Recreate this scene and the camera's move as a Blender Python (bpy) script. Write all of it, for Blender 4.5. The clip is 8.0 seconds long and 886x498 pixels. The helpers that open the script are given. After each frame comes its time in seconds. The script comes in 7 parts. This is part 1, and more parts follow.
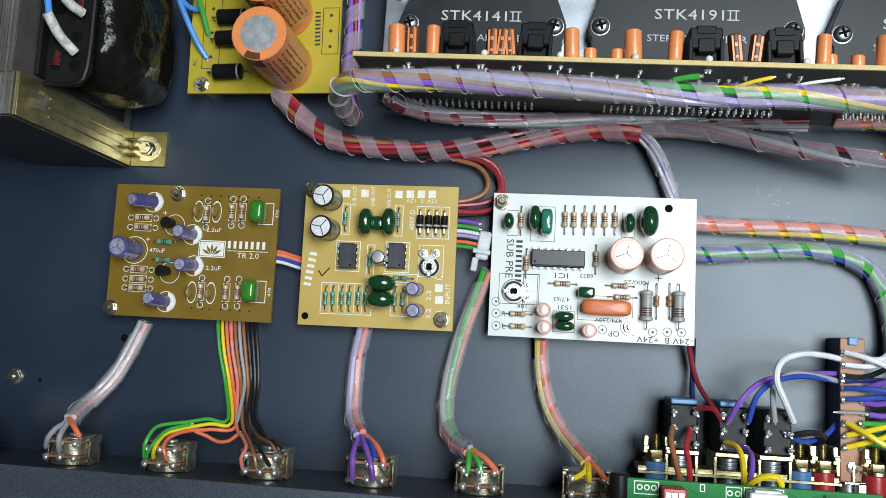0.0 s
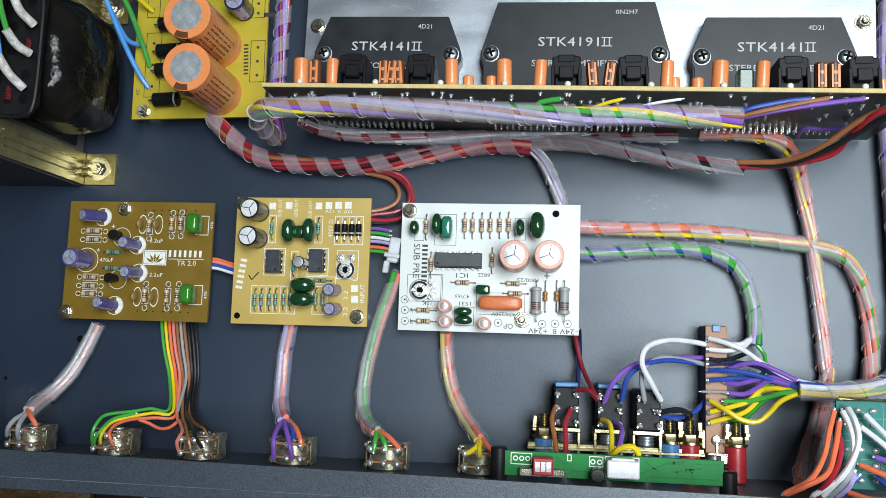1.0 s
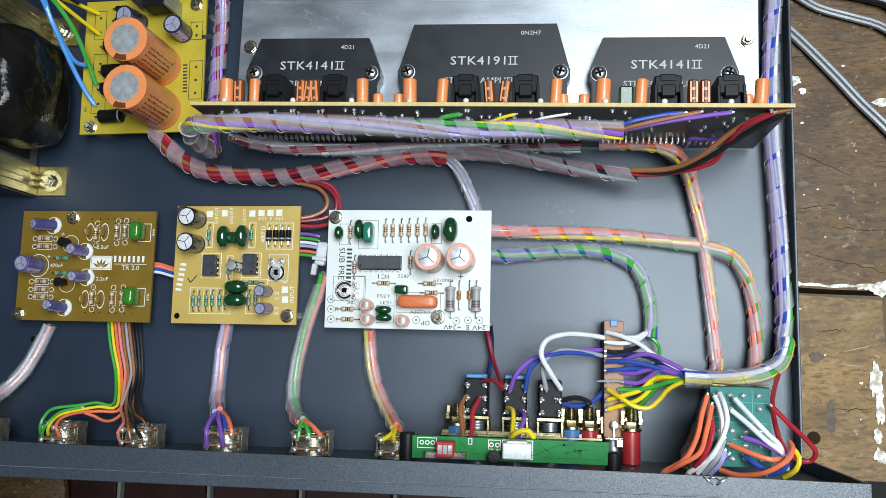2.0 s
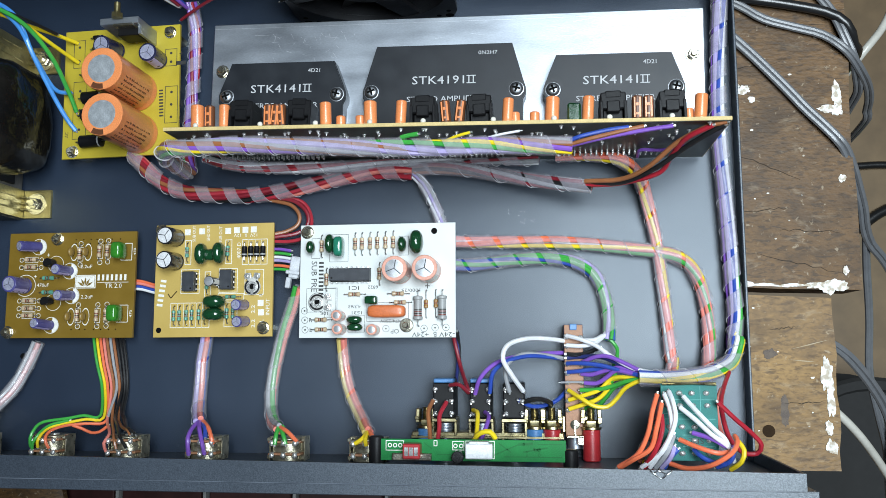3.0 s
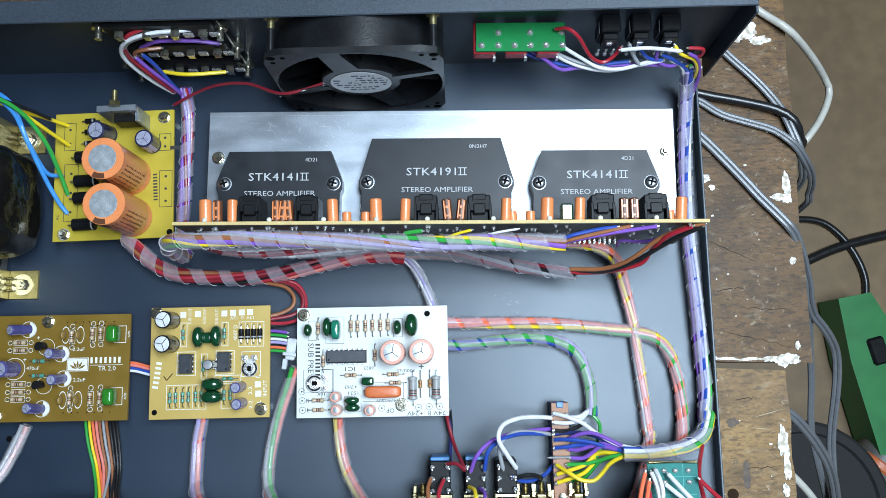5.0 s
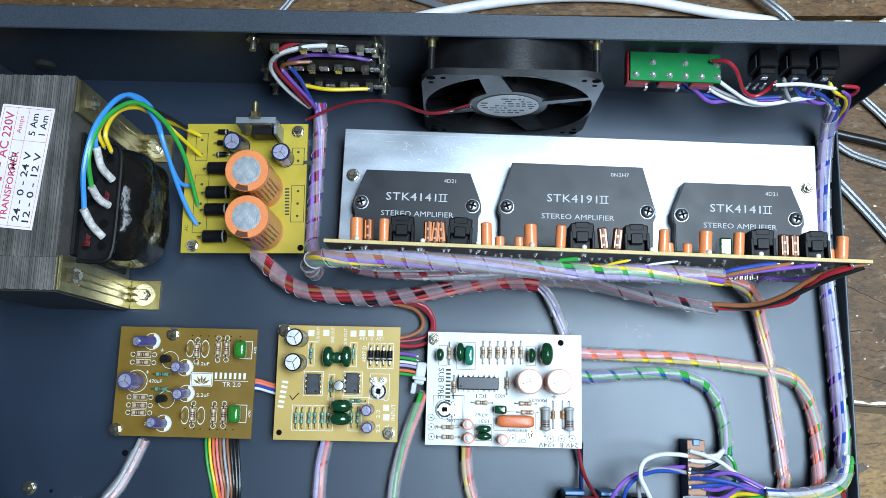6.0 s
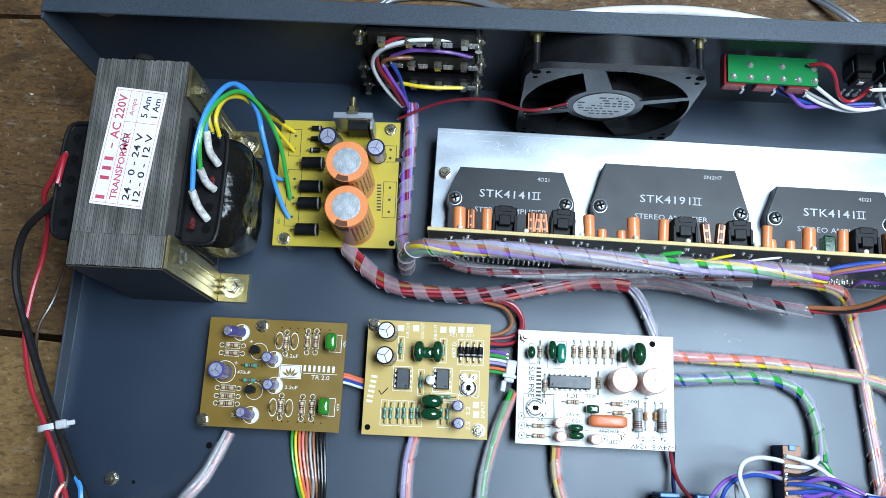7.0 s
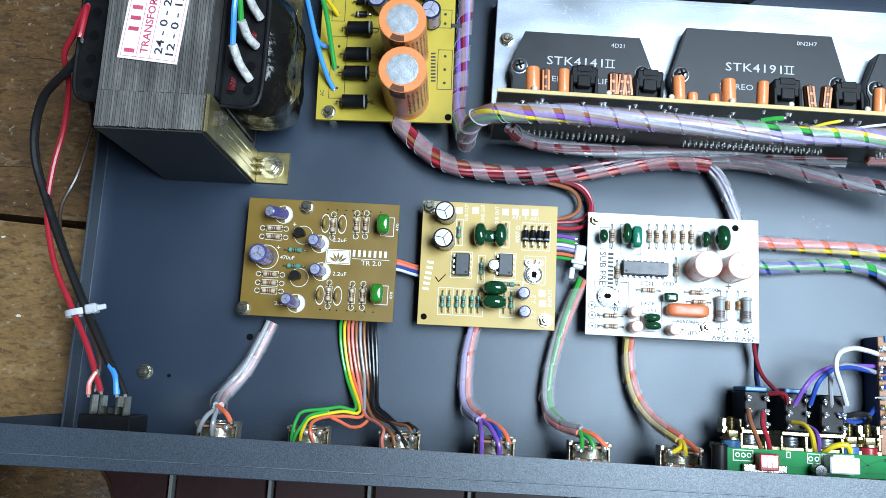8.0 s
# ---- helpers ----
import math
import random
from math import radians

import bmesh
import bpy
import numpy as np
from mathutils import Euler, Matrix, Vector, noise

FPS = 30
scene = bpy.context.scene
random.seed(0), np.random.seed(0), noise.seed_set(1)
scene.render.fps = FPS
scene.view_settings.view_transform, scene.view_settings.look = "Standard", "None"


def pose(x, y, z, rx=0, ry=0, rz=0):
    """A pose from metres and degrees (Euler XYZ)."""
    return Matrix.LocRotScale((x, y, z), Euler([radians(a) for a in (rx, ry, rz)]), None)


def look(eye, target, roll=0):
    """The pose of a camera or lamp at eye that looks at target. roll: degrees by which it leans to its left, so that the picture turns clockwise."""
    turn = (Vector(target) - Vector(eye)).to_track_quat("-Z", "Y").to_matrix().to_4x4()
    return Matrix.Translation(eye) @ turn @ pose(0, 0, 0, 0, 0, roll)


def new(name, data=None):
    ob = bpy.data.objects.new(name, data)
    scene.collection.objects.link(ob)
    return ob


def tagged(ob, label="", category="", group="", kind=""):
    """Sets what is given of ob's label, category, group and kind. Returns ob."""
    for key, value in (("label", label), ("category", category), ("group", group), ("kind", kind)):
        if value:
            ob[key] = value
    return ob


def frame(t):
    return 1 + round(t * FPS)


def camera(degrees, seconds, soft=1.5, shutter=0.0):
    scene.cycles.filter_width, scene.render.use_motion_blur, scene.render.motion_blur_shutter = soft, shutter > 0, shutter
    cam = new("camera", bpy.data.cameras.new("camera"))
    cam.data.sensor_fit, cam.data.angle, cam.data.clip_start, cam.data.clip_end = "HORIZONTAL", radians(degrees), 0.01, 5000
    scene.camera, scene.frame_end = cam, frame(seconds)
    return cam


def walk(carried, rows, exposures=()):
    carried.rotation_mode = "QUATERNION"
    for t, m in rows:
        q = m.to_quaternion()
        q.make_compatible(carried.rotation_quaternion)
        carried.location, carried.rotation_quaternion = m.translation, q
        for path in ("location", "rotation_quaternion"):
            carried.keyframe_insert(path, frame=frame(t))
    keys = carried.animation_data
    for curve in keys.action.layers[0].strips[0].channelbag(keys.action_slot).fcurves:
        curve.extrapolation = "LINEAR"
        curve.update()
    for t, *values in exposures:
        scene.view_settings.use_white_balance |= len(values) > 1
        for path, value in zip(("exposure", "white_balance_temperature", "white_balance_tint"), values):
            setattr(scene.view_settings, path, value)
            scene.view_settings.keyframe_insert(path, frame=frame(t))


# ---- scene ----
cam = camera(56.4, 8.0, soft=0.8)
PATH = [
    (0, (0.0926, -0.0038, 0.3284), (0.0696, 0.0185, 0.1309), -43.26),
    (0.2, (0.1035, -0.0045, 0.3353), (0.0801, 0.0184, 0.1380), -43.42),
    (0.5, (0.1183, -0.0045, 0.3410), (0.0926, 0.0180, 0.1440), -46.71),
    (0.7, (0.1252, -0.0049, 0.3470), (0.0979, 0.0176, 0.1500), -48.65),
    (1, (0.1373, -0.0069, 0.3624), (0.1124, 0.0165, 0.1654), -45.25),
    (1.2, (0.1439, -0.0049, 0.3671), (0.1196, 0.0175, 0.1699), -46.04),
    (1.5, (0.1524, -0.0012, 0.3722), (0.1292, 0.0190, 0.1746), -47.73),
    (1.7, (0.1618, -0.0045, 0.3773), (0.1379, 0.0175, 0.1800), -46.26),
    (2, (0.1748, -0.0104, 0.3870), (0.1508, 0.0143, 0.1901), -43.20),
    (2.2, (0.1795, -0.0126, 0.3941), (0.1557, 0.0125, 0.1972), -42.84),
    (3.3, (0.1953, -0.0070, 0.4072), (0.1711, 0.0181, 0.2104), -45.10),
    (3.5, (0.1960, -0.0093, 0.4116), (0.1721, 0.0178, 0.2148), -43.07),
    (3.7, (0.2009, -0.0119, 0.4156), (0.1753, 0.0178, 0.2189), -42.84),
    (4, (0.1974, -0.0072, 0.4167), (0.1745, 0.0230, 0.2203), -39.46),
    (4.2, (0.1899, -0.0013, 0.4181), (0.1711, 0.0281, 0.2209), -34.86),
    (5.3, (0.1366, 0.0268, 0.4353), (0.1351, 0.0562, 0.2376), -3.18),
    (5.5, (0.1198, 0.0281, 0.4339), (0.1172, 0.0581, 0.2362), -4.56),
    (6, (0.0856, 0.0236, 0.4266), (0.0834, 0.0584, 0.2297), -2.21),
    (6.3, (0.0741, 0.0120, 0.4289), (0.0695, 0.0519, 0.2326), -4.82),
    (6.5, (0.0625, 0.0081, 0.4283), (0.0577, 0.0494, 0.2325), -4.50),
    (6.8, (0.0533, 0.0024, 0.4270), (0.0489, 0.0460, 0.2321), -3.04),
    (7, (0.0444, -0.0054, 0.4218), (0.0399, 0.0418, 0.2275), -2.61),
    (7.3, (0.0336, -0.0203, 0.4079), (0.0262, 0.0300, 0.2137), -5.51),
    (7.5, (0.0297, -0.0265, 0.4007), (0.0226, 0.0210, 0.2065), -5.71),
    (7.8, (0.0237, -0.0247, 0.3864), (0.0169, 0.0108, 0.1904), -7.55),
    (8, (0.0168, -0.0269, 0.3793), (0.0130, 0.0060, 0.1820), -3.55),
]
EXPOSURES = [
    (0.0, -0.39, 8100, 14), (1.0, -0.33, 8050, 14), (2.0, -0.29, 7950, 14), (3.5, -0.15, 7400, 13), (4.0, -0.12, 7200, 13),
    (5.5, -0.11, 6800, 11), (6.5, -0.08, 6800, 11), (7.0, 0.03, 6800, 11), (7.5, 0.13, 6800, 11), (8.0, 0.18, 6800, 11)]
walk(cam, [(t, look(eye, target, roll)) for t, eye, target, roll in PATH], EXPOSURES)
# ---- world and lights ----
world = bpy.data.worlds.new("room_air")
scene.world = world
world.use_nodes = True
world.node_tree.nodes["Background"].inputs[0].default_value = (0.75, 0.85, 1.0, 1)
world.node_tree.nodes["Background"].inputs[1].default_value = 0.02


def area_lamp(name, eye, target, w, h, power, colour):
    data = bpy.data.lights.new(name, "AREA")
    data.shape, data.size, data.size_y = "RECTANGLE", w, h
    data.energy, data.color = power, colour
    ob = new(name, data)
    ob.matrix_world = look(eye, target)
    return ob


area_lamp("bench_panel_lamp", (0.39, 0.04, 0.80), (0.24, 0.03, 0), 0.44, 0.42, 10.9, (0.635, 0.82, 1.0))
area_lamp("ceiling_tube_lamp", (0.62, 0.17, 1.74), (0.25, 0.10, 0), 1.2, 0.45, 28, (0.635, 0.82, 1.0))


# ---- materials ----
def surf(name, col, col2=None, rough=0.5, metal=0.0, scale=250, bump=0.0, bscale=1600, coat=0.0, rand=0.0, clear=0.0, grain=0.12, spec=0.5, stretch=(1, 1, 1)):
    m = bpy.data.materials.new(name)
    m.use_nodes = True
    nt = m.node_tree
    n, ln = nt.nodes, nt.links
    p, out = n["Principled BSDF"], n["Material Output"]
    tc = n.new("ShaderNodeTexCoord")
    mp = n.new("ShaderNodeMapping")
    mp.inputs["Scale"].default_value = stretch
    ln.new(tc.outputs["Object"], mp.inputs["Vector"])
    a, b = n.new("ShaderNodeTexNoise"), n.new("ShaderNodeTexNoise")
    for t, s, d in ((a, scale, 5), (b, bscale, 3)):
        ln.new(mp.outputs["Vector"], t.inputs["Vector"])
        t.inputs["Scale"].default_value, t.inputs["Detail"].default_value = s, d
    ramp = n.new("ShaderNodeValToRGB")
    ramp.color_ramp.elements[0].position, ramp.color_ramp.elements[1].position = 0.35, 0.65
    c2 = col2 or tuple(c * 0.82 for c in col)
    ramp.color_ramp.elements[0].color, ramp.color_ramp.elements[1].color = (*c2, 1), (*col, 1)
    ln.new(a.outputs["Fac"], ramp.inputs["Fac"])
    hsv = n.new("ShaderNodeHueSaturation")
    val = n.new("ShaderNodeMapRange")
    val.inputs["From Min"].default_value, val.inputs["From Max"].default_value = 0.3, 0.7
    val.inputs["To Min"].default_value, val.inputs["To Max"].default_value = 1 - grain, 1 + grain
    ln.new(b.outputs["Fac"], val.inputs["Value"])
    ln.new(ramp.outputs["Color"], hsv.inputs["Color"])
    if rand:
        oi, mr, mu = n.new("ShaderNodeObjectInfo"), n.new("ShaderNodeMapRange"), n.new("ShaderNodeMath")
        mr.inputs["To Min"].default_value, mr.inputs["To Max"].default_value = 1 - rand, 1 + rand
        mu.operation = "MULTIPLY"
        ln.new(oi.outputs["Random"], mr.inputs["Value"])
        ln.new(mr.outputs["Result"], mu.inputs[0])
        ln.new(val.outputs["Result"], mu.inputs[1])
        ln.new(mu.outputs["Value"], hsv.inputs["Value"])
    else:
        ln.new(val.outputs["Result"], hsv.inputs["Value"])
    ln.new(hsv.outputs["Color"], p.inputs["Base Color"])
    rr = n.new("ShaderNodeMapRange")
    rr.inputs["To Min"].default_value, rr.inputs["To Max"].default_value = max(0.03, rough - 0.12), min(1, rough + 0.12)
    ln.new(a.outputs["Fac"], rr.inputs["Value"])
    ln.new(rr.outputs["Result"], p.inputs["Roughness"])
    p.inputs["Metallic"].default_value = metal
    p.inputs["Coat Weight"].default_value = coat
    p.inputs["Coat Roughness"].default_value = 0.12
    p.inputs["Specular IOR Level"].default_value = spec
    if bump:
        bp = n.new("ShaderNodeBump")
        bp.inputs["Strength"].default_value, bp.inputs["Distance"].default_value = bump, 0.0004
        ln.new(b.outputs["Fac"], bp.inputs["Height"])
        ln.new(bp.outputs["Normal"], p.inputs["Normal"])
    if clear:
        tr, mx = n.new("ShaderNodeBsdfTransparent"), n.new("ShaderNodeMixShader")
        mx.inputs[0].default_value = clear
        ln.new(p.outputs[0], mx.inputs[1])
        ln.new(tr.outputs[0], mx.inputs[2])
        ln.new(mx.outputs[0], out.inputs["Surface"])
    return m


CHASSIS = surf("navy_powder_coat", (0.034, 0.045, 0.062), (0.027, 0.036, 0.050), 0.46, 0, 14, 0.22, 2200, coat=0.3, grain=0.28, spec=0.9)
TRAY = surf("navy_satin_tray_paint", (0.0150, 0.0270, 0.0500), (0.0118, 0.0212, 0.0400), 0.40, 0, 11, 0.2, 2900, coat=0.16, grain=0.35, spec=0.95)
TRAY.node_tree.nodes["Principled BSDF"].inputs["Coat Roughness"].default_value = 0.38
for m in (TRAY, CHASSIS):
    m.node_tree.nodes["Principled BSDF"].inputs["Specular Tint"].default_value = (0.87, 0.95, 1.0, 1)
CHASSIS.node_tree.nodes["Principled BSDF"].inputs["Coat Roughness"].default_value = 0.38
for paint, key, low, high in ((CHASSIS, "Coat Weight", 0.14, 0.36), (CHASSIS, "Specular IOR Level", 0.56, 0.78), (TRAY, "Coat Weight", 0.02, 0.24), (TRAY, "Specular IOR Level", 0.55, 0.81)):
    q = paint.node_tree.nodes.new("ShaderNodeMapRange")
    q.inputs["From Min"].default_value, q.inputs["From Max"].default_value = 0.36, 0.64
    q.inputs["To Min"].default_value, q.inputs["To Max"].default_value = low, high
    paint.node_tree.links.new(paint.node_tree.nodes["Noise Texture.001"].outputs["Fac"], q.inputs["Value"])
    paint.node_tree.links.new(q.outputs["Result"], paint.node_tree.nodes["Principled BSDF"].inputs[key])


def timber(name, light, mid, dark):
    """Old bench wood: short broken grain, blotches of grime, pores and pale rubbed patches."""
    m = surf(name, light, mid, 0.62, 0, 16, 0.9, 520, grain=0.22, stretch=(0.6, 1.2, 1))
    nt = m.node_tree
    n, ln = nt.nodes, nt.links
    p = n["Principled BSDF"]
    last = p.inputs["Base Color"].links[0].from_socket
    tc = n.new("ShaderNodeTexCoord")
    pale = tuple(0.5 * a + 0.5 * b for a, b in zip(light, (0.42, 0.36, 0.27)))
    for sc, st, lo, hi, amount, col in ((18, (0.7, 1.0, 1), 0.44, 0.66, 0.75, mid), (42, (0.8, 1.2, 1), 0.50, 0.66, 0.7, dark), (70, (0.4, 1.4, 1), 0.52, 0.66, 0.4, dark), (110, (0.6, 1.2, 1), 0.56, 0.70, 0.5, pale),
                                        (300, (0.5, 1.5, 1), 0.52, 0.62, 0.7, dark), (480, (0.6, 1.2, 1), 0.56, 0.66, 0.45, dark), (260, (1, 1, 1), 0.62, 0.68, 0.8, pale)):
        mp, no, rm, mx = n.new("ShaderNodeMapping"), n.new("ShaderNodeTexNoise"), n.new("ShaderNodeMapRange"), n.new("ShaderNodeMix")
        mp.inputs["Scale"].default_value = st
        mp.inputs["Location"].default_value = (sc * 0.013, sc * 0.007, 0)
        no.inputs["Scale"].default_value, no.inputs["Detail"].default_value, no.inputs["Roughness"].default_value = sc, 7, 0.62
        no.inputs["Distortion"].default_value = 0.4
        rm.inputs["From Min"].default_value, rm.inputs["From Max"].default_value, rm.inputs["To Max"].default_value = lo, hi, amount
        mx.data_type = "RGBA"
        ln.new(tc.outputs["Object"], mp.inputs["Vector"])
        ln.new(mp.outputs["Vector"], no.inputs["Vector"])
        ln.new(no.outputs["Fac"], rm.inputs["Value"])
        ln.new(rm.outputs["Result"], mx.inputs["Factor"])
        ln.new(last, mx.inputs["A"])
        mx.inputs["B"].default_value = (*col, 1)
        last = mx.outputs["Result"]
    ln.new(last, p.inputs["Base Color"])
    return m


TABLE = timber("worn_plank_wood", (0.175, 0.089, 0.030), (0.104, 0.050, 0.016), (0.036, 0.018, 0.007))
TABLE_PALE = timber("rubbed_plank_wood", (0.31, 0.178, 0.064), (0.20, 0.108, 0.037), (0.078, 0.040, 0.015))
PAINT_W = surf("dried_white_paint", (0.78, 0.78, 0.76), (0.42, 0.35, 0.27), 0.6, 0, 330, 0.5, 900)
PAINT_W.node_tree.nodes["Color Ramp"].color_ramp.elements[0].position = 0.40
PAINT_W.node_tree.nodes["Color Ramp"].color_ramp.elements[1].position = 0.54
ROOM_FLOOR = surf("brown_floor", (0.25, 0.165, 0.085), (0.17, 0.108, 0.055), 0.6, 0, 3, 0.1, 60)
WALL = surf("room_wall_paint", (0.14, 0.135, 0.125), None, 0.9, 0, 3, 0.1, 80)
CEIL = surf("ceiling_paint", (0.22, 0.22, 0.22), None, 0.9, 0, 3, 0.1, 80)
PCB_BROWN = surf("brown_phenolic_board", (0.205, 0.120, 0.015), (0.172, 0.099, 0.012), 0.42, 0, 60, 0.1, 2500, grain=0.08)
PCB_TAN = surf("tan_phenolic_board", (0.53, 0.365, 0.108), (0.475, 0.325, 0.09), 0.42, 0, 60, 0.1, 2500, grain=0.06)
PCB_YEL = surf("yellow_phenolic_board", (0.47, 0.36, 0.035), (0.41, 0.31, 0.03), 0.42, 0, 60, 0.1, 2500, grain=0.06)
PCB_WHITE = surf("white_coated_board", (0.66, 0.69, 0.68), (0.62, 0.65, 0.64), 0.4, 0, 60, 0.05, 2500, grain=0.03)
PCB_GREEN = surf("green_solder_mask", (0.005, 0.20, 0.055), (0.004, 0.16, 0.044), 0.5, 0, 120, 0.1, 2500, spec=0.12)
TRACE = surf("dark_green_trace", (0.004, 0.145, 0.04), None, 0.5, 0, 120, spec=0.15)
PCB_TEAL = surf("teal_solder_mask", (0.018, 0.19, 0.17), (0.014, 0.15, 0.135), 0.6, 0, 120, 0.1, 2500, spec=0.25)
PCB_DARK = surf("dark_green_solder_side", (0.018, 0.028, 0.016), (0.010, 0.016, 0.010), 0.4, 0, 150, 0.3, 1200, coat=0.05, spec=0.3)
PCB_EDGE = surf("raw_board_edge", (0.62, 0.46, 0.20), None, 0.6, 0, 200, 0.2, 1500)
TEAL_LINE = surf("pale_teal_line", (0.10, 0.40, 0.37), None, 0.6, 0, 200)
SILK_W = surf("white_silkscreen", (0.82, 0.80, 0.74), None, 0.6, 0, 500, 0, 2000, grain=0.08)
SILK_B = surf("black_silkscreen", (0.03, 0.03, 0.03), None, 0.6, 0, 500, 0, 2000)
HOLE = surf("drilled_hole_dark", (0.006, 0.006, 0.006), None, 0.9, spec=0.05)
ALU = surf("brushed_aluminium", (0.46, 0.50, 0.555), (0.37, 0.405, 0.455), 0.40, 0.88, 35, 0.12, 900, grain=0.08, stretch=(1, 3, 1))
ALU_TOP = surf("can_aluminium", (0.50, 0.53, 0.56), (0.38, 0.405, 0.43), 0.4, 0.5, 300, 0.2, 1500)
STEEL_D = surf("dull_screw_steel", (0.42, 0.44, 0.47), (0.3, 0.31, 0.33), 0.42, 1.0, 400, 0.2, 1500)
CAN_BRIGHT = surf("bright_can_top", (0.84, 0.85, 0.87), (0.7, 0.71, 0.74), 0.4, 0.25, 300)
CAP_TOPL = surf("lilac_grey_can_top", (0.50, 0.51, 0.64), (0.34, 0.34, 0.48), 0.35, 0.4, 500)
TRIM = surf("pale_trimmer_body", (0.66, 0.65, 0.62), (0.5, 0.49, 0.46), 0.35, 0.35, 300)
STICKER = surf("silver_paper_sticker", (0.74, 0.75, 0.76), (0.66, 0.67, 0.68), 0.45, 0.2, 200, grain=0.05)
CERAMIC = surf("tan_ceramic_capacitor", (0.31, 0.19, 0.05), (0.25, 0.15, 0.04), 0.4, 0, 400, coat=0.2)
SCRATCH = surf("bright_metal_scratch", (0.70, 0.73, 0.77), (0.6, 0.63, 0.67), 0.35, 0.6, 300)
SILK_G = surf("grey_chip_print", (0.50, 0.51, 0.53), None, 0.6, 0, 500, 0, 2000, grain=0.1)
STEEL = surf("nickel_steel", (0.72, 0.68, 0.56), (0.50, 0.47, 0.38), 0.22, 0.95, 260, 0.15, 900)
POT = surf("dull_nickel_can", (0.60, 0.55, 0.42), (0.34, 0.31, 0.23), 0.30, 0.85, 260, 0.3, 900)
BRASS = surf("zinc_yellow_steel", (0.40, 0.34, 0.17), (0.27, 0.23, 0.115), 0.36, 0.9, 120, 0.15, 900)
GOLD = surf("gilt_brass", (0.50, 0.43, 0.25), (0.34, 0.29, 0.17), 0.3, 1.0, 300)
SOLDER = surf("solder_tin", (0.80, 0.80, 0.79), (0.62, 0.62, 0.61), 0.28, 0.75, 800, 0.3, 2500)
COPPER = surf("enamelled_copper", (0.27, 0.045, 0.05), (0.15, 0.025, 0.03), 0.3, 0.6, 900)
CORE = surf("lamination_steel", (0.25, 0.24, 0.225), (0.17, 0.163, 0.153), 0.42, 0.6, 90, 0.2, 700, grain=0.1, stretch=(2, 0.6, 1), rand=0.24)
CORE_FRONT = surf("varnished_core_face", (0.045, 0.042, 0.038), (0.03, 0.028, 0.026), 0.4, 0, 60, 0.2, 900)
BLACK = surf("black_moulded_plastic", (0.010, 0.010, 0.011), (0.007, 0.007, 0.008), 0.42, 0, 150, 0.12, 1500, spec=0.16)
BLACK_G = surf("black_gloss_tape", (0.006, 0.006, 0.006), (0.010, 0.009, 0.008), 0.15, 0, 60, 1.0, 170, spec=0.22)
BLACK_G.node_tree.nodes["Bump"].inputs["Distance"].default_value = 0.0008
IC_BLACK = surf("ic_epoxy_black", (0.013, 0.016, 0.021), (0.010, 0.012, 0.016), 0.42, 0, 80, 0.1, 3000, spec=0.42)
IC_GREY = surf("ic_epoxy_grey", (0.045, 0.05, 0.06), None, 0.4, 0, 300, 0.1, 3000)
FAN_BLACK = surf("fan_black_plastic", (0.011, 0.012, 0.014), (0.008, 0.008, 0.009), 0.34, 0, 80, 0.15, 900, spec=0.42)
SLEEVE_OR = surf("orange_cap_sleeve", (0.80, 0.26, 0.095), (0.73, 0.225, 0.08), 0.32, 0, 150, 0.05, 2000, coat=0.25)
SLEEVE_BR = surf("brown_cap_print", (0.13, 0.045, 0.02), None, 0.4, 0, 300)
SLEEVE_PU = surf("purple_cap_sleeve", (0.085, 0.08, 0.25), (0.062, 0.058, 0.185), 0.25, 0, 200, 0.05, 2000, coat=0.3)
SLEEVE_BK = surf("black_cap_sleeve", (0.02, 0.02, 0.022), None, 0.25, 0, 200, coat=0.3)
SLEEVE_NAVY = surf("navy_cap_sleeve", (0.02, 0.022, 0.06), None, 0.25, 0, 200, coat=0.3)
SLEEVE_PK = surf("pale_salmon_cap_sleeve", (0.72, 0.35, 0.27), (0.66, 0.31, 0.24), 0.3, 0, 200, coat=0.3)
CAP_TOPW = surf("pale_cap_top", (0.70, 0.71, 0.73), (0.5, 0.52, 0.55), 0.32, 0.7, 180)
MYLAR_D = surf("dark_green_film_capacitor", (0.006, 0.055, 0.022), (0.005, 0.042, 0.016), 0.14, 0, 200, 0.1, 400, coat=0.6)
MYLAR_G = surf("bright_green_film_capacitor", (0.025, 0.22, 0.025), (0.02, 0.17, 0.02), 0.16, 0, 200, 0.1, 400, coat=0.6)
MYLAR_T = surf("teal_film_capacitor", (0.01, 0.20, 0.13), (0.01, 0.16, 0.1), 0.16, 0, 200, 0.1, 400, coat=0.6)
FILM_OR = surf("orange_film_capacitor", (0.66, 0.165, 0.055), (0.58, 0.14, 0.045), 0.42, 0, 200, coat=0.12)
RES_TAN = surf("tan_resistor_body", (0.58, 0.44, 0.29), None, 0.35, 0, 400, rand=0.12, coat=0.2)
RES_BLUE = surf("aqua_resistor_body", (0.10, 0.34, 0.25), None, 0.35, 0, 400, rand=0.12, coat=0.2)
RES_GREY = surf("grey_power_resistor", (0.34, 0.345, 0.34), None, 0.45, 0, 400)
RES_BRN = surf("brown_ceramic_capacitor", (0.36, 0.17, 0.045), None, 0.4, 0, 400, coat=0.2)
BAND_R = surf("resistor_band_brown", (0.22, 0.045, 0.03), None, 0.4)
BAND_K = surf("resistor_band_black", (0.02, 0.015, 0.015), None, 0.4)
TIN = surf("tinned_wire", (0.62, 0.62, 0.62), None, 0.3, 1.0, 500)
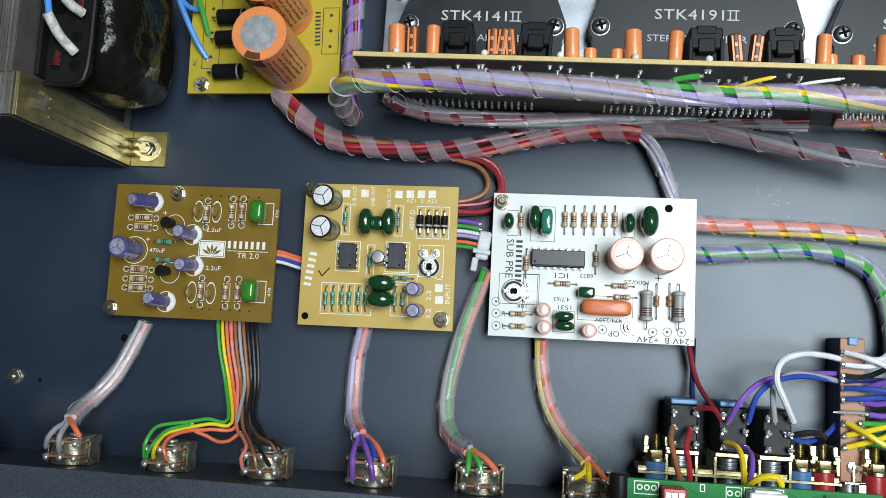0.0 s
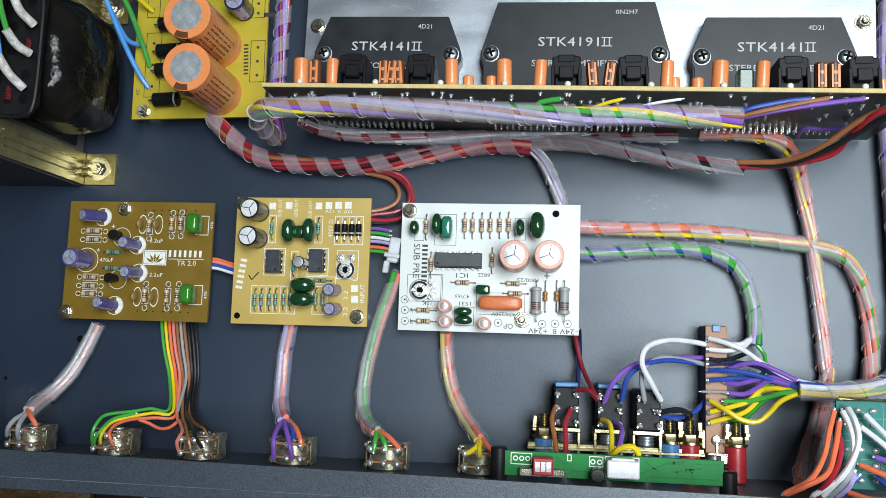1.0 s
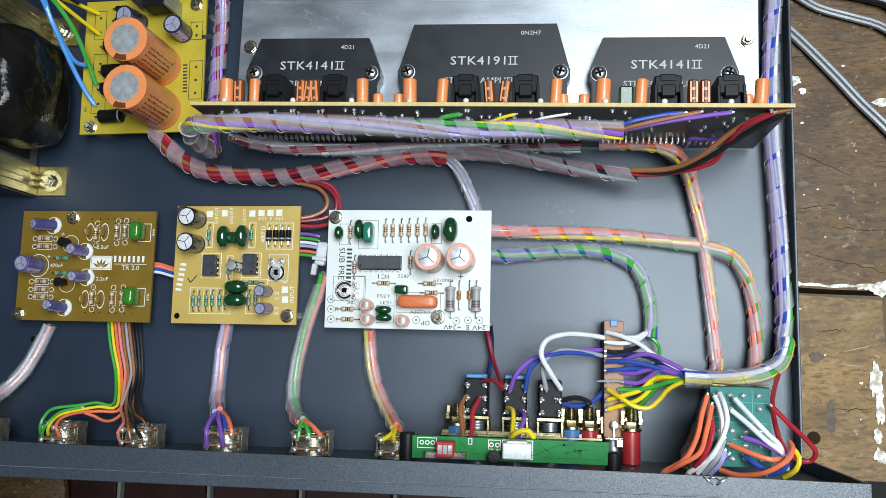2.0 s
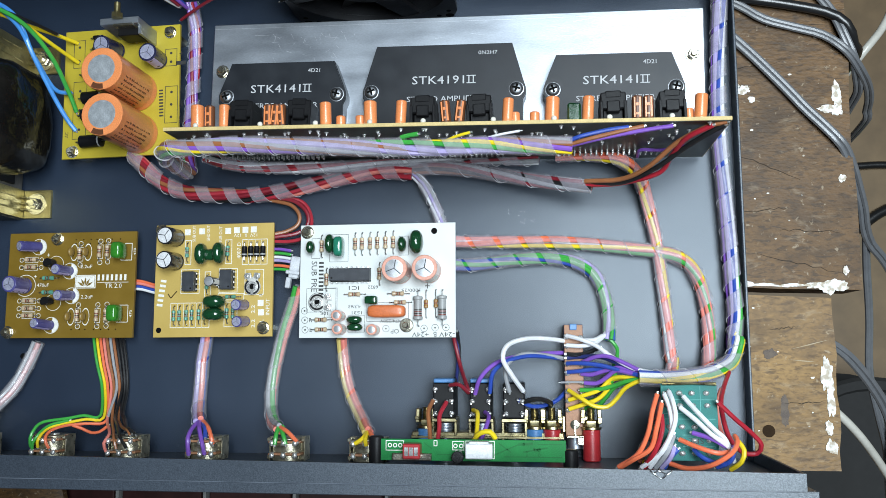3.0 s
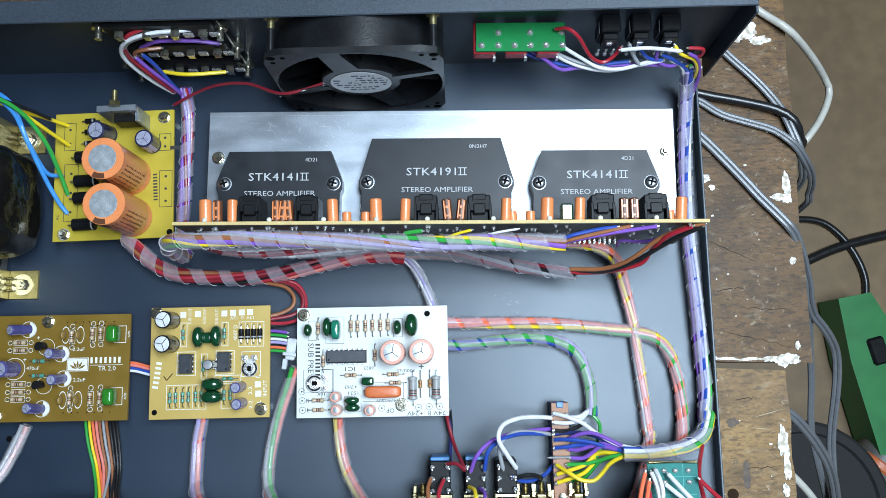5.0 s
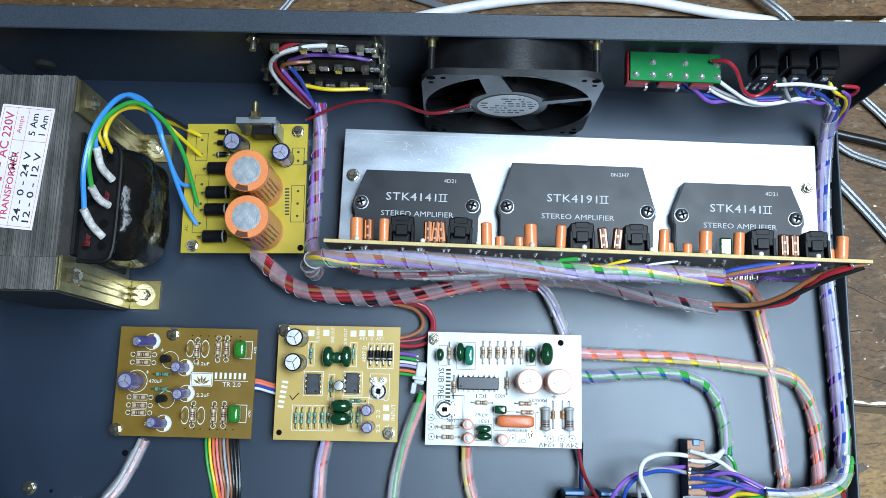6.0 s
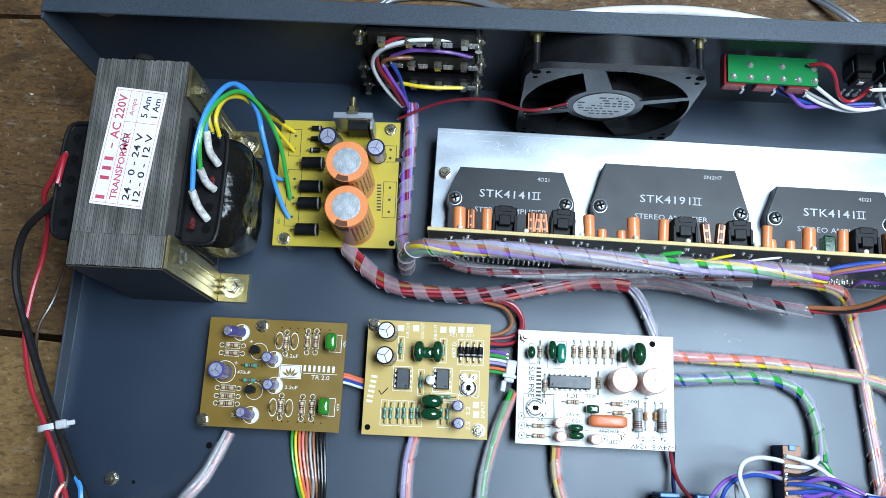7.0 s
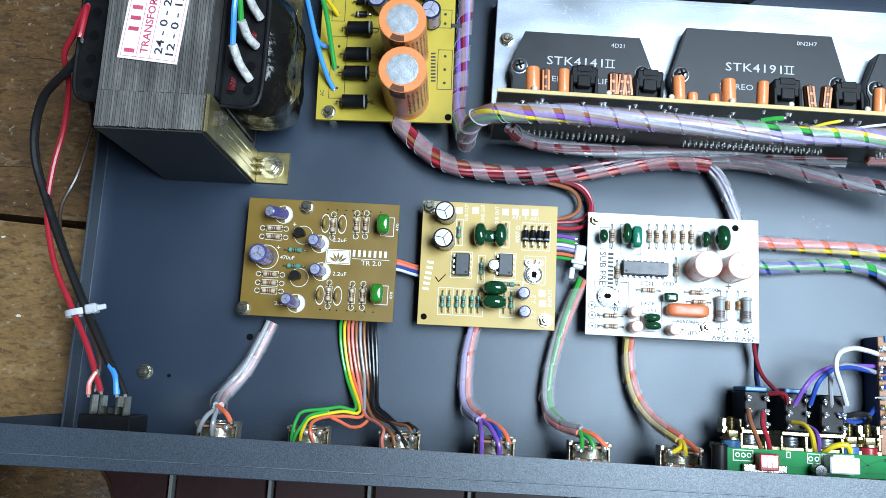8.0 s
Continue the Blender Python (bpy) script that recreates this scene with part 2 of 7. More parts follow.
CREAM = surf("cream_plastic", (0.72, 0.70, 0.62), None, 0.45, 0, 200)
NYLON = surf("clear_white_nylon", (0.72, 0.74, 0.78), None, 0.35, 0, 300, clear=0.18)
WRAP = surf("milky_spiral_wrap", (0.66, 0.62, 0.69), (0.54, 0.51, 0.58), 0.2, 0, 300, 0.25, 420, clear=0.81, spec=0.6)
WRAP_EDGE = surf("cut_edge_of_spiral_wrap", (0.88, 0.86, 0.90), None, 0.3, 0, 300, clear=0.55)
WRAP_THIN = surf("clear_spiral_wrap", (0.74, 0.72, 0.76), (0.64, 0.62, 0.66), 0.16, 0, 300, 0.25, 420, clear=0.86, spec=0.7)
CLOTH = surf("soiled_woven_sleeving", (0.68, 0.67, 0.64), (0.36, 0.35, 0.33), 0.8, 0, 420, 0.6, 1400)
# pale tint standing in for light caught on the chassis bends
FOLD = surf("painted_fold_highlight", (0.11, 0.13, 0.16), (0.05, 0.062, 0.08), 0.4, 0, 60)
SCUFF = surf("pale_paint_scuff", (0.30, 0.32, 0.35), None, 0.6)
LABEL_W = surf("white_paper_label", (0.80, 0.73, 0.77), (0.74, 0.67, 0.71), 0.6, 0, 60, 0.05, 1500, grain=0.03)
INK_R = surf("crimson_label_ink", (0.60, 0.07, 0.13), None, 0.6)
INK_K = surf("black_label_ink", (0.03, 0.03, 0.04), None, 0.6)
RED_P = surf("red_plastic", (0.42, 0.024, 0.03), None, 0.35, 0, 300, coat=0.2)
BLUE_P = surf("blue_plastic", (0.06, 0.22, 0.48), None, 0.4, 0, 300)
WHITE_P = surf("white_plastic", (0.72, 0.74, 0.76), None, 0.4, 0, 300)
RUBBER = surf("black_rubber", (0.02, 0.02, 0.02), None, 0.8)
PHENOL = surf("brown_tag_strip", (0.36, 0.165, 0.085), (0.28, 0.125, 0.065), 0.5, 0, 250, 0.2, 1200)


def pvc(name, col):
    return surf(name + "_pvc", col, tuple(c * 0.88 for c in col), 0.32, 0, 200, 0.05, 900, grain=0.05, coat=0.15)


W = {k: pvc(k, c) for k, c in {
    "red": (0.42, 0.026, 0.042), "crimson": (0.25, 0.018, 0.03), "orange": (0.85, 0.175, 0.08), "salmon": (0.80, 0.235, 0.19),
    "yellow": (0.85, 0.62, 0.03), "green": (0.03, 0.36, 0.06), "blue": (0.022, 0.07, 0.36), "sky": (0.05, 0.30, 0.75),
    "purple": (0.22, 0.09, 0.46), "lilac": (0.40, 0.34, 0.60), "white": (0.76, 0.77, 0.80), "grey": (0.33, 0.34, 0.36),
    "brown": (0.33, 0.12, 0.05), "black": (0.014, 0.014, 0.015), "pink": (0.75, 0.10, 0.22), "slate": (0.135, 0.14, 0.15), "cream": (0.50, 0.48, 0.43), "navy": (0.02, 0.03, 0.13), "blush": (0.66, 0.40, 0.40), "straw": (0.60, 0.47, 0.16), "scarlet": (0.40, 0.02, 0.034), "umber": (0.05, 0.028, 0.018)}.items()}


# ---- mesh tools (lengths in millimetres) ----
class Shape:
    """Collects vertices and faces in millimetres; mesh() turns them into a mesh."""

    def __init__(self):
        self.v, self.f, self.m = [], [], []

    def add(self, verts, faces, mat=0):
        k = len(self.v)
        self.v.extend(tuple(p) for p in verts)
        self.f.extend(tuple(i + k for i in q) for q in faces)
        self.m.extend([mat] * len(faces))
        return self

    def box(self, x0, x1, y0, y1, z0, z1, b=0.0, mat=0, turn=None):
        lo, hi = (x0, y0, z0), (x1, y1, z1)
        if b <= 0:
            vs = [(x, y, z) for x in (x0, x1) for y in (y0, y1) for z in (z0, z1)]
            fs = [(0, 1, 3, 2), (4, 6, 7, 5), (0, 4, 5, 1), (2, 3, 7, 6), (0, 2, 6, 4), (1, 5, 7, 3)]
        else:
            vs, idx = [], {}
            for sx in (0, 1):
                for sy in (0, 1):
                    for sz in (0, 1):
                        s = (sx, sy, sz)
                        for ax in range(3):
                            q = []
                            for k in range(3):
                                e = hi[k] if s[k] else lo[k]
                                q.append(e if k == ax else e + (-b if s[k] else b))
                            idx[(s, ax)] = len(vs)
                            vs.append(tuple(q))
            fs = []
            for ax in range(3):
                u, w = [k for k in range(3) if k != ax]
                for side in (0, 1):
                    ring = []
                    for cu, cw in ((0, 0), (1, 0), (1, 1), (0, 1)):
                        s = [0, 0, 0]
                        s[ax], s[u], s[w] = side, cu, cw
                        ring.append(idx[(tuple(s), ax)])
                    fs.append(tuple(ring))
                for cu in (0, 1):
                    for cw in (0, 1):
                        e = []
                        for side in (0, 1):
                            s = [0, 0, 0]
                            s[ax], s[u], s[w] = side, cu, cw
                            e.append(tuple(s))
                        fs.append((idx[(e[0], u)], idx[(e[1], u)], idx[(e[1], w)], idx[(e[0], w)]))
            for sx in (0, 1):
                for sy in (0, 1):
                    for sz in (0, 1):
                        fs.append(tuple(idx[((sx, sy, sz), a)] for a in range(3)))
        if turn:
            vs = [turn @ Vector(p) for p in vs]
        return self.add(vs, fs, mat)

    def lathe(self, profile, seg=16, mats=None, m=None, mat=0):
        """profile: (radius, height) from bottom to top round z; m: a matrix in millimetres."""
        k = len(profile)
        vs = []
        for r, z in profile:
            for i in range(seg):
                a = 2 * math.pi * i / seg
                vs.append(Vector((r * math.cos(a), r * math.sin(a), z)))
        if m:
            vs = [m @ p for p in vs]
        base = len(self.v)
        self.v.extend(tuple(p) for p in vs)
        for j in range(k - 1):
            for i in range(seg):
                i2 = (i + 1) % seg
                self.f.append((base + j * seg + i, base + j * seg + i2, base + (j + 1) * seg + i2, base + (j + 1) * seg + i))
                self.m.append(mats[j] if mats else mat)
        for j, rev in ((0, True), (k - 1, False)):
            if profile[j][0] > 1e-6:
                ring = [base + j * seg + i for i in range(seg)]
                self.f.append(tuple(reversed(ring)) if rev else tuple(ring))
                self.m.append((mats[0] if rev else mats[-1]) if mats else mat)
        return self

    def cyl(self, x, y, z0, z1, r, seg=16, b=0.0, mat=0):
        pr = [(r, z0), (r, z1)] if b <= 0 else [(r - b, z0), (r, z0 + b), (r, z1 - b), (r - b, z1)]
        return self.lathe(pr, seg, None, Matrix.Translation((x, y, 0)), mat)

    def rod(self, a, b, r, seg=10, mat=0, bev=0.0):
        a, b = Vector(a), Vector(b)
        d = b - a
        m = Matrix.Translation(a) @ d.to_track_quat("Z", "Y").to_matrix().to_4x4()
        h = d.length
        pr = [(r, 0), (r, h)] if bev <= 0 else [(r - bev, 0), (r, bev), (r, h - bev), (r - bev, h)]
        return self.lathe(pr, seg, None, m, mat)

    def blob(self, c, r, power=1.0, seg=14, rings=8, mat=0):
        """An ellipsoid with radii r; power below 1 makes it boxier."""
        vs = []
        sg = lambda v: math.copysign(abs(v) ** power, v)
        for j in range(rings + 1):
            t = -math.pi / 2 + math.pi * j / rings
            for i in range(seg):
                a = 2 * math.pi * i / seg
                vs.append((c[0] + r[0] * sg(math.cos(t)) * sg(math.cos(a)), c[1] + r[1] * sg(math.cos(t)) * sg(math.sin(a)), c[2] + r[2] * sg(math.sin(t))))
        fs = [(j * seg + i, j * seg + (i + 1) % seg, (j + 1) * seg + (i + 1) % seg, (j + 1) * seg + i) for j in range(rings) for i in range(seg)]
        return self.add(vs, fs, mat)

    def slab(self, outline, z0, z1, mat=0, m=None):
        k = len(outline)
        vs = [Vector((x, y, z0)) for x, y in outline] + [Vector((x, y, z1)) for x, y in outline]
        if m:
            vs = [m @ p for p in vs]
        fs = [tuple(reversed(range(k))), tuple(range(k, 2 * k))] + [(i, (i + 1) % k, k + (i + 1) % k, k + i) for i in range(k)]
        return self.add(vs, fs, mat)

    def flat(self, x0, x1, y0, y1, z, mat=0):
        return self.add([(x0, y0, z), (x1, y0, z), (x1, y1, z), (x0, y1, z)], [(0, 1, 2, 3)], mat)

    def frame_line(self, x0, x1, y0, y1, z, w=0.25, mat=0):
        for q in ((x0, x1, y0, y0 + w), (x0, x1, y1 - w, y1), (x0, x0 + w, y0 + w, y1 - w), (x1 - w, x1, y0 + w, y1 - w)):
            self.flat(*q, z, mat)
        return self

    def ring(self, x, y, z, r, w=0.25, seg=20, sx=1.0, sy=1.0, mat=0):
        vs = []
        for rr in (r, r - w):
            for i in range(seg):
                a = 2 * math.pi * i / seg
                vs.append((x + rr * math.cos(a) * sx, y + rr * math.sin(a) * sy, z))
        return self.add(vs, [(i, (i + 1) % seg, seg + (i + 1) % seg, seg + i) for i in range(seg)], mat)

    def disc(self, x, y, z, r, seg=18, mat=0):
        return self.add([(x + r * math.cos(2 * math.pi * i / seg), y + r * math.sin(2 * math.pi * i / seg), z) for i in range(seg)], [tuple(range(seg))], mat)

    def tube(self, pts, r, seg=8, mat=0, step=2.0, caps=True):
        p, nn, bb = sweep(pts, step)
        vs = []
        for c, a, b in zip(p, nn, bb):
            for i in range(seg):
                t = 2 * math.pi * i / seg
                vs.append(c + r * (math.cos(t) * a + math.sin(t) * b))
        k = len(p)
        fs = [(j * seg + i, j * seg + (i + 1) % seg, (j + 1) * seg + (i + 1) % seg, (j + 1) * seg + i) for j in range(k - 1) for i in range(seg)]
        if caps:
            fs += [tuple(reversed(range(seg))), tuple(range((k - 1) * seg, k * seg))]
        return self.add(vs, fs, mat)

    def letters(self, text, size, x, y, z, rz=0.0, width=None, mat=0, m=None, space=1.0, thin=0.0):
        """Letters of the built-in font, centred on x, y; width squeezes them to that length."""
        cu = bpy.data.curves.new("letters", "FONT")
        cu.body, cu.size, cu.resolution_u, cu.offset = text, 1.0, 2, -thin
        cu.align_x, cu.align_y, cu.space_character = "CENTER", "CENTER", space
        ob = bpy.data.objects.new("letters", cu)
        scene.collection.objects.link(ob)
        dg = bpy.context.evaluated_depsgraph_get()
        me = bpy.data.meshes.new_from_object(ob.evaluated_get(dg))
        vs = [v.co.copy() for v in me.vertices]
        fs = [tuple(q.vertices) for q in me.polygons]
        bpy.data.objects.remove(ob)
        bpy.data.curves.remove(cu)
        bpy.data.meshes.remove(me)
        if not vs:
            return self
        w = max(v.x for v in vs) - min(v.x for v in vs)
        h = max(v.y for v in vs) - min(v.y for v in vs)
        cx, cy = (max(v.x for v in vs) + min(v.x for v in vs)) / 2, (max(v.y for v in vs) + min(v.y for v in vs)) / 2
        sy = size / h
        sx = (width / w) if width else sy
        t = (m or Matrix()) @ Matrix.Translation((x, y, z)) @ Matrix.Rotation(radians(rz), 4, "Z")
        return self.add([t @ Vector(((v.x - cx) * sx, (v.y - cy) * sy, 0)) for v in vs], fs, mat)

    def bars(self, n, size, x, y, z, rz=0.0, width=10.0, mat=0):
        """Unlettered marks: n upright blocks in a row."""
        t = Matrix.Translation((x, y, z)) @ Matrix.Rotation(radians(rz), 4, "Z")
        s = width / n
        for i in range(n):
            a, b = -width / 2 + i * s, -width / 2 + i * s + s * 0.5
            self.add([t @ Vector(q) for q in ((a, -size / 2, 0), (b, -size / 2, 0), (b, size / 2, 0), (a, size / 2, 0))], [(0, 1, 2, 3)], mat)
        return self

    def mesh(self, name, mats, sharp=38):
        me = bpy.data.meshes.new(name)
        me.from_pydata([(x / 1000, y / 1000, z / 1000) for x, y, z in self.v], [], self.f)
        for mt in mats:
            me.materials.append(mt)
        me.polygons.foreach_set("material_index", self.m)
        me.polygons.foreach_set("use_smooth", [True] * len(self.f))
        me.set_sharp_from_angle(angle=radians(sharp))
        me.update()
        return me


def sweep(pts, step=2.0):
    """A smooth curve through the points, with two cross vectors at each sample that turn as little as they can."""
    q = [Vector(p) for p in pts]
    out = []
    for i in range(len(q) - 1):
        p0 = q[i - 1] if i else q[0] * 2 - q[1]
        p1, p2 = q[i], q[i + 1]
        p3 = q[i + 2] if i + 2 < len(q) else q[-1] * 2 - q[-2]
        k = max(2, int((p2 - p1).length / step))
        for j in range(k):
            t = j / k
            out.append(0.5 * (2 * p1 + (p2 - p0) * t + (2 * p0 - 5 * p1 + 4 * p2 - p3) * t * t + (3 * p1 - p0 - 3 * p2 + p3) * t ** 3))
    out.append(q[-1])
    tan = [(out[min(i + 1, len(out) - 1)] - out[max(i - 1, 0)]).normalized() for i in range(len(out))]
    a = tan[0].orthogonal().normalized()
    na, nb = [], []
    for t in tan:
        a = (a - t * a.dot(t)).normalized()
        na.append(a.copy())
        nb.append(t.cross(a))
    return out, na, nb


def thing(name, at=(0, 0, 0), label="", category="", rz=0.0, group="", kind=""):
    ob = new(name)
    ob.empty_display_size = 0.01
    ob.matrix_world = pose(at[0] / 1000, at[1] / 1000, at[2] / 1000, 0, 0, rz)
    return tagged(ob, label, category, group, kind)


def part(name, shape, mats, parent, label="", at=(0, 0, 0), rz=0.0, turn=None):
    me = shape.mesh(name, mats if isinstance(mats, (list, tuple)) else [mats]) if isinstance(shape, Shape) else shape
    ob = new(name, me)
    ob.parent = parent
    ob.matrix_local = turn if turn else pose(at[0] / 1000, at[1] / 1000, at[2] / 1000, 0, 0, rz)
    return tagged(ob, label)


def solid(name, shape, mats, label, category, kind="", group=""):
    ob = new(name, shape.mesh(name, mats if isinstance(mats, (list, tuple)) else [mats]))
    return tagged(ob, label, category, group, kind)


STORE = {}


def shared(key, make):
    if key not in STORE:
        STORE[key] = make()
    return STORE[key]


def jitter(seed):
    return random.Random(seed)


# ---- the room and the table ----
s = Shape().box(-1500, 1500, -1500, 1500, -450, -422)
solid("floor", s, ROOM_FLOOR, "brown room floor under the workbench", "floor", "structure")
solid("ceiling", Shape().box(-1500, 1500, -1500, 1500, 1800, 1840), CEIL, "plain grey room ceiling", "ceiling", "structure")
for nm, q in (("wall_north", (-1500, 1500, 1500, 1560)), ("wall_south", (-1500, 1500, -1560, -1500)), ("wall_east", (1500, 1560, -1500, 1500)), ("wall_west", (-1560, -1500, -1500, 1500))):
    solid(nm, Shape().box(*q, -450, 1840), WALL, "plain painted room wall", "wall", "structure")
TZ = -22.0
table = thing("workbench", (0, 0, TZ), "rough worn wooden plank workbench with paint splashes", "table")


def plank(y0, y1, x0, x1, seed):
    r = jitter(seed)
    k = 26
    lo, hi = [], []
    for i in range(k + 1):
        x = x0 + (x1 - x0) * i / k
        lo.append((x, y0(x) + r.uniform(-0.7, 0.7)))
        hi.append((x, y1(x) + r.uniform(-0.7, 0.7)))
    right = [(x1 + r.uniform(-1.2, 1.2), lo[-1][1] + (hi[-1][1] - lo[-1][1]) * j / 9) for j in range(1, 9)]
    return Shape().slab(lo + right + hi[::-1], -28, 0)


gap = lambda x: 44 - (x + 195) * 22 / 492
part("plank", plank(lambda x: gap(x) + 2.2, lambda x: 236 + x * 0.02, -700, 348, 1), TABLE, table)
part("plank", plank(lambda x: -66 + x * 0.005, lambda x: gap(x) - 2.2, -700, 333, 2), TABLE_PALE, table)
part("plank", plank(lambda x: 239 + x * 0.02, lambda x: 520, -700, 350, 3), TABLE, table)
for lx in (-640, 280):
    for ly in (-60, 470):
        part("leg", Shape().box(lx - 30, lx + 30, ly - 25, ly + 25, -400, -28, 2), TABLE, table)

# ---- chassis tray ----
X0, X1, Y0, Y1, H = -153.0, 285.0, -52.0, 188.0, 83.0
YF = -56.8
case = thing("amplifier_chassis", (0, 0, 0), "open dark blue-grey powder-coated steel amplifier chassis on the bench", "chassis")
part("tray", Shape().box(X0, X1, YF, Y1, -1.2, 0, 0.0), TRAY, case)
for nm, q in (("side_lip", (X1, X1 + 1.2)), ("side_lip", (X0 - 1.2, X0))):
    part(nm, Shape().box(*q, YF, Y1, -1.2, 10, 0.3), CHASSIS, case)
part("rear_panel", Shape().box(X0, X1 + 8.4, Y1, Y1 + 1.2, -1.2, H - 1.2, 0.2), CHASSIS, case)
part("rear_flange", Shape().box(X0, X1 + 8.4, Y1 - 8, Y1 + 3, H - 1.2, H, 0.4), CHASSIS, case)
for rx in (X0, X1 + 7.2):
    part("end_return", Shape().box(rx, rx + 1.2, Y1 - 11, Y1, 0.2, H - 1.2, 0.2), CHASSIS, case)
# pale disc added to stand for the brightness through a round panel hole
part("grommet", Shape().lathe([(5.0, 0), (5.4, 0.5), (4.6, 1.2), (2.0, 1.0)], 20, None, Matrix.Translation((-129, Y1 - 0.02, 72)) @ Matrix.Rotation(radians(90), 4, "X")), CREAM, case, "pale disc added for a bright hole in the panel")
part("grommet", Shape().lathe([(5.6, 0), (5.8, 0.6), (4.4, 2.2), (2.4, 2.4)], 20, None, Matrix.Translation((-128, Y1 - 0.02, 22)) @ Matrix.Rotation(radians(90), 4, "X")), RUBBER, case, "black rubber")
# thin pale rods paint the crease highlight along both side bends
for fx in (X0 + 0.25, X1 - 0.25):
    part("fold_line", Shape().rod((fx, YF, 0.05), (fx, Y1, 0.05), 0.28, 6), FOLD, case, "pale painted highlight along the bend")
r = jitter(55)
for k in range(26):
    x, y = r.choice(((182.5, 57.5), (186.8, 54.7), (180.2, 58.6), (r.uniform(-140, 275), r.uniform(-45, 175)), (r.uniform(100, 275), r.uniform(-45, 80))))
    l, w, a = r.uniform(0.5, 2.2), r.uniform(0.08, 0.18), r.uniform(0, 180)
    t = Matrix.Translation((x + r.uniform(-4, 4), y + r.uniform(-4, 4), 0.05)) @ Matrix.Rotation(radians(a), 4, "Z")
    part("scuff", Shape().add([t @ Vector(q) for q in ((-l / 2, 0, 0), (0, -w, 0), (l / 2, 0, 0), (0, w, 0))], [(0, 1, 2, 3)]), SCUFF, case)
lip_y = lambda x: -49.1 - 0.0085 * x
FX0, FX1 = X0 - 5.0, X1 + 1.4
for rx in (FX0, FX1 - 1.2):
    part("end_return", Shape().box(rx, rx + 1.2, YF, lip_y(rx), -1.2, H - 1.2, 0.2), CHASSIS, case)
part("front_panel", Shape().box(FX0, FX1, YF - 1.2, YF, -1.2, H - 1.2, 0.2), CHASSIS, case)
part("front_flange", Shape().slab([(FX0, YF - 1.2), (FX1, YF - 1.2), (FX1, lip_y(FX1)), (FX0, lip_y(FX0))], H - 1.2, H), CHASSIS, case)
part("fascia", Shape().box(FX0 - 4.2, FX1 + 4.2, YF - 5.4, YF - 1.22, -6, H - 0.05, 0.25), CHASSIS, case)
# pale rod painted as the edge highlight between flange and fascia
part("fold_line", Shape().rod((FX0 - 4, YF - 1.2, H - 0.1), (FX1 + 4, YF - 1.2, H - 0.1), 0.22, 6), FOLD, case, "pale painted highlight along the front edge")
for fx in (-130, 262):
    for fy in (-35, 170):
        part("rubber_foot", Shape().cyl(fx, fy, TZ, -1.2, 9, 20, 1.0), RUBBER, case)


# ---- electronic components ----
def can_mesh(d, h, sleeve_ring=True):
    r = d / 2
    s = Shape()
    s.lathe([(r * 0.96, 0), (r, 0.4), (r, h * 0.06), (r * 0.95, h * 0.10), (r, h * 0.15), (r, h - 0.35), (r - 0.35, h), (r * 0.86, h)], 24)
    return s


def electrolytic(parent, x, y, z, d, h, sleeve, top, cross=True, stripe=None, marks=0, top_label="", turn=0.0, share=0.66, tilt=(0, 0)):
    """A can capacitor with shrink sleeve, bare top, scored vent and printed stripe."""
    me = shared(("can", d, h, sleeve.name), lambda: can_mesh(d, h).mesh("capacitor", [sleeve]))
    cap = part("capacitor", me, None, parent, turn=pose(x / 1000, y / 1000, z / 1000) @ pose(0, 0, 0, tilt[0], tilt[1], 0) @ pose(0, 0, 0, 0, 0, turn))

    def make_top():
        s = Shape()
        r = d / 2 * share
        s.lathe([(r, h - 0.4), (r, h + 0.06), (r * 0.9, h + 0.1)], 22)
        return s.mesh("can_top", [top])

    part("can_top", shared(("top", d, h, top.name, share), make_top), None, cap, top_label)
    if cross:
        def make_cross():
            s = Shape()
            r, w = d / 2 * share * 0.95, d * (0.018 if top is CAP_TOPW else 0.02 if sleeve is SLEEVE_BK else 0.012)
            for a in (20, 140, 260):
                t = Matrix.Rotation(radians(a), 4, "Z")
                s.box(0, r, -w, w, h + 0.1, h + 0.16, turn=t)
            return s.mesh("vent_score", [IC_GREY])
        part("vent_score", shared(("cross", d, h, share, sleeve.name), make_cross), None, cap)
    if stripe:
        def make_stripe():
            s = Shape()
            r = d / 2 + 0.06
            n = 6
            vs = []
            for zz in (h * 0.17, h - 0.3):
                for i in range(n + 1):
                    a = radians(-28 + 56 * i / n)
                    vs.append((r * math.cos(a), r * math.sin(a), zz))
            s.add(vs, [(i, i + 1, n + 2 + i, n + 1 + i) for i in range(n)])
            r += 0.05
            for k in range(marks):
                zz = h * (0.3 + 0.6 * k / max(1, marks - 1))
                vs = []
                for z2 in (zz - h * 0.05, zz + h * 0.03):
                    for i in range(4):
                        a = radians(-9 + 6 * i)
                        vs.append((r * math.cos(a), r * math.sin(a), z2))
                s.add(vs, [(i, i + 1, 5 + i, 4 + i) for i in range(3)], 1)
            return s.mesh("printed_stripe", [stripe, sleeve])
        part("printed_stripe", shared(("stripe", d, h, stripe.name, sleeve.name), make_stripe), None, cap)
    return cap


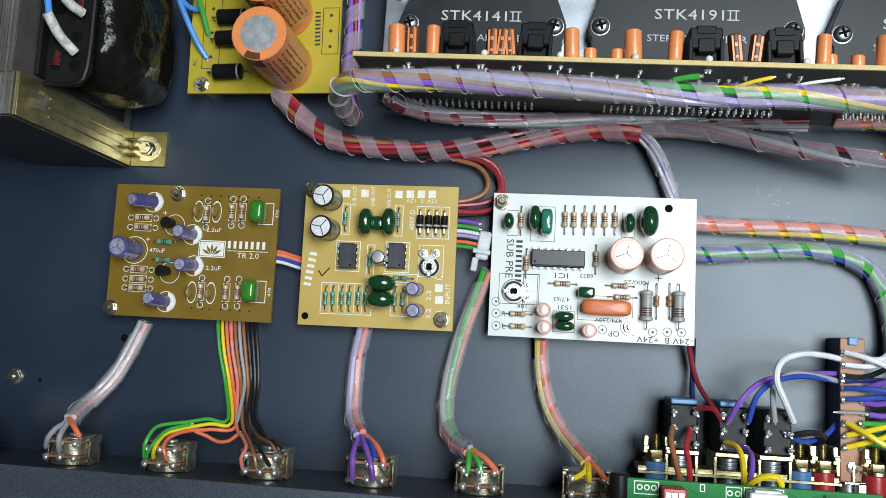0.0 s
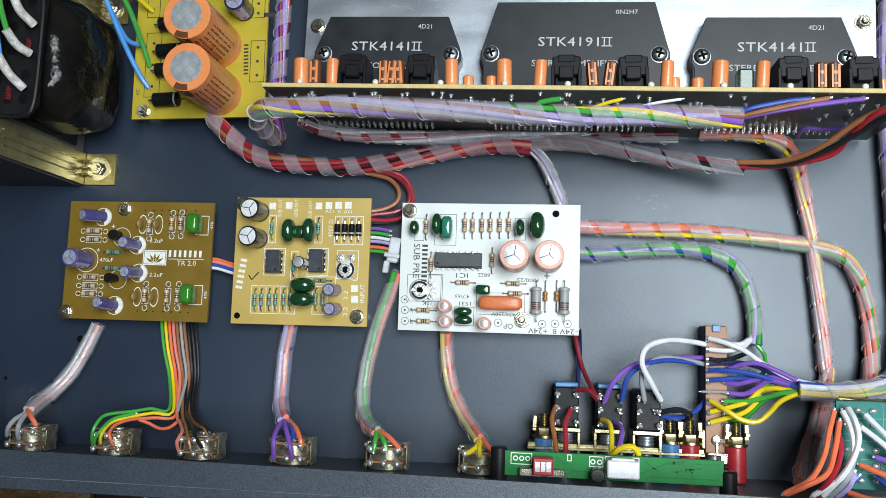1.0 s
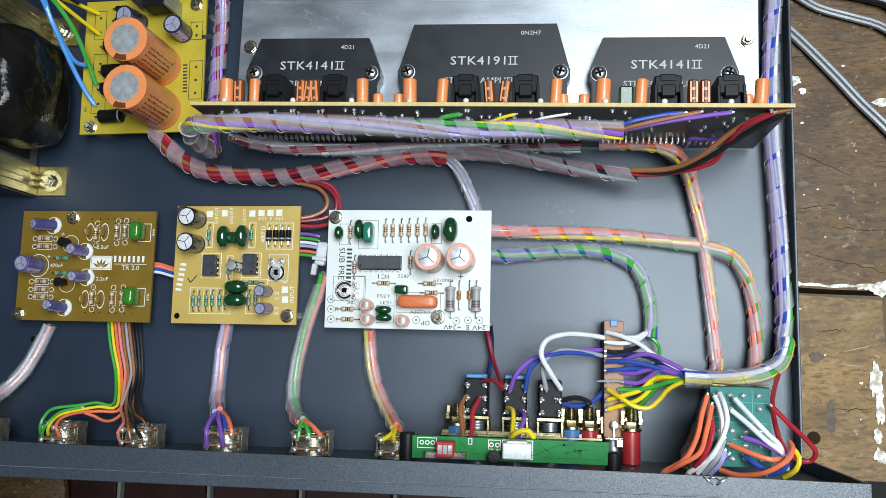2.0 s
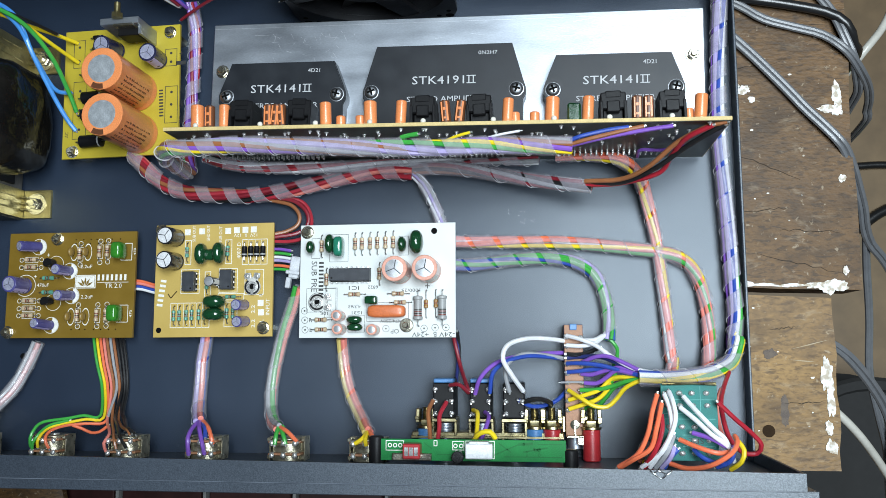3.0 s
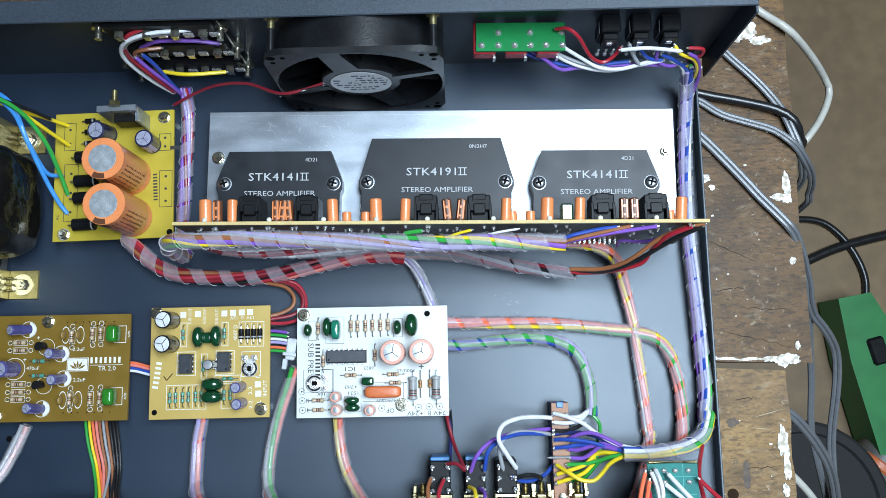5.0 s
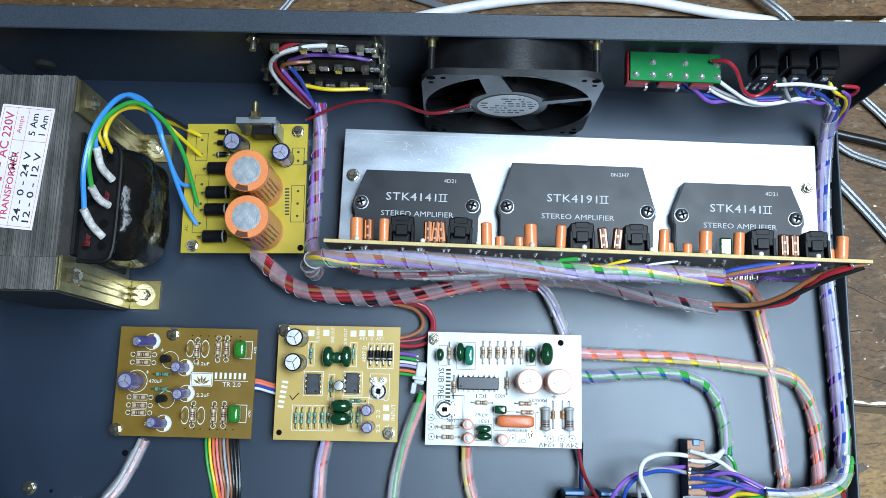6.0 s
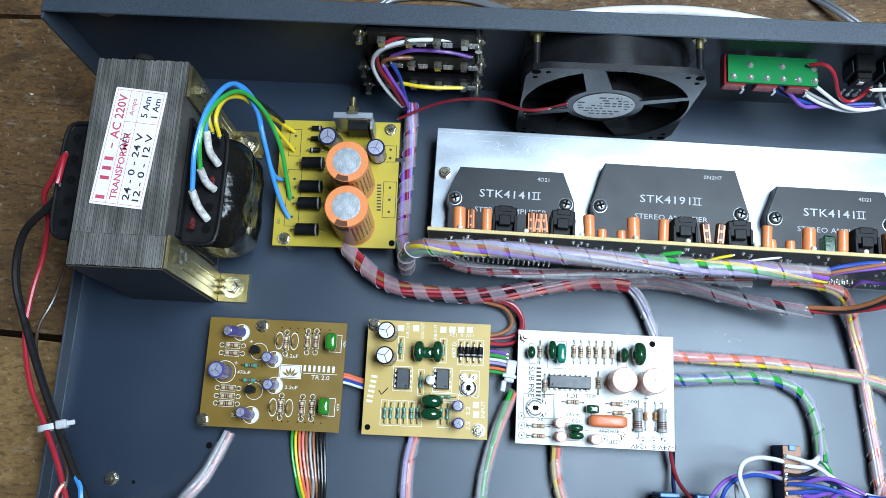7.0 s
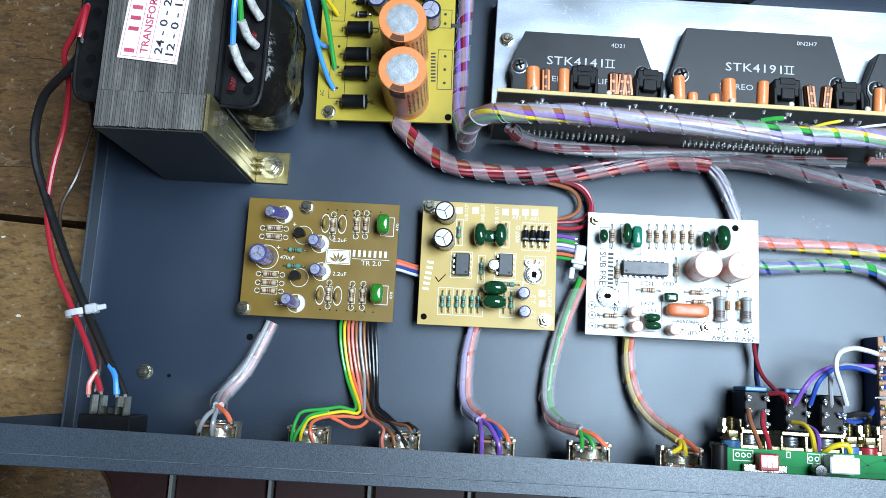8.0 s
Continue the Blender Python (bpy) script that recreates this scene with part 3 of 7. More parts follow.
def sleeve_print(cap, d, h):
    """Rows of small brown type running down a can's sleeve, and the dark polarity mark at its rim."""
    def make():
        s, q = Shape(), jitter(12)
        r = d / 2 + 0.06
        for row in range(6):
            a0 = radians(-16 + row * 12)
            z = h - 3.0 - q.uniform(0, 2)
            while z > h * 0.25:
                l = q.uniform(0.5, 1.3)
                wd = radians(q.uniform(3.0, 6.0))
                s.add([(r * math.cos(a), r * math.sin(a), zz) for a, zz in ((a0, z), (a0, z - l), (a0 + wd, z - l), (a0 + wd, z))], [(0, 1, 2, 3)])
                z -= l + q.choice((0.4, 0.5, 1.2))
        return s.mesh("sleeve_print", [SLEEVE_BR])

    part("sleeve_print", shared(("sleeve_print", d, h), make), None, cap, "small brown printed type")

    def mark():
        s = Shape()
        r = d / 2 + 0.08
        for z0, z1, e, m in ((h - 7.5, h - 0.4, 19, 0), (h - 2.6, h - 1.2, 7, 1)):
            rr = r + 0.05 * m
            vs = [(rr * math.cos(radians(-40 + e * (i / 3 - 1))), rr * math.sin(radians(-40 + e * (i / 3 - 1))), zz) for zz in (z0, z1) for i in range(7)]
            s.add(vs, [(i, i + 1, 8 + i, 7 + i) for i in range(6)], m)
        rim = [(rr2 * math.cos(radians(-40 + 19 * (i / 3 - 1))), rr2 * math.sin(radians(-40 + 19 * (i / 3 - 1))), h + 0.05) for rr2 in (d / 2 * 0.72, d / 2 - 0.3) for i in range(7)]
        s.add(rim, [(i, i + 1, 8 + i, 7 + i) for i in range(6)])
        return s.mesh("polarity_mark", [SLEEVE_BR, SLEEVE_OR])

    part("polarity_mark", shared(("polarity", d, h), mark), None, cap, "dark brown")


def resistor(parent, x, y, z, rz=0.0, body=None, span=10.0, length=6.0, r=1.1, bands=3, name="resistor"):
    """An axial part lying along its local x axis with bent leads."""
    body = body or RES_TAN

    def make():
        s = Shape()
        q = length / 2
        m = Matrix.Rotation(radians(90), 4, "Y")
        pr = [(r * 0.5, -q), (r, -q + 0.35), (r, -q + 1.5), (r * 0.82, -q + 1.9)]
        mt = [0, 0, 0]
        zs = -q + 1.9
        for b in range(bands):
            pr += [(r * 0.82, zs + 0.1), (r * 0.84, zs + 0.12), (r * 0.84, zs + 0.58), (r * 0.82, zs + 0.6)]
            mt += [0, 1 + b % 2, 1 + b % 2, 1 + b % 2]
            zs += 0.85
        pr += [(r * 0.82, max(zs + 0.1, q - 1.9)), (r, q - 1.5), (r, q - 0.35), (r * 0.5, q)]
        mt += [0, 0, 0, 0]
        s.lathe(pr, 12, mt, m)
        return s.mesh(name, [body, BAND_R, BAND_K])

    ob = part(name, shared(("res", body.name, length, r, bands, name), make), None, parent, at=(x, y, z + r + 0.15), rz=rz)

    def leads():
        s = Shape()
        for sg in (-1, 1):
            s.tube([(sg * length / 2 * 0.9, 0, 0), (sg * (span / 2 - 0.6), 0, 0), (sg * span / 2, 0, -0.5), (sg * span / 2, 0, -r - 0.15)], 0.2, 6, step=1)
            s.lathe([(0.5, -r - 0.1), (0.4, -r + 0.15), (0.2, -r + 0.3)], 8, None, Matrix.Translation((sg * span / 2, 0, 0)))
        return s.mesh("lead_wire", [TIN])

    part("lead_wire", shared(("lead_wire", span, length, r), leads), None, ob)
    return ob


def diode(parent, x, y, z, rz=0.0, span=10.0, length=5.0, r=1.3):
    def make():
        s = Shape()
        m = Matrix.Rotation(radians(90), 4, "Y")
        q = length / 2
        s.lathe([(r * 0.8, -q), (r, -q + 0.25), (r, q - 1.5), (r + 0.03, q - 1.45), (r + 0.03, q - 0.75), (r, q - 0.7), (r, q - 0.25), (r * 0.8, q)], 14, [0, 0, 0, 1, 1, 0, 0], m)
        return s.mesh("diode", [BLACK, RES_GREY])
    ob = part("diode", shared(("diode", length, r), make), None, parent, at=(x, y, z + r + 0.4), rz=rz)

    def leads():
        s = Shape()
        for sg in (-1, 1):
            s.tube([(sg * length / 2 * 0.9, 0, 0), (sg * (span / 2 - 0.6), 0, 0), (sg * span / 2, 0, -0.5), (sg * span / 2, 0, -r - 0.4)], 0.35, 6, step=1)
        return s.mesh("lead_wire", [TIN])
    part("lead_wire", shared(("dleads", span, length, r), leads), None, ob)


def film_cap(parent, x, y, z, wx, wy, h, mat, label="", power=0.75, lift=1.2):
    """A dipped film capacitor: a rounded cushion on two leads."""
    key = ("film", wx, wy, h, mat.name, power)
    ob = part("film_capacitor", shared(key, lambda: Shape().blob((0, 0, h / 2), (wx / 2, wy / 2, h / 2), power, 18, 10).mesh("film_capacitor", [mat])), None, parent, label, at=(x, y, z + lift))

    def leads():
        s = Shape()
        for sg in (-1, 1):
            p = (sg * wx * 0.3, 0) if wx > wy else (0, sg * wy * 0.3)
            s.rod((p[0], p[1], h * 0.3), (p[0], p[1], -lift), 0.3, 6)
        return s.mesh("lead_wire", [TIN])
    part("lead_wire", shared(("fleads", wx, wy, h, lift), leads), None, ob)


def dip(parent, x, y, z, n, rz=0.0):
    """A dual in-line chip with n pins, its long side along local x, in a socket."""
    L = n / 2 * 2.54 - 0.4

    def make():
        s = Shape().box(-L / 2, L / 2, -3.0, 3.0, 0.9, 4.2, 0.3)
        s.cyl(-L / 2 + 1.3, -1.6, 4.1, 4.25, 0.5, 10, mat=1)
        return s.mesh("chip", [IC_GREY, BLACK])
    ob = part("chip", shared(("dip", n), make), None, parent, at=(x, y, z), rz=rz)

    def pins():
        s = Shape()
        for i in range(n // 2):
            px = -L / 2 + 1.07 + i * 2.54
            for sg in (-1, 1):
                s.box(px - 0.6, px + 0.6, sg * 3.2 - 0.3, sg * 3.2 + 0.65 * sg + 0.15, 2.2, 2.5)
                s.box(px - 0.3, px + 0.3, sg * 3.85 - 0.15, sg * 3.85 + 0.15, 0, 2.4)
        return s.mesh("pins", [SOLDER])
    part("pins", shared(("pins", n), pins), None, ob)
    part("socket", shared(("socket", n), lambda: Shape().box(-L / 2, L / 2, -3.3, 3.3, 0.02, 0.9, 0.1).mesh("socket", [BLACK])), None, ob)


def trimmer(parent, x, y, z, rz=0.0):
    """An open skeleton trimmer: pale base plate, dark carbon track, bent metal wiper and two riveted lugs."""
    def base():
        out = [(4.1 * math.cos(radians(a)), 4.1 * math.sin(radians(a))) for a in range(130, 411, 14)]
        return Shape().slab(out + [(4.0, 6.6), (1.0, 6.9), (0.4, 4.6), (-0.4, 4.6), (-1.0, 6.9), (-4.0, 6.6)], 0.4, 1.3).mesh("trimmer", [TRIM])

    def arc(r0, r1, a0, a1, z0, z1):
        n = 22
        s = Shape()
        ring = [(r0, a0 + (a1 - a0) * i / n) for i in range(n + 1)] + [(r1, a1 - (a1 - a0) * i / n) for i in range(n + 1)]
        for i in range(n):
            q = [ring[i], ring[i + 1], ring[2 * n - i], ring[2 * n + 1 - i]]
            vs = [(r * math.cos(radians(a)), r * math.sin(radians(a)), zz) for zz in (z0, z1) for r, a in q]
            s.add(vs, [(3, 2, 1, 0), (4, 5, 6, 7), (0, 1, 5, 4), (1, 2, 6, 5), (2, 3, 7, 6), (3, 0, 4, 7)])
        return s
    ob = part("trimmer", shared("trimmer", base), None, parent, at=(x, y, z), rz=rz)
    part("carbon_track", shared("carbon_track", lambda: arc(3.0, 3.9, 125, 415, 1.3, 1.5).mesh("carbon_track", [SLEEVE_BK])), None, ob, "black")
    part("wiper", shared("wiper", lambda: arc(1.5, 2.5, -60, 240, 1.6, 2.4).box(-0.8, 0.8, -3.7, -1.8, 1.7, 2.2, 0.2).box(-2.3, -1.0, -0.7, 0.7, 1.6, 2.7, 0.2).box(1.0, 2.3, -0.7, 0.7, 1.6, 2.7, 0.2).mesh("wiper", [SOLDER])), None, ob, "bent bright metal")
    part("slot", shared("trimmer_slot", lambda: Shape().lathe([(1.4, 1.35), (1.4, 1.5)], 14).mesh("slot", [HOLE])), None, ob)
    for sx in (-2.5, 2.5):
        part("lug", shared("trimmer_lug", lambda: Shape().lathe([(1.6, 1.3), (1.6, 1.7), (0.7, 1.75), (0.6, 2.2), (0.2, 2.4)], 14).mesh("lug", [SOLDER])), None, ob, at=(sx, 5.2, 0))


def screw(parent, x, y, z, d=6.2, h=4.2, stub=2.0, name="screw", foot=0.0):
    """A bolt with washer, hex nut and thread end; foot: the spacer under the board."""
    def make():
        s = Shape()
        s.lathe([(d * 0.62, 0), (d * 0.62, 0.5), (d * 0.3, 0.55)], 18)
        s.lathe([(d * 0.47, 0.5), (d * 0.5, 0.8), (d * 0.5, 2.3), (d * 0.44, 2.7)], 6)
        pr = [(d * 0.25, 2.5)]
        zz = 2.6
        while zz < 2.7 + stub:
            pr += [(d * 0.27, zz), (d * 0.22, zz + 0.25)]
            zz += 0.5
        s.lathe(pr, 10)
        return s.mesh(name, [STEEL])
    ob = part(name, shared(("screw", d, h, stub, name), make), None, parent, at=(x, y, z), rz=(x * 37 + y * 11) % 60)
    if foot:
        part("spacer", shared(("spacer", foot), lambda: Shape().lathe([(2.6, -foot), (2.6, 0)], 6).mesh("spacer", [STEEL])), None, ob, at=(0, 0, -1.6))
    return ob


def phillips(parent, x, y, z, d=7.0, name="screw", turn=0.0):
    def make():
        s = Shape()
        s.lathe([(d * 0.56, 0), (d * 0.56, 0.4), (d * 0.5, 0.45)], 22)
        s.lathe([(d * 0.5, 0.5), (d * 0.5, 1.1), (d * 0.42, 1.9), (d * 0.25, 2.4)], 20)
        for a in (0, 90):
            s.box(-d * 0.3, d * 0.3, -0.5, 0.5, 2.2, 2.46, mat=1, turn=Matrix.Rotation(radians(a), 4, "Z"))
        return s.mesh(name, [STEEL_D, HOLE])
    return part(name, shared(("phillips", d, name), make), None, parent, at=(x, y, z), rz=turn)


def board(name, at, w, h, mat, label, foot, rz=0.0, mounts=(), t=1.6):
    b = thing(name, at, label, "circuit board", rz)
    part("board", Shape().box(0, w, 0, h, -t, 0, 0.08), mat, b)
    for x, y in mounts:
        screw(b, x, y, 0, 5.2, stub=1.8, foot=foot - t)
    return b


BZ = 12.0
# ---- tone board ----
sv = board("tone_board", (-79.7, 0, BZ), 68.8, 53.6, PCB_BROWN, "small brown phenolic tone-control circuit board on metal spacers", BZ, mounts=((26.5, 50.2), (1.9, 2.9)))
for x, y, tx, ty in ((16.6, 46.6, 4, -26), (33.6, 33.8, 0, -6), (35.2, 21.4, 3, -5), (24.8, 6.4, -4, -12)):
    electrolytic(sv, x, y, 0, 5.2, 11, SLEEVE_PU, CAP_TOPL, True, W["lilac"], 3, turn=-100 + x, share=0.8, tilt=(tx, ty))
electrolytic(sv, 9.9, 26.6, 0, 8.2, 12, SLEEVE_PU, CAP_TOPL, True, W["lilac"], 3, turn=-60, share=0.78, tilt=(0, -5))
for y in (39.8, 35.9, 18.8, 14.9, 11.3):
    resistor(sv, 12.6, y, 0, 0, RES_TAN, 10, 6)
for y in (30.3, 23.0):
    resistor(sv, 23.0, y, 0, 180, RES_BLUE, 10, 6)
for x, y in ((39.1, 42.3), (49.7, 43.4), (53.9, 43.6), (39.4, 11.1), (49.8, 11.1), (54.7, 11.3)):
    resistor(sv, x, y, 0, 90, RES_TAN, 10, 6)
for x, y in ((35.6, 43.3), (43.1, 43.3), (35.5, 10.6), (43.4, 10.6)):
    ob = part("ceramic_capacitor", shared("ceramic", lambda: Shape().blob((0, 0, 2.8), (1.0, 2.3, 2.3), 0.9, 14, 8).mesh("ceramic_capacitor", [CERAMIC])), None, sv, at=(x, y, 0))
for x, y in ((63.0, 43.2), (62.2, 12.0)):
    film_cap(sv, x - 0.6, y, 0, 5.6, 8.6, 8.5, MYLAR_G, "glossy bright green", 0.5)


def to92(parent, x, y, z, rz=0.0):
    def make():
        s = Shape()
        out = [(2.3 * math.cos(radians(a)), 2.3 * math.sin(radians(a))) for a in range(-40, 221, 20)]
        s.slab(out, 1.6, 6.2)
        for k in (-1.3, 0, 1.3):
            s.box(k - 0.2, k + 0.2, -0.2, 0.2, 0, 1.7, mat=1)
        return s.mesh("transistor", [BLACK, TIN])
    part("transistor", shared("to92", make), None, parent, at=(x, y, z), rz=rz)


to92(sv, 25.0, 37.6, 0, 20)
to92(sv, 24.6, 18.2, 0, 15)
E1 = 0.06
s = Shape()
for x, y in ((16.3, 46.4), (33.8, 33.8), (35.4, 21.2), (25.1, 6.4)):
    s.ring(x, y, E1, 4.2, 0.3, 24)
    s.add([(x + 4.0 * math.cos(radians(a)), y + 4.0 * math.sin(radians(a)), E1) for a in range(-80, 81, 10)], [tuple(range(17))])
s.ring(10.0, 26.6, E1, 5.6, 0.3, 28)
for x, y in ((35.6, 43.3), (43.1, 43.3), (35.5, 10.6), (43.4, 10.6)):
    s.ring(x, y, E1, 2.1, 0.25, 22, 1, 2.1)
for x, y in ((26, 37.4), (25.6, 18)):
    s.ring(x, y, E1, 4.3, 0.25, 24)
for y in (39.8, 35.9, 18.8, 14.9, 11.3):
    s.frame_line(9.0, 16.2, y - 1.5, y + 1.5, E1, 0.2)
    s.ring(7.2, y, E1, 1.2, 0.25, 14)
    s.ring(18.0, y, E1, 1.2, 0.25, 14)
for x, y in ((39.1, 42.3), (49.7, 43.4), (53.9, 43.6), (39.4, 11.1), (49.8, 11.1), (54.7, 11.3)):
    s.frame_line(x - 1.5, x + 1.5, y - 3.6, y + 3.6, E1, 0.2)
    s.ring(x, y - 5.4, E1, 1.3, 0.25, 14)
    s.ring(x, y + 5.4, E1, 1.3, 0.25, 14)
for x, y in ((65.2, 43.2), (64.4, 12.0)):
    s.frame_line(x - 4.5, x + 1.6, y - 4.4, y + 4.4, E1, 0.3)
    s.letters("470", 1.2, x + 3.0, y, E1, 90, 3.4)
s.flat(36.9, 48.0, 24.9, 31.7, E1)
s.bars(7, 3.0, 57.2, 30.3, E1, 0, 16.6)
s.flat(48.9, 65.6, 27.7, 27.95, E1)
s.letters("TR 2.0", 2.2, 57.5, 26.1, E1, 0, 9)
s.letters("2.2uF", 1.7, 42.6, 36.0, E1, 0, 6.2)
s.letters("2.2uF", 1.7, 43.6, 20.6, E1, 0, 6.2)
s.letters("470uF", 1.7, 19.5, 26.8, E1, 0, 6.5)
s.letters("2.2", 1.5, 17.5, 6.0, E1, 0, 4)
s.letters("+", 1.6, 15.2, 31.2, E1)
s.letters("+", 1.6, 21.6, 42.2, E1)
part("silkscreen", s, SILK_W, sv, "white printed component outlines")
s = Shape()
for k in (-2, -1, 0, 1, 2):
    a = k * 17
    t = Matrix.Translation((42.45, 25.6, 2 * E1)) @ Matrix.Rotation(radians(-a * 1.7), 4, "Z")
    s.add([t @ Vector(p) for p in ((0, 0.6, 0), (0.6, 2.6, 0), (0.0, 4.9, 0), (-0.6, 2.6, 0))], [(0, 1, 2, 3)])
s.frame_line(37.3, 47.6, 25.3, 31.3, 2 * E1, 0.22)
part("emblem", s, PCB_BROWN, sv, "leaf-shaped maker's mark")
r = jitter(5)
for x in (36, 40, 44, 48, 52, 56, 60):
    for y in (4.2, 47.8, 49.8):
        part("drill_hole", shared("drill_hole", lambda: Shape().disc(0, 0, E1, 0.35, 8).mesh("drill_hole", [HOLE])), None, sv, at=(x + r.uniform(-0.5, 0.5), y, 0))

# ---- preamp board with two chips ----
ht = board("filter_board", (0, 0, BZ), 61.0, 56.2, PCB_TAN, "tan phenolic filter circuit board with two small chips", BZ, rz=0.3, mounts=((56.7, 4.2), (3.0, 53.4)))
for x, y in ((10.9, 49.6), (10.8, 37.6)):
    electrolytic(ht, x, y, 0, 8.8, 12, SLEEVE_BK, CAN_BRIGHT, True, SILK_W, 3, "bright aluminium", turn=150, share=0.84, tilt=(1, -4))
for x, y in ((16.8, 42.2), (37.9, 42.4), (27.5, 26.1), (10.8, 10.6), (13.7, 10.7), (17.3, 10.8), (20.2, 10.9), (23.8, 11.0), (26.7, 11.1), (38.2, 11.4), (41.3, 11.5)):
    resistor(ht, x, y, 0, 90, RES_BLUE, 9.6, 5.4, 0.95)
resistor(ht, 39.9, 19.6, 0, 0, RES_BLUE, 9.6, 5.4, 0.95)
for x, y in ((26.2, 40.6), (35.2, 40.9)):
    film_cap(ht, x, y, 0, 5.8, 10.6, 9.0, MYLAR_D, "glossy dark green", 0.85)
part("film_capacitor", Shape().blob((30.7, 40.2, 4.2), (3.4, 3.0, 2.6), 0.7, 16, 8), MYLAR_D, ht, "glossy dark green")
for x, y in ((33.6, 17.0), (33.5, 10.8)):
    film_cap(ht, x, y, 0, 11, 6.4, 9.5, MYLAR_D, "glossy dark green", 0.85)
for x in (46.7, 50.0, 53.1, 56.2):
    diode(ht, x, 41.8, 0, -90, 9.6, 5.2, 1.35)
dip(ht, 18.9, 27.4, 0, 8, 90)
dip(ht, 38.2, 28.0, 0, 8, 90)
electrolytic(ht, 32.6, 26.6, 0, 5, 11, SLEEVE_BK, CAP_TOPW, False, SILK_W, 2, "white", share=0.88)
trimmer(ht, 51.0, 24.4, 0, 0)
for x, y in ((46.9, 15.6), (47.5, 7.5)):
    electrolytic(ht, x, y, 0, 5.2, 10.5, SLEEVE_PU, CAP_TOPL, True, W["lilac"], 3, turn=-60, share=0.8, tilt=(3, -4))
s = Shape()
for x, y in ((16.4, 52.4), (23.9, 52.7), (37.5, 52.6), (42.0, 52.8), (46.4, 52.9), (50.7, 53.0), (55.0, 16.4), (55.3, 11.8)):
    s.flat(x - 1.5, x + 1.5, y - 1.5, y + 1.5, E1)
s.letters("SUB OUT", 1.6, 19.8, 51.6, E1, 90, 8)
s.letters("GND OUT", 1.6, 27.2, 51.6, E1, 90, 8)
s.letters("SUB OUT", 1.6, 33.6, 51.0, E1, 90, 8)
s.letters("12V  0  12V", 1.6, 46.5, 50.2, E1, 180, 12)
s.letters("4007 D", 2.0, 43.3, 42.6, E1, 90, 8)
s.bars(6, 3.0, 3.8, 22.6, E1, 82, 14.5)
s.letters("INPUT", 1.9, 58.6, 14.4, E1, 90, 8)
s.letters("R", 1.9, 55.0, 20.4, E1, 90)
s.letters("L", 1.9, 55.6, 7.8, E1, 90)
s.letters("2.2", 1.8, 51.2, 13.4, E1, 90, 4)
s.letters("2.2", 1.8, 51.4, 6.4, E1, 90, 4)
for q in ((13.6, 23.4, 21.5, 33.6), (26, 29.2, 19.5, 32.4), (33.4, 43.0, 21.8, 33.8), (45, 58, 35.4, 48.2), (8.6, 29, 4.6, 17), (36.4, 43.2, 4.8, 17.2), (15.2, 18.6, 36, 48.4), (36.2, 39.7, 36, 48.2), (33, 46.5, 18, 21.4), (46.6, 56.4, 20.4, 33)):
    s.frame_line(*q, E1, 0.28)
for x in (48.3, 51.6, 54.7):
    s.flat(x - 0.1, x + 0.1, 35.4, 48.2, E1)
for x in (12.3, 15.5, 18.7, 22, 25.2):
    s.flat(x - 0.1, x + 0.1, 4.6, 17, E1)
part("silkscreen", s, SILK_W, ht, "white printed component outlines")
s = Shape().disc(2.8, 3.5, E1, 1.4)
s.box(-2.6, 0, -0.22, 0.22, E1, E1 + 0.02, turn=Matrix.Translation((8.6, 19.4, 0)) @ Matrix.Rotation(radians(-55), 4, "Z"))
s.box(0, 4.6, -0.22, 0.22, E1, E1 + 0.02, turn=Matrix.Translation((8.6, 19.4, 0)) @ Matrix.Rotation(radians(48), 4, "Z"))
part("pen_tick_and_hole", s, HOLE, ht)

# ---- white subwoofer preamp board ----
wb = board("subwoofer_board", (74.6, -0.5, BZ), 76.6, 55.2, PCB_WHITE, "white subwoofer preamplifier circuit board with salmon capacitors", BZ, mounts=((3.4, 51.6), (52.9, 5.8)))
film_cap(wb, 6.3, 43.6, 0, 4.0, 6.4, 6.5, MYLAR_D, "glossy dark green", 0.85)
film_cap(wb, 51.3, 44.3, 0, 4.0, 7.4, 7.5, MYLAR_D, "glossy dark green", 0.85)
film_cap(wb, 16.2, 45.0, 0, 4.6, 9.6, 9.0, MYLAR_D, "glossy dark green", 0.85)
film_cap(wb, 58.5, 45.2, 0, 6.8, 11.4, 10, MYLAR_D, "glossy dark green", 0.9)
film_cap(wb, 20.6, 43.6, 0, 4.6, 9.8, 8.5, MYLAR_T, "glossy teal", 0.5)
for x, y in ((10.9, 44.6), (27.6, 45.5), (31.0, 45.5), (35.0, 45.6), (38.6, 45.7), (42.6, 45.8), (46.4, 46.0), (13.5, 28.2), (39.7, 30.7)):
    resistor(wb, x, y, 0, 90, RES_TAN, 11, 6)
for x, y in ((27.5, 20.9), (48.9, 21.0), (49.9, 16.8), (11.0, 8.7), (11.2, 4.0)):
    resistor(wb, x, y, 0, 0, RES_TAN, 10.5, 6)
dip(wb, 25.5, 30.3, 0, 16, 0)
for x, y in ((49.6, 31.6), (63.8, 31.8)):
    electrolytic(wb, x, y, 0, 12, 16, SLEEVE_PK, CAP_TOPW, True, SILK_W, 3, "bare aluminium", turn=-60, share=0.72)
film_cap(wb, 36.4, 17.8, 0, 6.2, 4.0, 5.0, MYLAR_D, "glossy dark green", 0.4)
part("film_capacitor", Shape().blob((43.9, 12.4, 3.6), (9.2, 3.0, 3.4), 0.45, 24, 10), FILM_OR, wb, "orange")
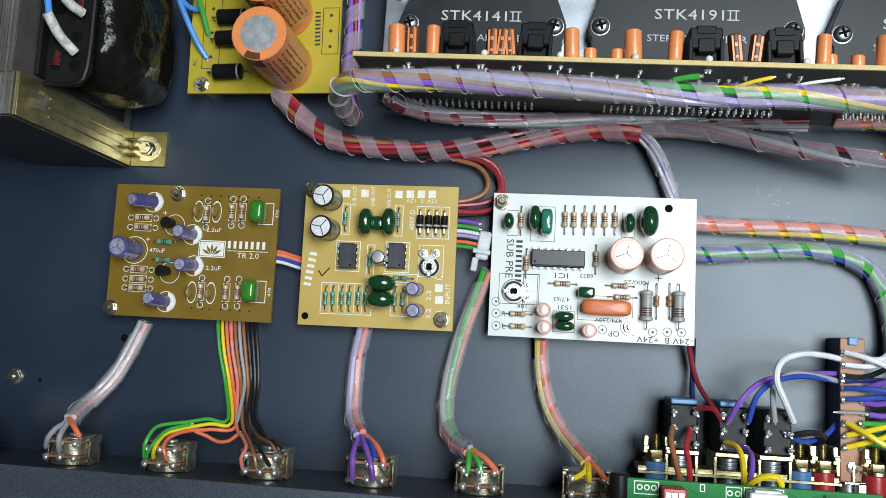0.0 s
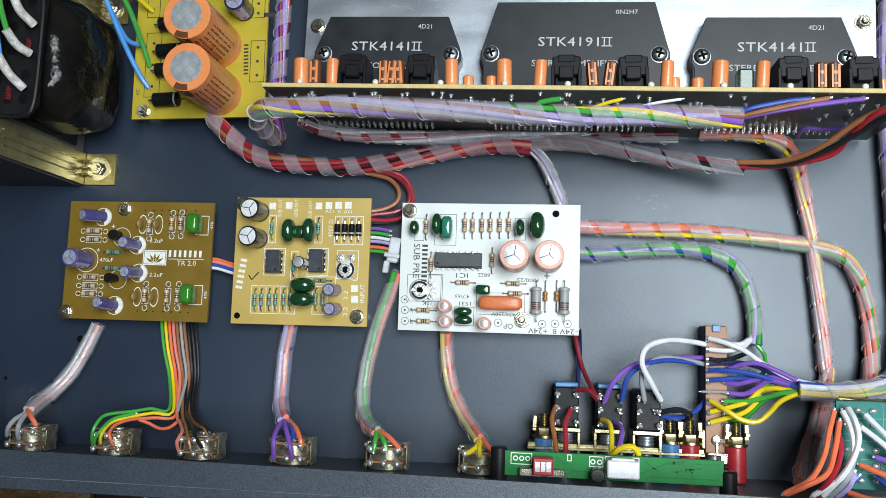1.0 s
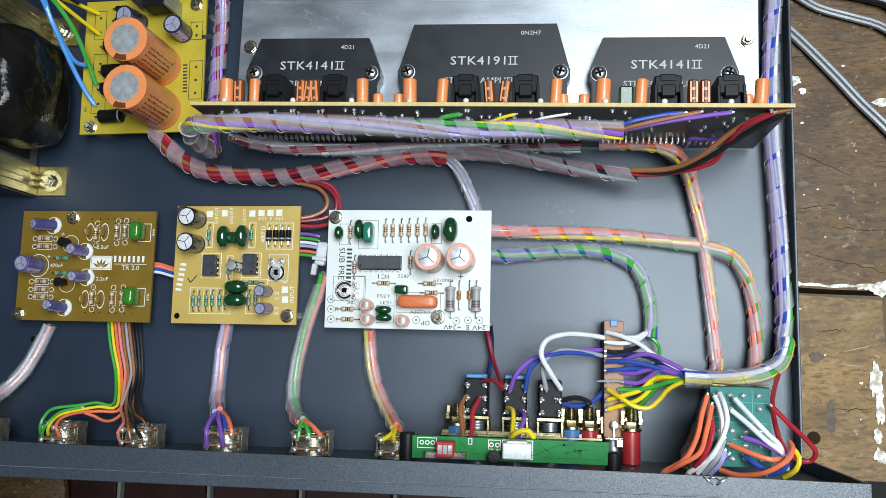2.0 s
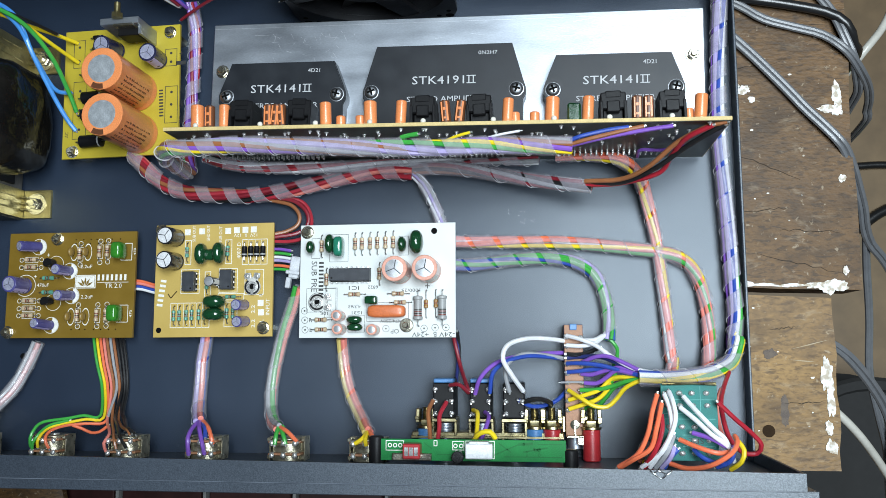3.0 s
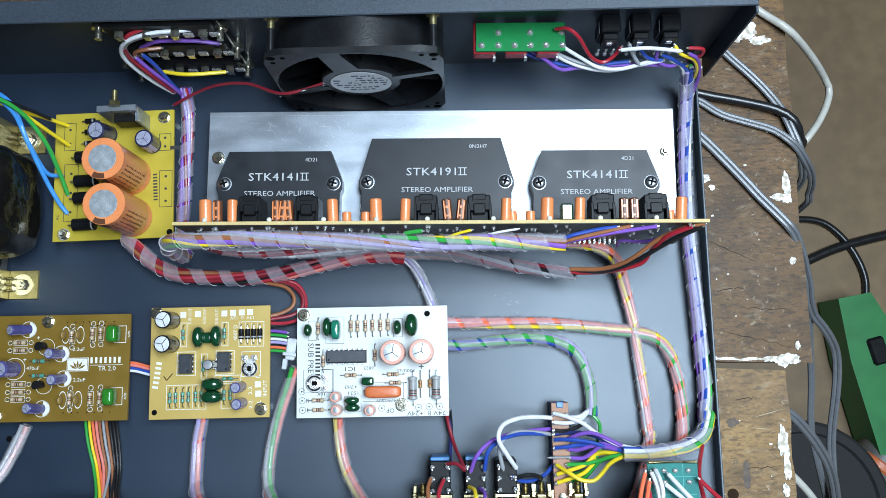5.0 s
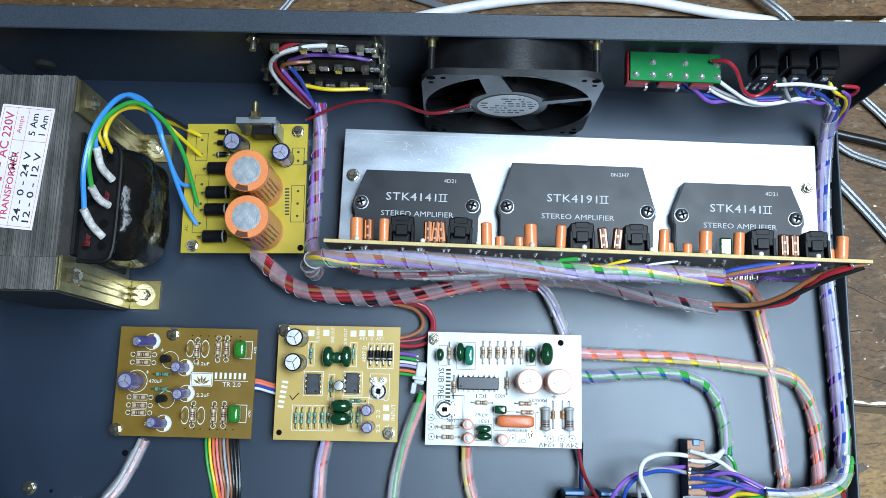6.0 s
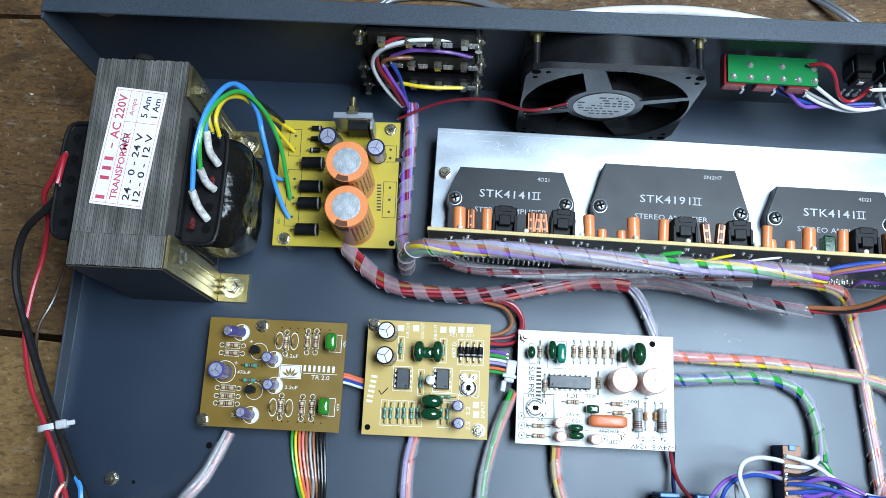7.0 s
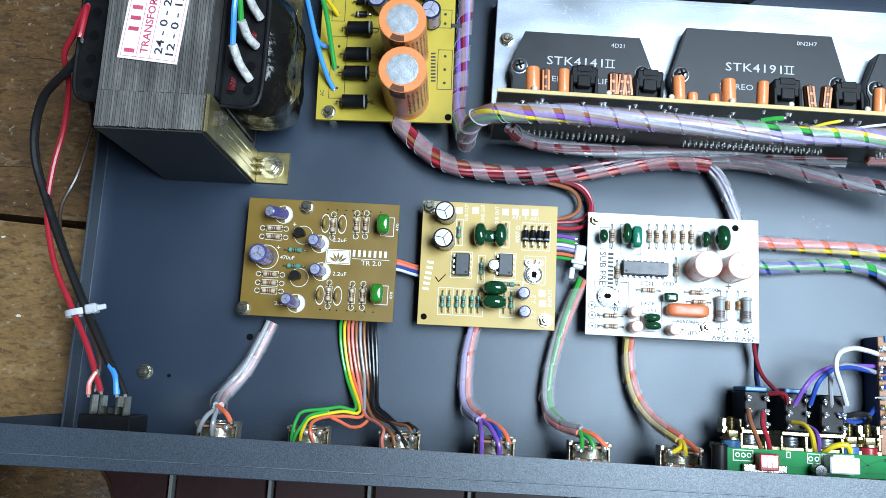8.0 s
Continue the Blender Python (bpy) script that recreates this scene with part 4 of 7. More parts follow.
for x, y in ((58.8, 13.9), (70.4, 14.1)):
    resistor(wb, x, y, 0, 90, RES_GREY, 17, 11.5, 2.3, 4, "power_resistor")
for x, y in ((62.5, 15.9), (67.2, 16.1)):
    resistor(wb, x, y, 0, 90, RES_BRN, 13, 4.2, 1.0, 1)
trimmer(wb, 9.2, 17.2, 0, -90)
for x, y in ((20.6, 10.4), (21.1, 4.0), (37.6, 3.6)):
    electrolytic(wb, x, y, 0, 5.2, 9, SLEEVE_PK, CAP_TOPW, False, SILK_W, 2, "pale", share=0.62)
for x, y in ((28.3, 8.5), (28.6, 4.9)):
    film_cap(wb, x, y, 0, 7.6, 3.8, 6.0, MYLAR_D, "glossy dark green", 0.85)
s = Shape()
for x, y in ((2.6, 13.1), (2.8, 8.6), (3.0, 3.9), (42.9, 4.3), (61.4, 4.3), (66.7, 4.6), (71.9, 4.7)):
    s.ring(x, y, E1, 1.7, 0.2, 18)
    s.disc(x, y, E1, 0.45, 8)
s.ring(52.9, 5.8, E1, 3.4, 0.2, 22)
s.letters("SUB PRE", 2.8, 7.1, 29.8, E1, -90, 15)
s.bars(9, 2.4, 10.6, 29.4, E1, 90, 17)
s.letters("+24V", 2.2, 59.6, 1.4, E1, 180, 8)
s.letters("B", 2.2, 66.6, 1.4, E1, 180)
s.letters("-24V", 2.2, 72.4, 1.4, E1, 180, 7.4)
s.letters("OP", 2.2, 47.2, 3.0, E1, 180, 4)
s.letters("IC1", 2.0, 27.0, 24.0, E1, 180, 5)
s.letters("6822", 1.6, 36.4, 24.3, E1, 180, 5)
s.letters("1000/25", 1.6, 55, 22.6, E1, 180, 9)
s.letters("4.7/63", 1.6, 27.4, 15.0, E1, 180, 6)
s.letters("1531", 1.6, 28.6, 12.0, E1, 180, 5)
s.letters("474/250V", 1.6, 45.0, 7.9, E1, 180, 10)
s.letters("10K", 1.6, 12.2, 11.8, E1, 180, 4)
s.letters("R", 2.0, 5.7, 8.6, E1, 0)
s.letters("L", 2.0, 5.9, 3.9, E1, 0)
s.letters("+", 2.4, 63.0, 24.6, E1)
for q in ((5.6, 10.0, 38.6, 48.6), (12.6, 18.8, 9.6, 24.2), (3.4, 18.2, 12.4, 24.0), (33.4, 54, 7.6, 17), (14.6, 24.0, 36.8, 50.4), (24.2, 32.6, 2.6, 10.6), (49, 53.8, 39.6, 49.0)):
    s.frame_line(*q, E1, 0.18)
s.ring(9.2, 17.2, E1, 4.8, 0.2, 24)
part("silkscreen", s, SILK_B, wb, "black printed component outlines")
part("mounting_hole", Shape().disc(66.3, 51.2, E1, 1.5), HOLE, wb)

# ---- rectifier board ----
PZ = 15.0
pb = board("rectifier_board", (-52.0, 91.2, PZ), 62.6, 68.2, PCB_YEL, "yellow power-supply circuit board with two big orange capacitors", PZ, rz=1.2, mounts=((57.6, 64.0), (6.0, 3.6)))


def pbl(x, y):
    a = radians(-1.2)
    dx, dy = x + 52.0, y - 91.2
    return dx * math.cos(a) - dy * math.sin(a), dx * math.sin(a) + dy * math.cos(a)


for x, y in ((-12.0, 125.4), (-10.6, 103.2)):
    q = pbl(x, y)
    can = electrolytic(pb, *q, 0, 20.5, 36, SLEEVE_OR, ALU_TOP, False, None, 0, "dull bare aluminium", turn=-62, share=0.66)
    sleeve_print(can, 20.5, 36)
q = pbl(-24.6, 147.6)
electrolytic(pb, *q, 0, 9.6, 13, SLEEVE_NAVY, CAP_TOPL, True, None, 0, turn=-50, share=0.8, tilt=(4, -8))
q = pbl(-1.5, 141.6)
electrolytic(pb, *q, 0, 9.4, 13, SLEEVE_NAVY, CAP_TOPL, True, W["lilac"], 2, turn=-70, share=0.8)
q = pbl(-13.2, 154.4)
reg = part("regulator", Shape().box(-5.2, 5.2, -4.6, -0.2, 5, 15, 0.3).box(-5.2, 5.2, -1.4, -0.1, 12, 20, 0.2, 1), [BLACK, STEEL], pb, "black regulator with metal tab", at=(q[0] + 2.0, q[1], 0))
part("legs", Shape().box(-3, -2.4, -3, -2.5, 0, 5.2).box(-0.3, 0.3, -3, -2.5, 0, 5.2).box(2.4, 3, -3, -2.5, 0, 5.2), TIN, reg)
part("cooling_plate", Shape().box(-10, 10, -0.6, 2.8, 0.2, 20, 0.2).box(8.4, 10, -5.0, 0, 0.2, 17, 0.2), ALU, pb, "bright aluminium cooling plate", at=(q[0], q[1], 0))
part("bolt", Shape().rod((0, 1.7, 15.5), (0, 9.5, 15.5), 1.5, 10).lathe([(2.9, 0), (2.9, 2.2)], 6, None, Matrix.Translation((0, 1.8, 15.5)) @ Matrix.Rotation(radians(-90), 4, "X")), BRASS, pb, at=(q[0], q[1], 6.5))
for y in (135.0, 122.3, 113.3, 99.4):
    q = pbl(-34.2, y)
    diode(pb, *q, 0, 1, 17, 11.5, 3.2)
for y in (154.9, 149.0):
    q = pbl(-34.2, y)
    diode(pb, *q, 0, 1, 9, 5.2, 1.35)
q = pbl(-34.1, 142.8)
diode(pb, *q, 0, 181, 9, 5.2, 1.35)
s = Shape()
for x0, y1, x1, y0 in ((1.9, 147.8, 8.1, 138.4), (2.8, 128.0, 9.3, 108.3), (-48.3, 154.6, -42.3, 139.4), (-47.0, 132.3, -40.2, 101.5)):
    a, b = pbl(x0, y0), pbl(x1, y1)
    s.frame_line(a[0], b[0], a[1], b[1], E1, 0.3)
    n = 2 if y1 - y0 < 16 else 3
    for k in range(n):
        yy = a[1] + (b[1] - a[1]) * (k + 0.5) / n
        s.disc((a[0] + b[0]) / 2, yy, E1, 0.7, 10)
part("printed_mark", Shape().bars(9, 2.2, *pbl(0.6, 119.5), E1, 92, 15), SILK_B, pb)
for k, tx in ((126, "DC"), (118, "GN"), (110, "DC")):
    s.letters(tx, 1.8, *pbl(11.4, k), E1, 90, 3.4)
s.letters("AC", 1.8, *pbl(-50.0, 104), E1, 90, 3)
s.letters("+", 2.0, *pbl(10.4, 145), E1)
s.letters("-", 2.0, *pbl(10.4, 140), E1)
part("silkscreen", s, SILK_B, pb, "black printed outlines")
part("mounting_hole", Shape().disc(*pbl(8.8, 95.2), E1, 1.6), HOLE, pb)

# ---- power amplifier module ----
pa = thing("power_amplifier_module", (28.9, 89.4, 0), "aluminium heat-sink plate with three black amplifier chips", "amplifier", -0.9)
part("heat_sink", Shape().box(-1.0, 240.4, 5, 68.6, 12.5, 17.5, 0.3).box(-1.0, 240.4, 65.6, 68.6, 0, 12.5).box(-1.0, 240.4, 5, 8, 0, 12.5), ALU, pa, "scratched bare aluminium plate")
r = jitter(9)
for k in range(46):
    x, y, a, l = r.uniform(30, 72), r.gauss(57, 4), r.uniform(-80, 80), r.uniform(1, 4.5)
    if k > 34:
        x, y, a, l = r.uniform(0, 235), r.uniform(54, 66), r.uniform(-10, 10), r.uniform(3, 12)
    w = r.uniform(0.06, 0.16)
    part("scratch", Shape().add([Matrix.Translation((x, y, 17.54)) @ Matrix.Rotation(radians(a), 4, "Z") @ Vector(p) for p in ((-l / 2, -w, 0), (l / 2, -w * 0.3, 0), (l / 2, w * 0.3, 0), (-l / 2, w, 0))], [(0, 1, 2, 3)]), SCRATCH, pa)
part("bend_line", Shape().flat(-0.8, 240, 66.2, 66.35, 17.54), SCRATCH, pa)


def power_chip(sl, sr, sy, top, front, topw, name, code, tx, up=0.0, cw=6.0):
    """A wide black amplifier chip with screw ears and printed type."""
    w = (sr - sl) / 2 + 4.4
    out = [(-topw / 2, top - sy), (topw / 2, top - sy), (w - 1.0, 4), (w, 1.0), (w, -2.5), (w - 1.2, -5), (w - 1.4, front - sy), (-w + 1.4, front - sy), (-w + 1.2, -5), (-w, -2.5), (-w, 1.0), (-w + 1.0, 4)]
    s = Shape().slab(out[::-1], 17.5, 25.2)
    s.slab([(x * 0.988, y * 0.985) for x, y in out][::-1], 25.2, 26.0)
    ch = part("amplifier_chip", s, IC_BLACK, pa, "matt black chip with pale printed type", at=((sl + sr) / 2, sy, 0))
    phillips(ch, sl - (sl + sr) / 2, 0, 25.6, 6.4, turn=20)
    phillips(ch, sr - (sl + sr) / 2, 0, 25.6, 6.4, turn=-15)
    t = Shape()
    t.letters(name, 4.0, tx - 2.0, 3.6 + up, 26.06, 0, 25.0, thin=-0.004, space=1.08)
    for q in ((12.2, 16.6, 5.2, 5.6), (12.2, 16.6, 1.6, 2.0), (13.1, 13.6, 2.0, 5.2), (15.2, 15.7, 2.0, 5.2)):
        part("numeral_stroke", Shape().flat(tx + q[0] - 0.6, tx + q[1] - 0.6, q[2] + up, q[3] + up, 26.06), SILK_G, ch)
    part("printed_type", t, SILK_G, ch)
    part("printed_line", Shape().letters("STEREO AMPLIFIER", 2.6, 0.6 + tx * 0.2, -5.0 + up * 0.6, 26.06, 0, 36), SILK_G, ch)
    part("printed_code", Shape().letters(code, 1.9, topw / 2 - 7 - cw / 2, top - sy - 4.6, 26.06, 0, cw), SILK_G, ch)
    p = Shape()
    for k in range(15):
        x = -w + 6 + k * (2 * w - 12) / 14
        p.tube([(x, front - sy + 0.5, 20.5), (x, front - sy - 4, 20.5), (x, -sy + 0.2, 20.5)], 0.4, 6, step=4)
    part("pins", p, TIN, ch)


power_chip(10.6, 65.9, 28.0, 45.0, 9, 52, "STK4141", "4D21", -1.0)
power_chip(83.0, 152.5, 28.5, 51.4, 9, 65.4, "STK4191", "0N2H7", -0.5, 1.7, 9.0)
power_chip(169.5, 225.6, 27.6, 44.6, 9, 53, "STK4141", "4D21", 0.5, 0.6)
for x, y in ((4.5, 43.8), (235.0, 45.4)):
    screw(pa, x, y, 17.5, 5.4, stub=1.0)
vb = part("upright_board", Shape().box(0, 240.6, -0.8, 0.8, 6, 69.4, 0.1), PCB_EDGE, pa, "tan circuit board standing on edge")
part("solder_mask", Shape().box(0.4, 240.2, -0.95, -0.8, 6.4, 68.9), PCB_DARK, vb, "dark green solder side")
s = Shape()
r = jitter(12)
for x0, x1 in ((14, 62), (86, 150), (172, 222)):
    n = int((x1 - x0) / 2.5)
    for k in range(n):
        for zz in (20.5, 23.4):
            s.rod((x0 + k * 2.5, -0.9, zz), (x0 + k * 2.5, -2.9, zz), 0.45, 6)
for k in range(150):
    x, zz = r.uniform(4, 236), r.uniform(32, 67)
    s.lathe([(1.0, 0), (0.6, 0.6), (0.3, 1.3)], 7, None, Matrix.Translation((x, -0.9, zz)) @ Matrix.Rotation(radians(90), 4, "X"))
part("solder_joints", s, SOLDER, vb, "shiny solder joints")
CX = 28.9
tall = ((42.9, 5.6), (55.1, 4.6), (100.9, 5.0), (120.6, 5.6), (133.5, 4.6), (179.0, 4.6), (197.6, 5.8), (212.3, 4.8), (257.7, 5.2))
BACK = Matrix.Rotation(radians(-90), 4, "X")


def lying(x, zz, d, h, sleeve, top):
    """A small can capacitor whose leads go into the upright board."""
    me = shared(("can", d, h, sleeve.name), lambda: can_mesh(d, h).mesh("capacitor", [sleeve]))
    lean = ((x * 7.3) % 9) - 4.5
    ob = part("capacitor", me, None, vb, turn=pose((x - CX) / 1000, 0.0009, zz / 1000, 0, 0, lean) @ pose(0, 0, 0, -90))
    part("can_top", shared(("ltop", d, h, top.name), lambda: Shape().lathe([(d * 0.36, h - 0.3), (d * 0.36, h + 0.05), (d * 0.3, h + 0.08)], 16).mesh("can_top", [top])), None, ob)


for x, d in tall:
    lying(x, 65.4, d, 10.5, SLEEVE_OR, SLEEVE_OR)
for x in (48.2, 74.9, 77.6, 81.2, 153.2, 158.4, 232.6, 237.2):
    electro = part("capacitor", shared("brown_can", lambda: can_mesh(4.4, 10.5).mesh("capacitor", [SLEEVE_BR])), None, vb, "brown with orange print", turn=pose((x - CX) / 1000, 0.0009, 0.0642, 0, 0, ((x * 3.1) % 14) - 7) @ pose(0, 0, 0, -90))
    part("printed_stripe", shared("brown_print", lambda: Shape().box(-1.5, -0.9, -2.35, -2.15, 1.2, 9.6).box(0.6, 1.4, -2.4, -2.1, 1.2, 9.6).box(-0.7, 0.4, -2.4, -2.2, 2.2, 3.0).box(-0.7, 0.4, -2.4, -2.2, 6.0, 7.2).mesh("printed_stripe", [SLEEVE_OR])), None, electro)
for x in (106.9, 115.6, 182.4, 190.4, 253.7):
    lying(x, 63, 4.2, 5.0, SLEEVE_OR, SLEEVE_OR)
film = part("film_capacitor", Shape().box(204.0 - CX, 209.6 - CX, 0.9, 9, 60, 66, 0.8), MYLAR_D, vb, "dark green")
for x in (62.9, 88.7, 143.2, 167.5, 223.0, 246.9):
    q = {"at": (x - CX, 0, 0), "rz": ((x * 1.7) % 5) - 2.5}
    part("clip_block", shared("clip_core", lambda: Shape().box(-5.2, 5.2, 5.6, 12.8, 54, 66.8, 0.5).mesh("clip_block", [BLACK])), None, vb, "black moulded plastic", **q)
    part("clip_seat", shared("clip_seat", lambda: Shape().box(-3.9, 3.9, 1.0, 5.6, 54, 64.4, 0.2).mesh("clip_seat", [BLACK])), None, vb, **q)
    part("clip_key", shared("clip_key", lambda: Shape().box(-2.7, 2.7, 4.2, 9.0, 58, 67.4, 0.4).mesh("clip_key", [BLACK])), None, vb, **q)
    part("clip_nose", shared("clip_nose", lambda: Shape().box(-3.3, 3.3, 10.2, 13.4, 58, 67.0, 0.5).mesh("clip_nose", [BLACK])), None, vb, **q)
    for sx in (-1, 1):
        part("clip_cheek", shared("clip_cheek%d" % sx, lambda: Shape().box(min(sx * 4.2, sx * 5.5), max(sx * 4.2, sx * 5.5), 1.0, 9.0, 54, 67.2, 0.25).mesh("clip_cheek", [BLACK])), None, vb, **q)
r = jitter(21)
for k in range(9):
    x = 46 + k * 25 + r.uniform(-4, 4)
    part("glue_dab", Shape().blob((x - CX, 1.6, 68.6), (1.2, 1.2, 0.9), 1, 10, 6), CREAM, vb)

# ---- mains transformer ----
tr = thing("mains_transformer", (-82, 63, 0), "steel-core mains transformer with black bobbin and paper label", "transformer")
r = jitter(31)
x = -41.0
while x < -0.01:
    w = min(r.uniform(0.7, 1.1), -x)
    part("lamination", Shape().box(x, x + w - 0.16, r.uniform(0, 0.35), 14.2, 1.5, 81.8 + r.uniform(-0.45, 0.2)), CORE, tr)
    part("lamination", Shape().box(x, x + w - 0.16, 14.3, 95.5 - r.uniform(0, 0.35), 1.5, 81.8 + r.uniform(-0.45, 0.2)), CORE, tr)
    x += w
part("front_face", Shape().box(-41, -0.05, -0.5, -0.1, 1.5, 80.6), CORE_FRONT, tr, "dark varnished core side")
for sg, x0, out in ((1, 0.0, 1.0), (-1, -41.0, 0.95)):
    f = lambda a, b: (min(x0 + sg * a, x0 + sg * b), max(x0 + sg * a, x0 + sg * b))
    bob = part("bobbin", Shape().box(*f(0, 1.6), 17, 73, 10, 71, 0.4), BLACK, tr, "black moulded bobbin")
    s = Shape().blob((x0 + sg * 8 * out, 46, 34), (17.0 * out, 27.5, 26.5), 0.62, 48, 26)
    s.v = [(a + sg * (0.7 * math.sin(c * 0.3 + b * 0.1) + 0.35 * math.sin(b * 0.5 - c * 0.3)), b + 0.6 * math.sin(c * 0.35 + 1), c + 0.6 * math.sin(b * 0.3 + c * 0.2)) for a, b, c in s.v]
    part("coil", s, BLACK_G, tr, "coil wrapped in glossy black tape")
    e = 17 * out
    deck = Shape().slab([(x0 + sg * u, v) for u, v in ((1.6, 15), (e - 4, 15), (e, 20), (e, 64), (e - 4, 69), (1.6, 69))][::sg], 63.5, 66.5)
    part("terminal_deck", deck, BLACK, bob)
    part("deck_rim", Shape().tube([(x0 + sg * u, v, 67.2) for u, v in ((2, 15), (e - 4, 15), (e, 20), (e + 0.6, 42), (e, 64), (e - 4, 69), (2, 69))], 1.0, 8), BLACK, bob)
    for k in range(5):
        for j in (0.3, 0.7):
            part("hole", Shape().disc(x0 + sg * e * j, 22 + k * 10, 66.6, 2.1, 14).ring(x0 + sg * e * j, 22 + k * 10, 66.64, 2.7, 0.55, 16, mat=1), [HOLE, BLACK], bob)
s = Shape()
for cx, cy in ((5.0, 23), (11.5, 43)):
    for k in range(9):
        s.tube([(cx - 1.8 + k * 0.3, cy - 1 + k * 0.6, 66.8), (cx, cy + k * 0.6 - 1, 67.2), (cx + 1.8, cy + k * 0.5 - 1.2, 66.8)], 0.3, 6, step=1)
part("winding_end", s, COPPER, tr, "red enamelled copper wire ends")


def angle_bracket(y0, y1, name="mounting_bracket"):
    s = Shape().box(0.05, 1.5, y0, y1, 0, 80, 0.2).box(1.5, 16.8, y0, y1, 0, 1.5, 0.2)
    ym = (y0 + y1) / 2
    for k in (-3.2, 0, 3.2):
        s.rod((1.5, ym + k, 10), (1.5, ym + k, 62), 0.4, 8)
        s.box(1.5, 5.0, ym + k - 0.6, ym + k + 0.6, 1.4, 5.0, 0.5, turn=None)
    br = part(name, s, BRASS, tr, "yellow zinc-plated steel")
    part("bolt", Shape().lathe([(3.6, 0), (3.6, 2.6), (2, 2.6), (2, 4.6)], 6, None, Matrix.Translation((1.5, ym, 71)) @ Matrix.Rotation(radians(90), 4, "Y")), STEEL, br)
    b = part("washer", Shape().lathe([(5.6, 1.5), (5.6, 2.1), (2, 2.1)], 22, None, Matrix.Translation((8.6, ym, 0))), STEEL, br)
    part("nut", Shape().lathe([(2.9, 2.1), (3.1, 2.4), (3.1, 4.2), (2.7, 4.6), (1.6, 4.6), (1.6, 6.2)], 6, None, Matrix.Translation((8.6, ym, 0))), STEEL, br)


angle_bracket(0.2, 15.4)
angle_bracket(79.2, 94.4)
LAB = Matrix.Translation((-21.2, 53.4, 82.25)) @ Matrix.Rotation(radians(-4.5), 4, "Z")
part("paper_label", Shape().slab([(-11.6, -27.3), (11.6, -27.3), (11.6, 27.3), (-11.2, 27.3), (-11.6, 26.9)], 0, 0.12, 0, LAB), LABEL_W, tr, "white paper label with crimson and black print")
s = Shape()
LT = LAB @ Matrix.Translation((0, 0, 0.2)) @ Matrix.Rotation(radians(90), 4, "Z")
for q in ((-26.3, 26.3, -10.6, -10.45), (-26.3, 26.3, 10.45, 10.6), (-26.3, -26.15, -10.6, 10.6), (26.15, 26.3, -10.6, 10.6), (-26.3, 26.3, 4.4, 4.55), (-26.3, 26.3, -0.8, -0.65), (11.5, 11.65, -10.6, 4.4)):
    s.add([LT @ Vector((a, b, 0)) for a, b in ((q[0], q[2]), (q[1], q[2]), (q[1], q[3]), (q[0], q[3]))], [(0, 1, 2, 3)])
s.letters("AC 220V", 4.0, 13.6, 7.5, 0, 0, 21, m=LT, thin=-0.012)
s.letters("-", 0.6, -0.2, 7.5, 0, 0, 2.4, m=LT)
t = LT @ Matrix.Translation((-14.2, 7.5, 0))
for k in range(5):
    a = -10.5 + k * 4.4
    if k != 1:
        s.add([t @ Vector(p) for p in ((a, -2, 0), (a + 1.6, -2, 0), (a + 1.6, 2, 0), (a, 2, 0))], [(0, 1, 2, 3)])
s.letters("TRANSFORMER", 3.0, -9.0, 1.9, 0, 0, 31, m=LT, thin=-0.012)
s.letters("Amps", 2.6, 18.6, 1.9, 0, 0, 8, m=LT)
part("crimson_print", s, INK_R, tr)
s = Shape()
s.letters("24 - 0 - 24 V", 3.1, -8.6, -3.6, 0, 0, 31, m=LT, thin=-0.012)
s.letters("12 - 0 - 12 V", 3.1, -8.6, -8.0, 0, 0, 31, m=LT, thin=-0.012)
s.letters("5 Am", 3.0, 19.2, -3.6, 0, 0, 10, m=LT, thin=-0.012)
s.letters("1 Am", 3.0, 19.2, -8.0, 0, 0, 9, m=LT, thin=-0.012)
s.tube([LT @ Vector(p) for p in ((-4, 1.2, 0), (0, 4, 0), (2, 1, 0), (3, 4.4, 0), (5, 1.0, 0), (6, 3.6, 0))], 0.2, 5, step=1)
part("black_print", s, INK_K, tr)

# ---- cooling fan ----
fan = thing("cooling_fan", (111.2, 162.5, 0.6), "square black eighty-millimetre cooling fan standing against the rear panel", "fan")
fan.scale = (1.03, 1.0, 1.02)


def fan_plate(y):
    """A square plate with a round opening, in the fan's own plane."""
    s = Shape()
    n = 48
    for z0, z1 in ((y, y + 3.2),):
        outer, inner = [], []
        for i in range(n):
            a = 2 * math.pi * i / n
            c, d = math.cos(a), math.sin(a)
            k = 40 / max(abs(c), abs(d))
            k = min(k, 53.0)
            outer.append((k * c, k * d))
            inner.append((39.2 * c, 39.2 * d))
        vs = [Vector((p[0], -z0, p[1])) for p in outer] + [Vector((p[0], -z0, p[1])) for p in inner] + [Vector((p[0], -z1, p[1])) for p in outer] + [Vector((p[0], -z1, p[1])) for p in inner]
        vs = [Vector((v.x, -v.y, v.z + 40)) for v in vs]
        fs = []
        for i in range(n):
            j = (i + 1) % n
            fs += [(i, j, n + j, n + i), (2 * n + i, 3 * n + i, 3 * n + j, 2 * n + j), (i, 2 * n + i, 2 * n + j, j), (n + i, n + j, 3 * n + j, 3 * n + i)]
        s.add(vs, fs)
    return s


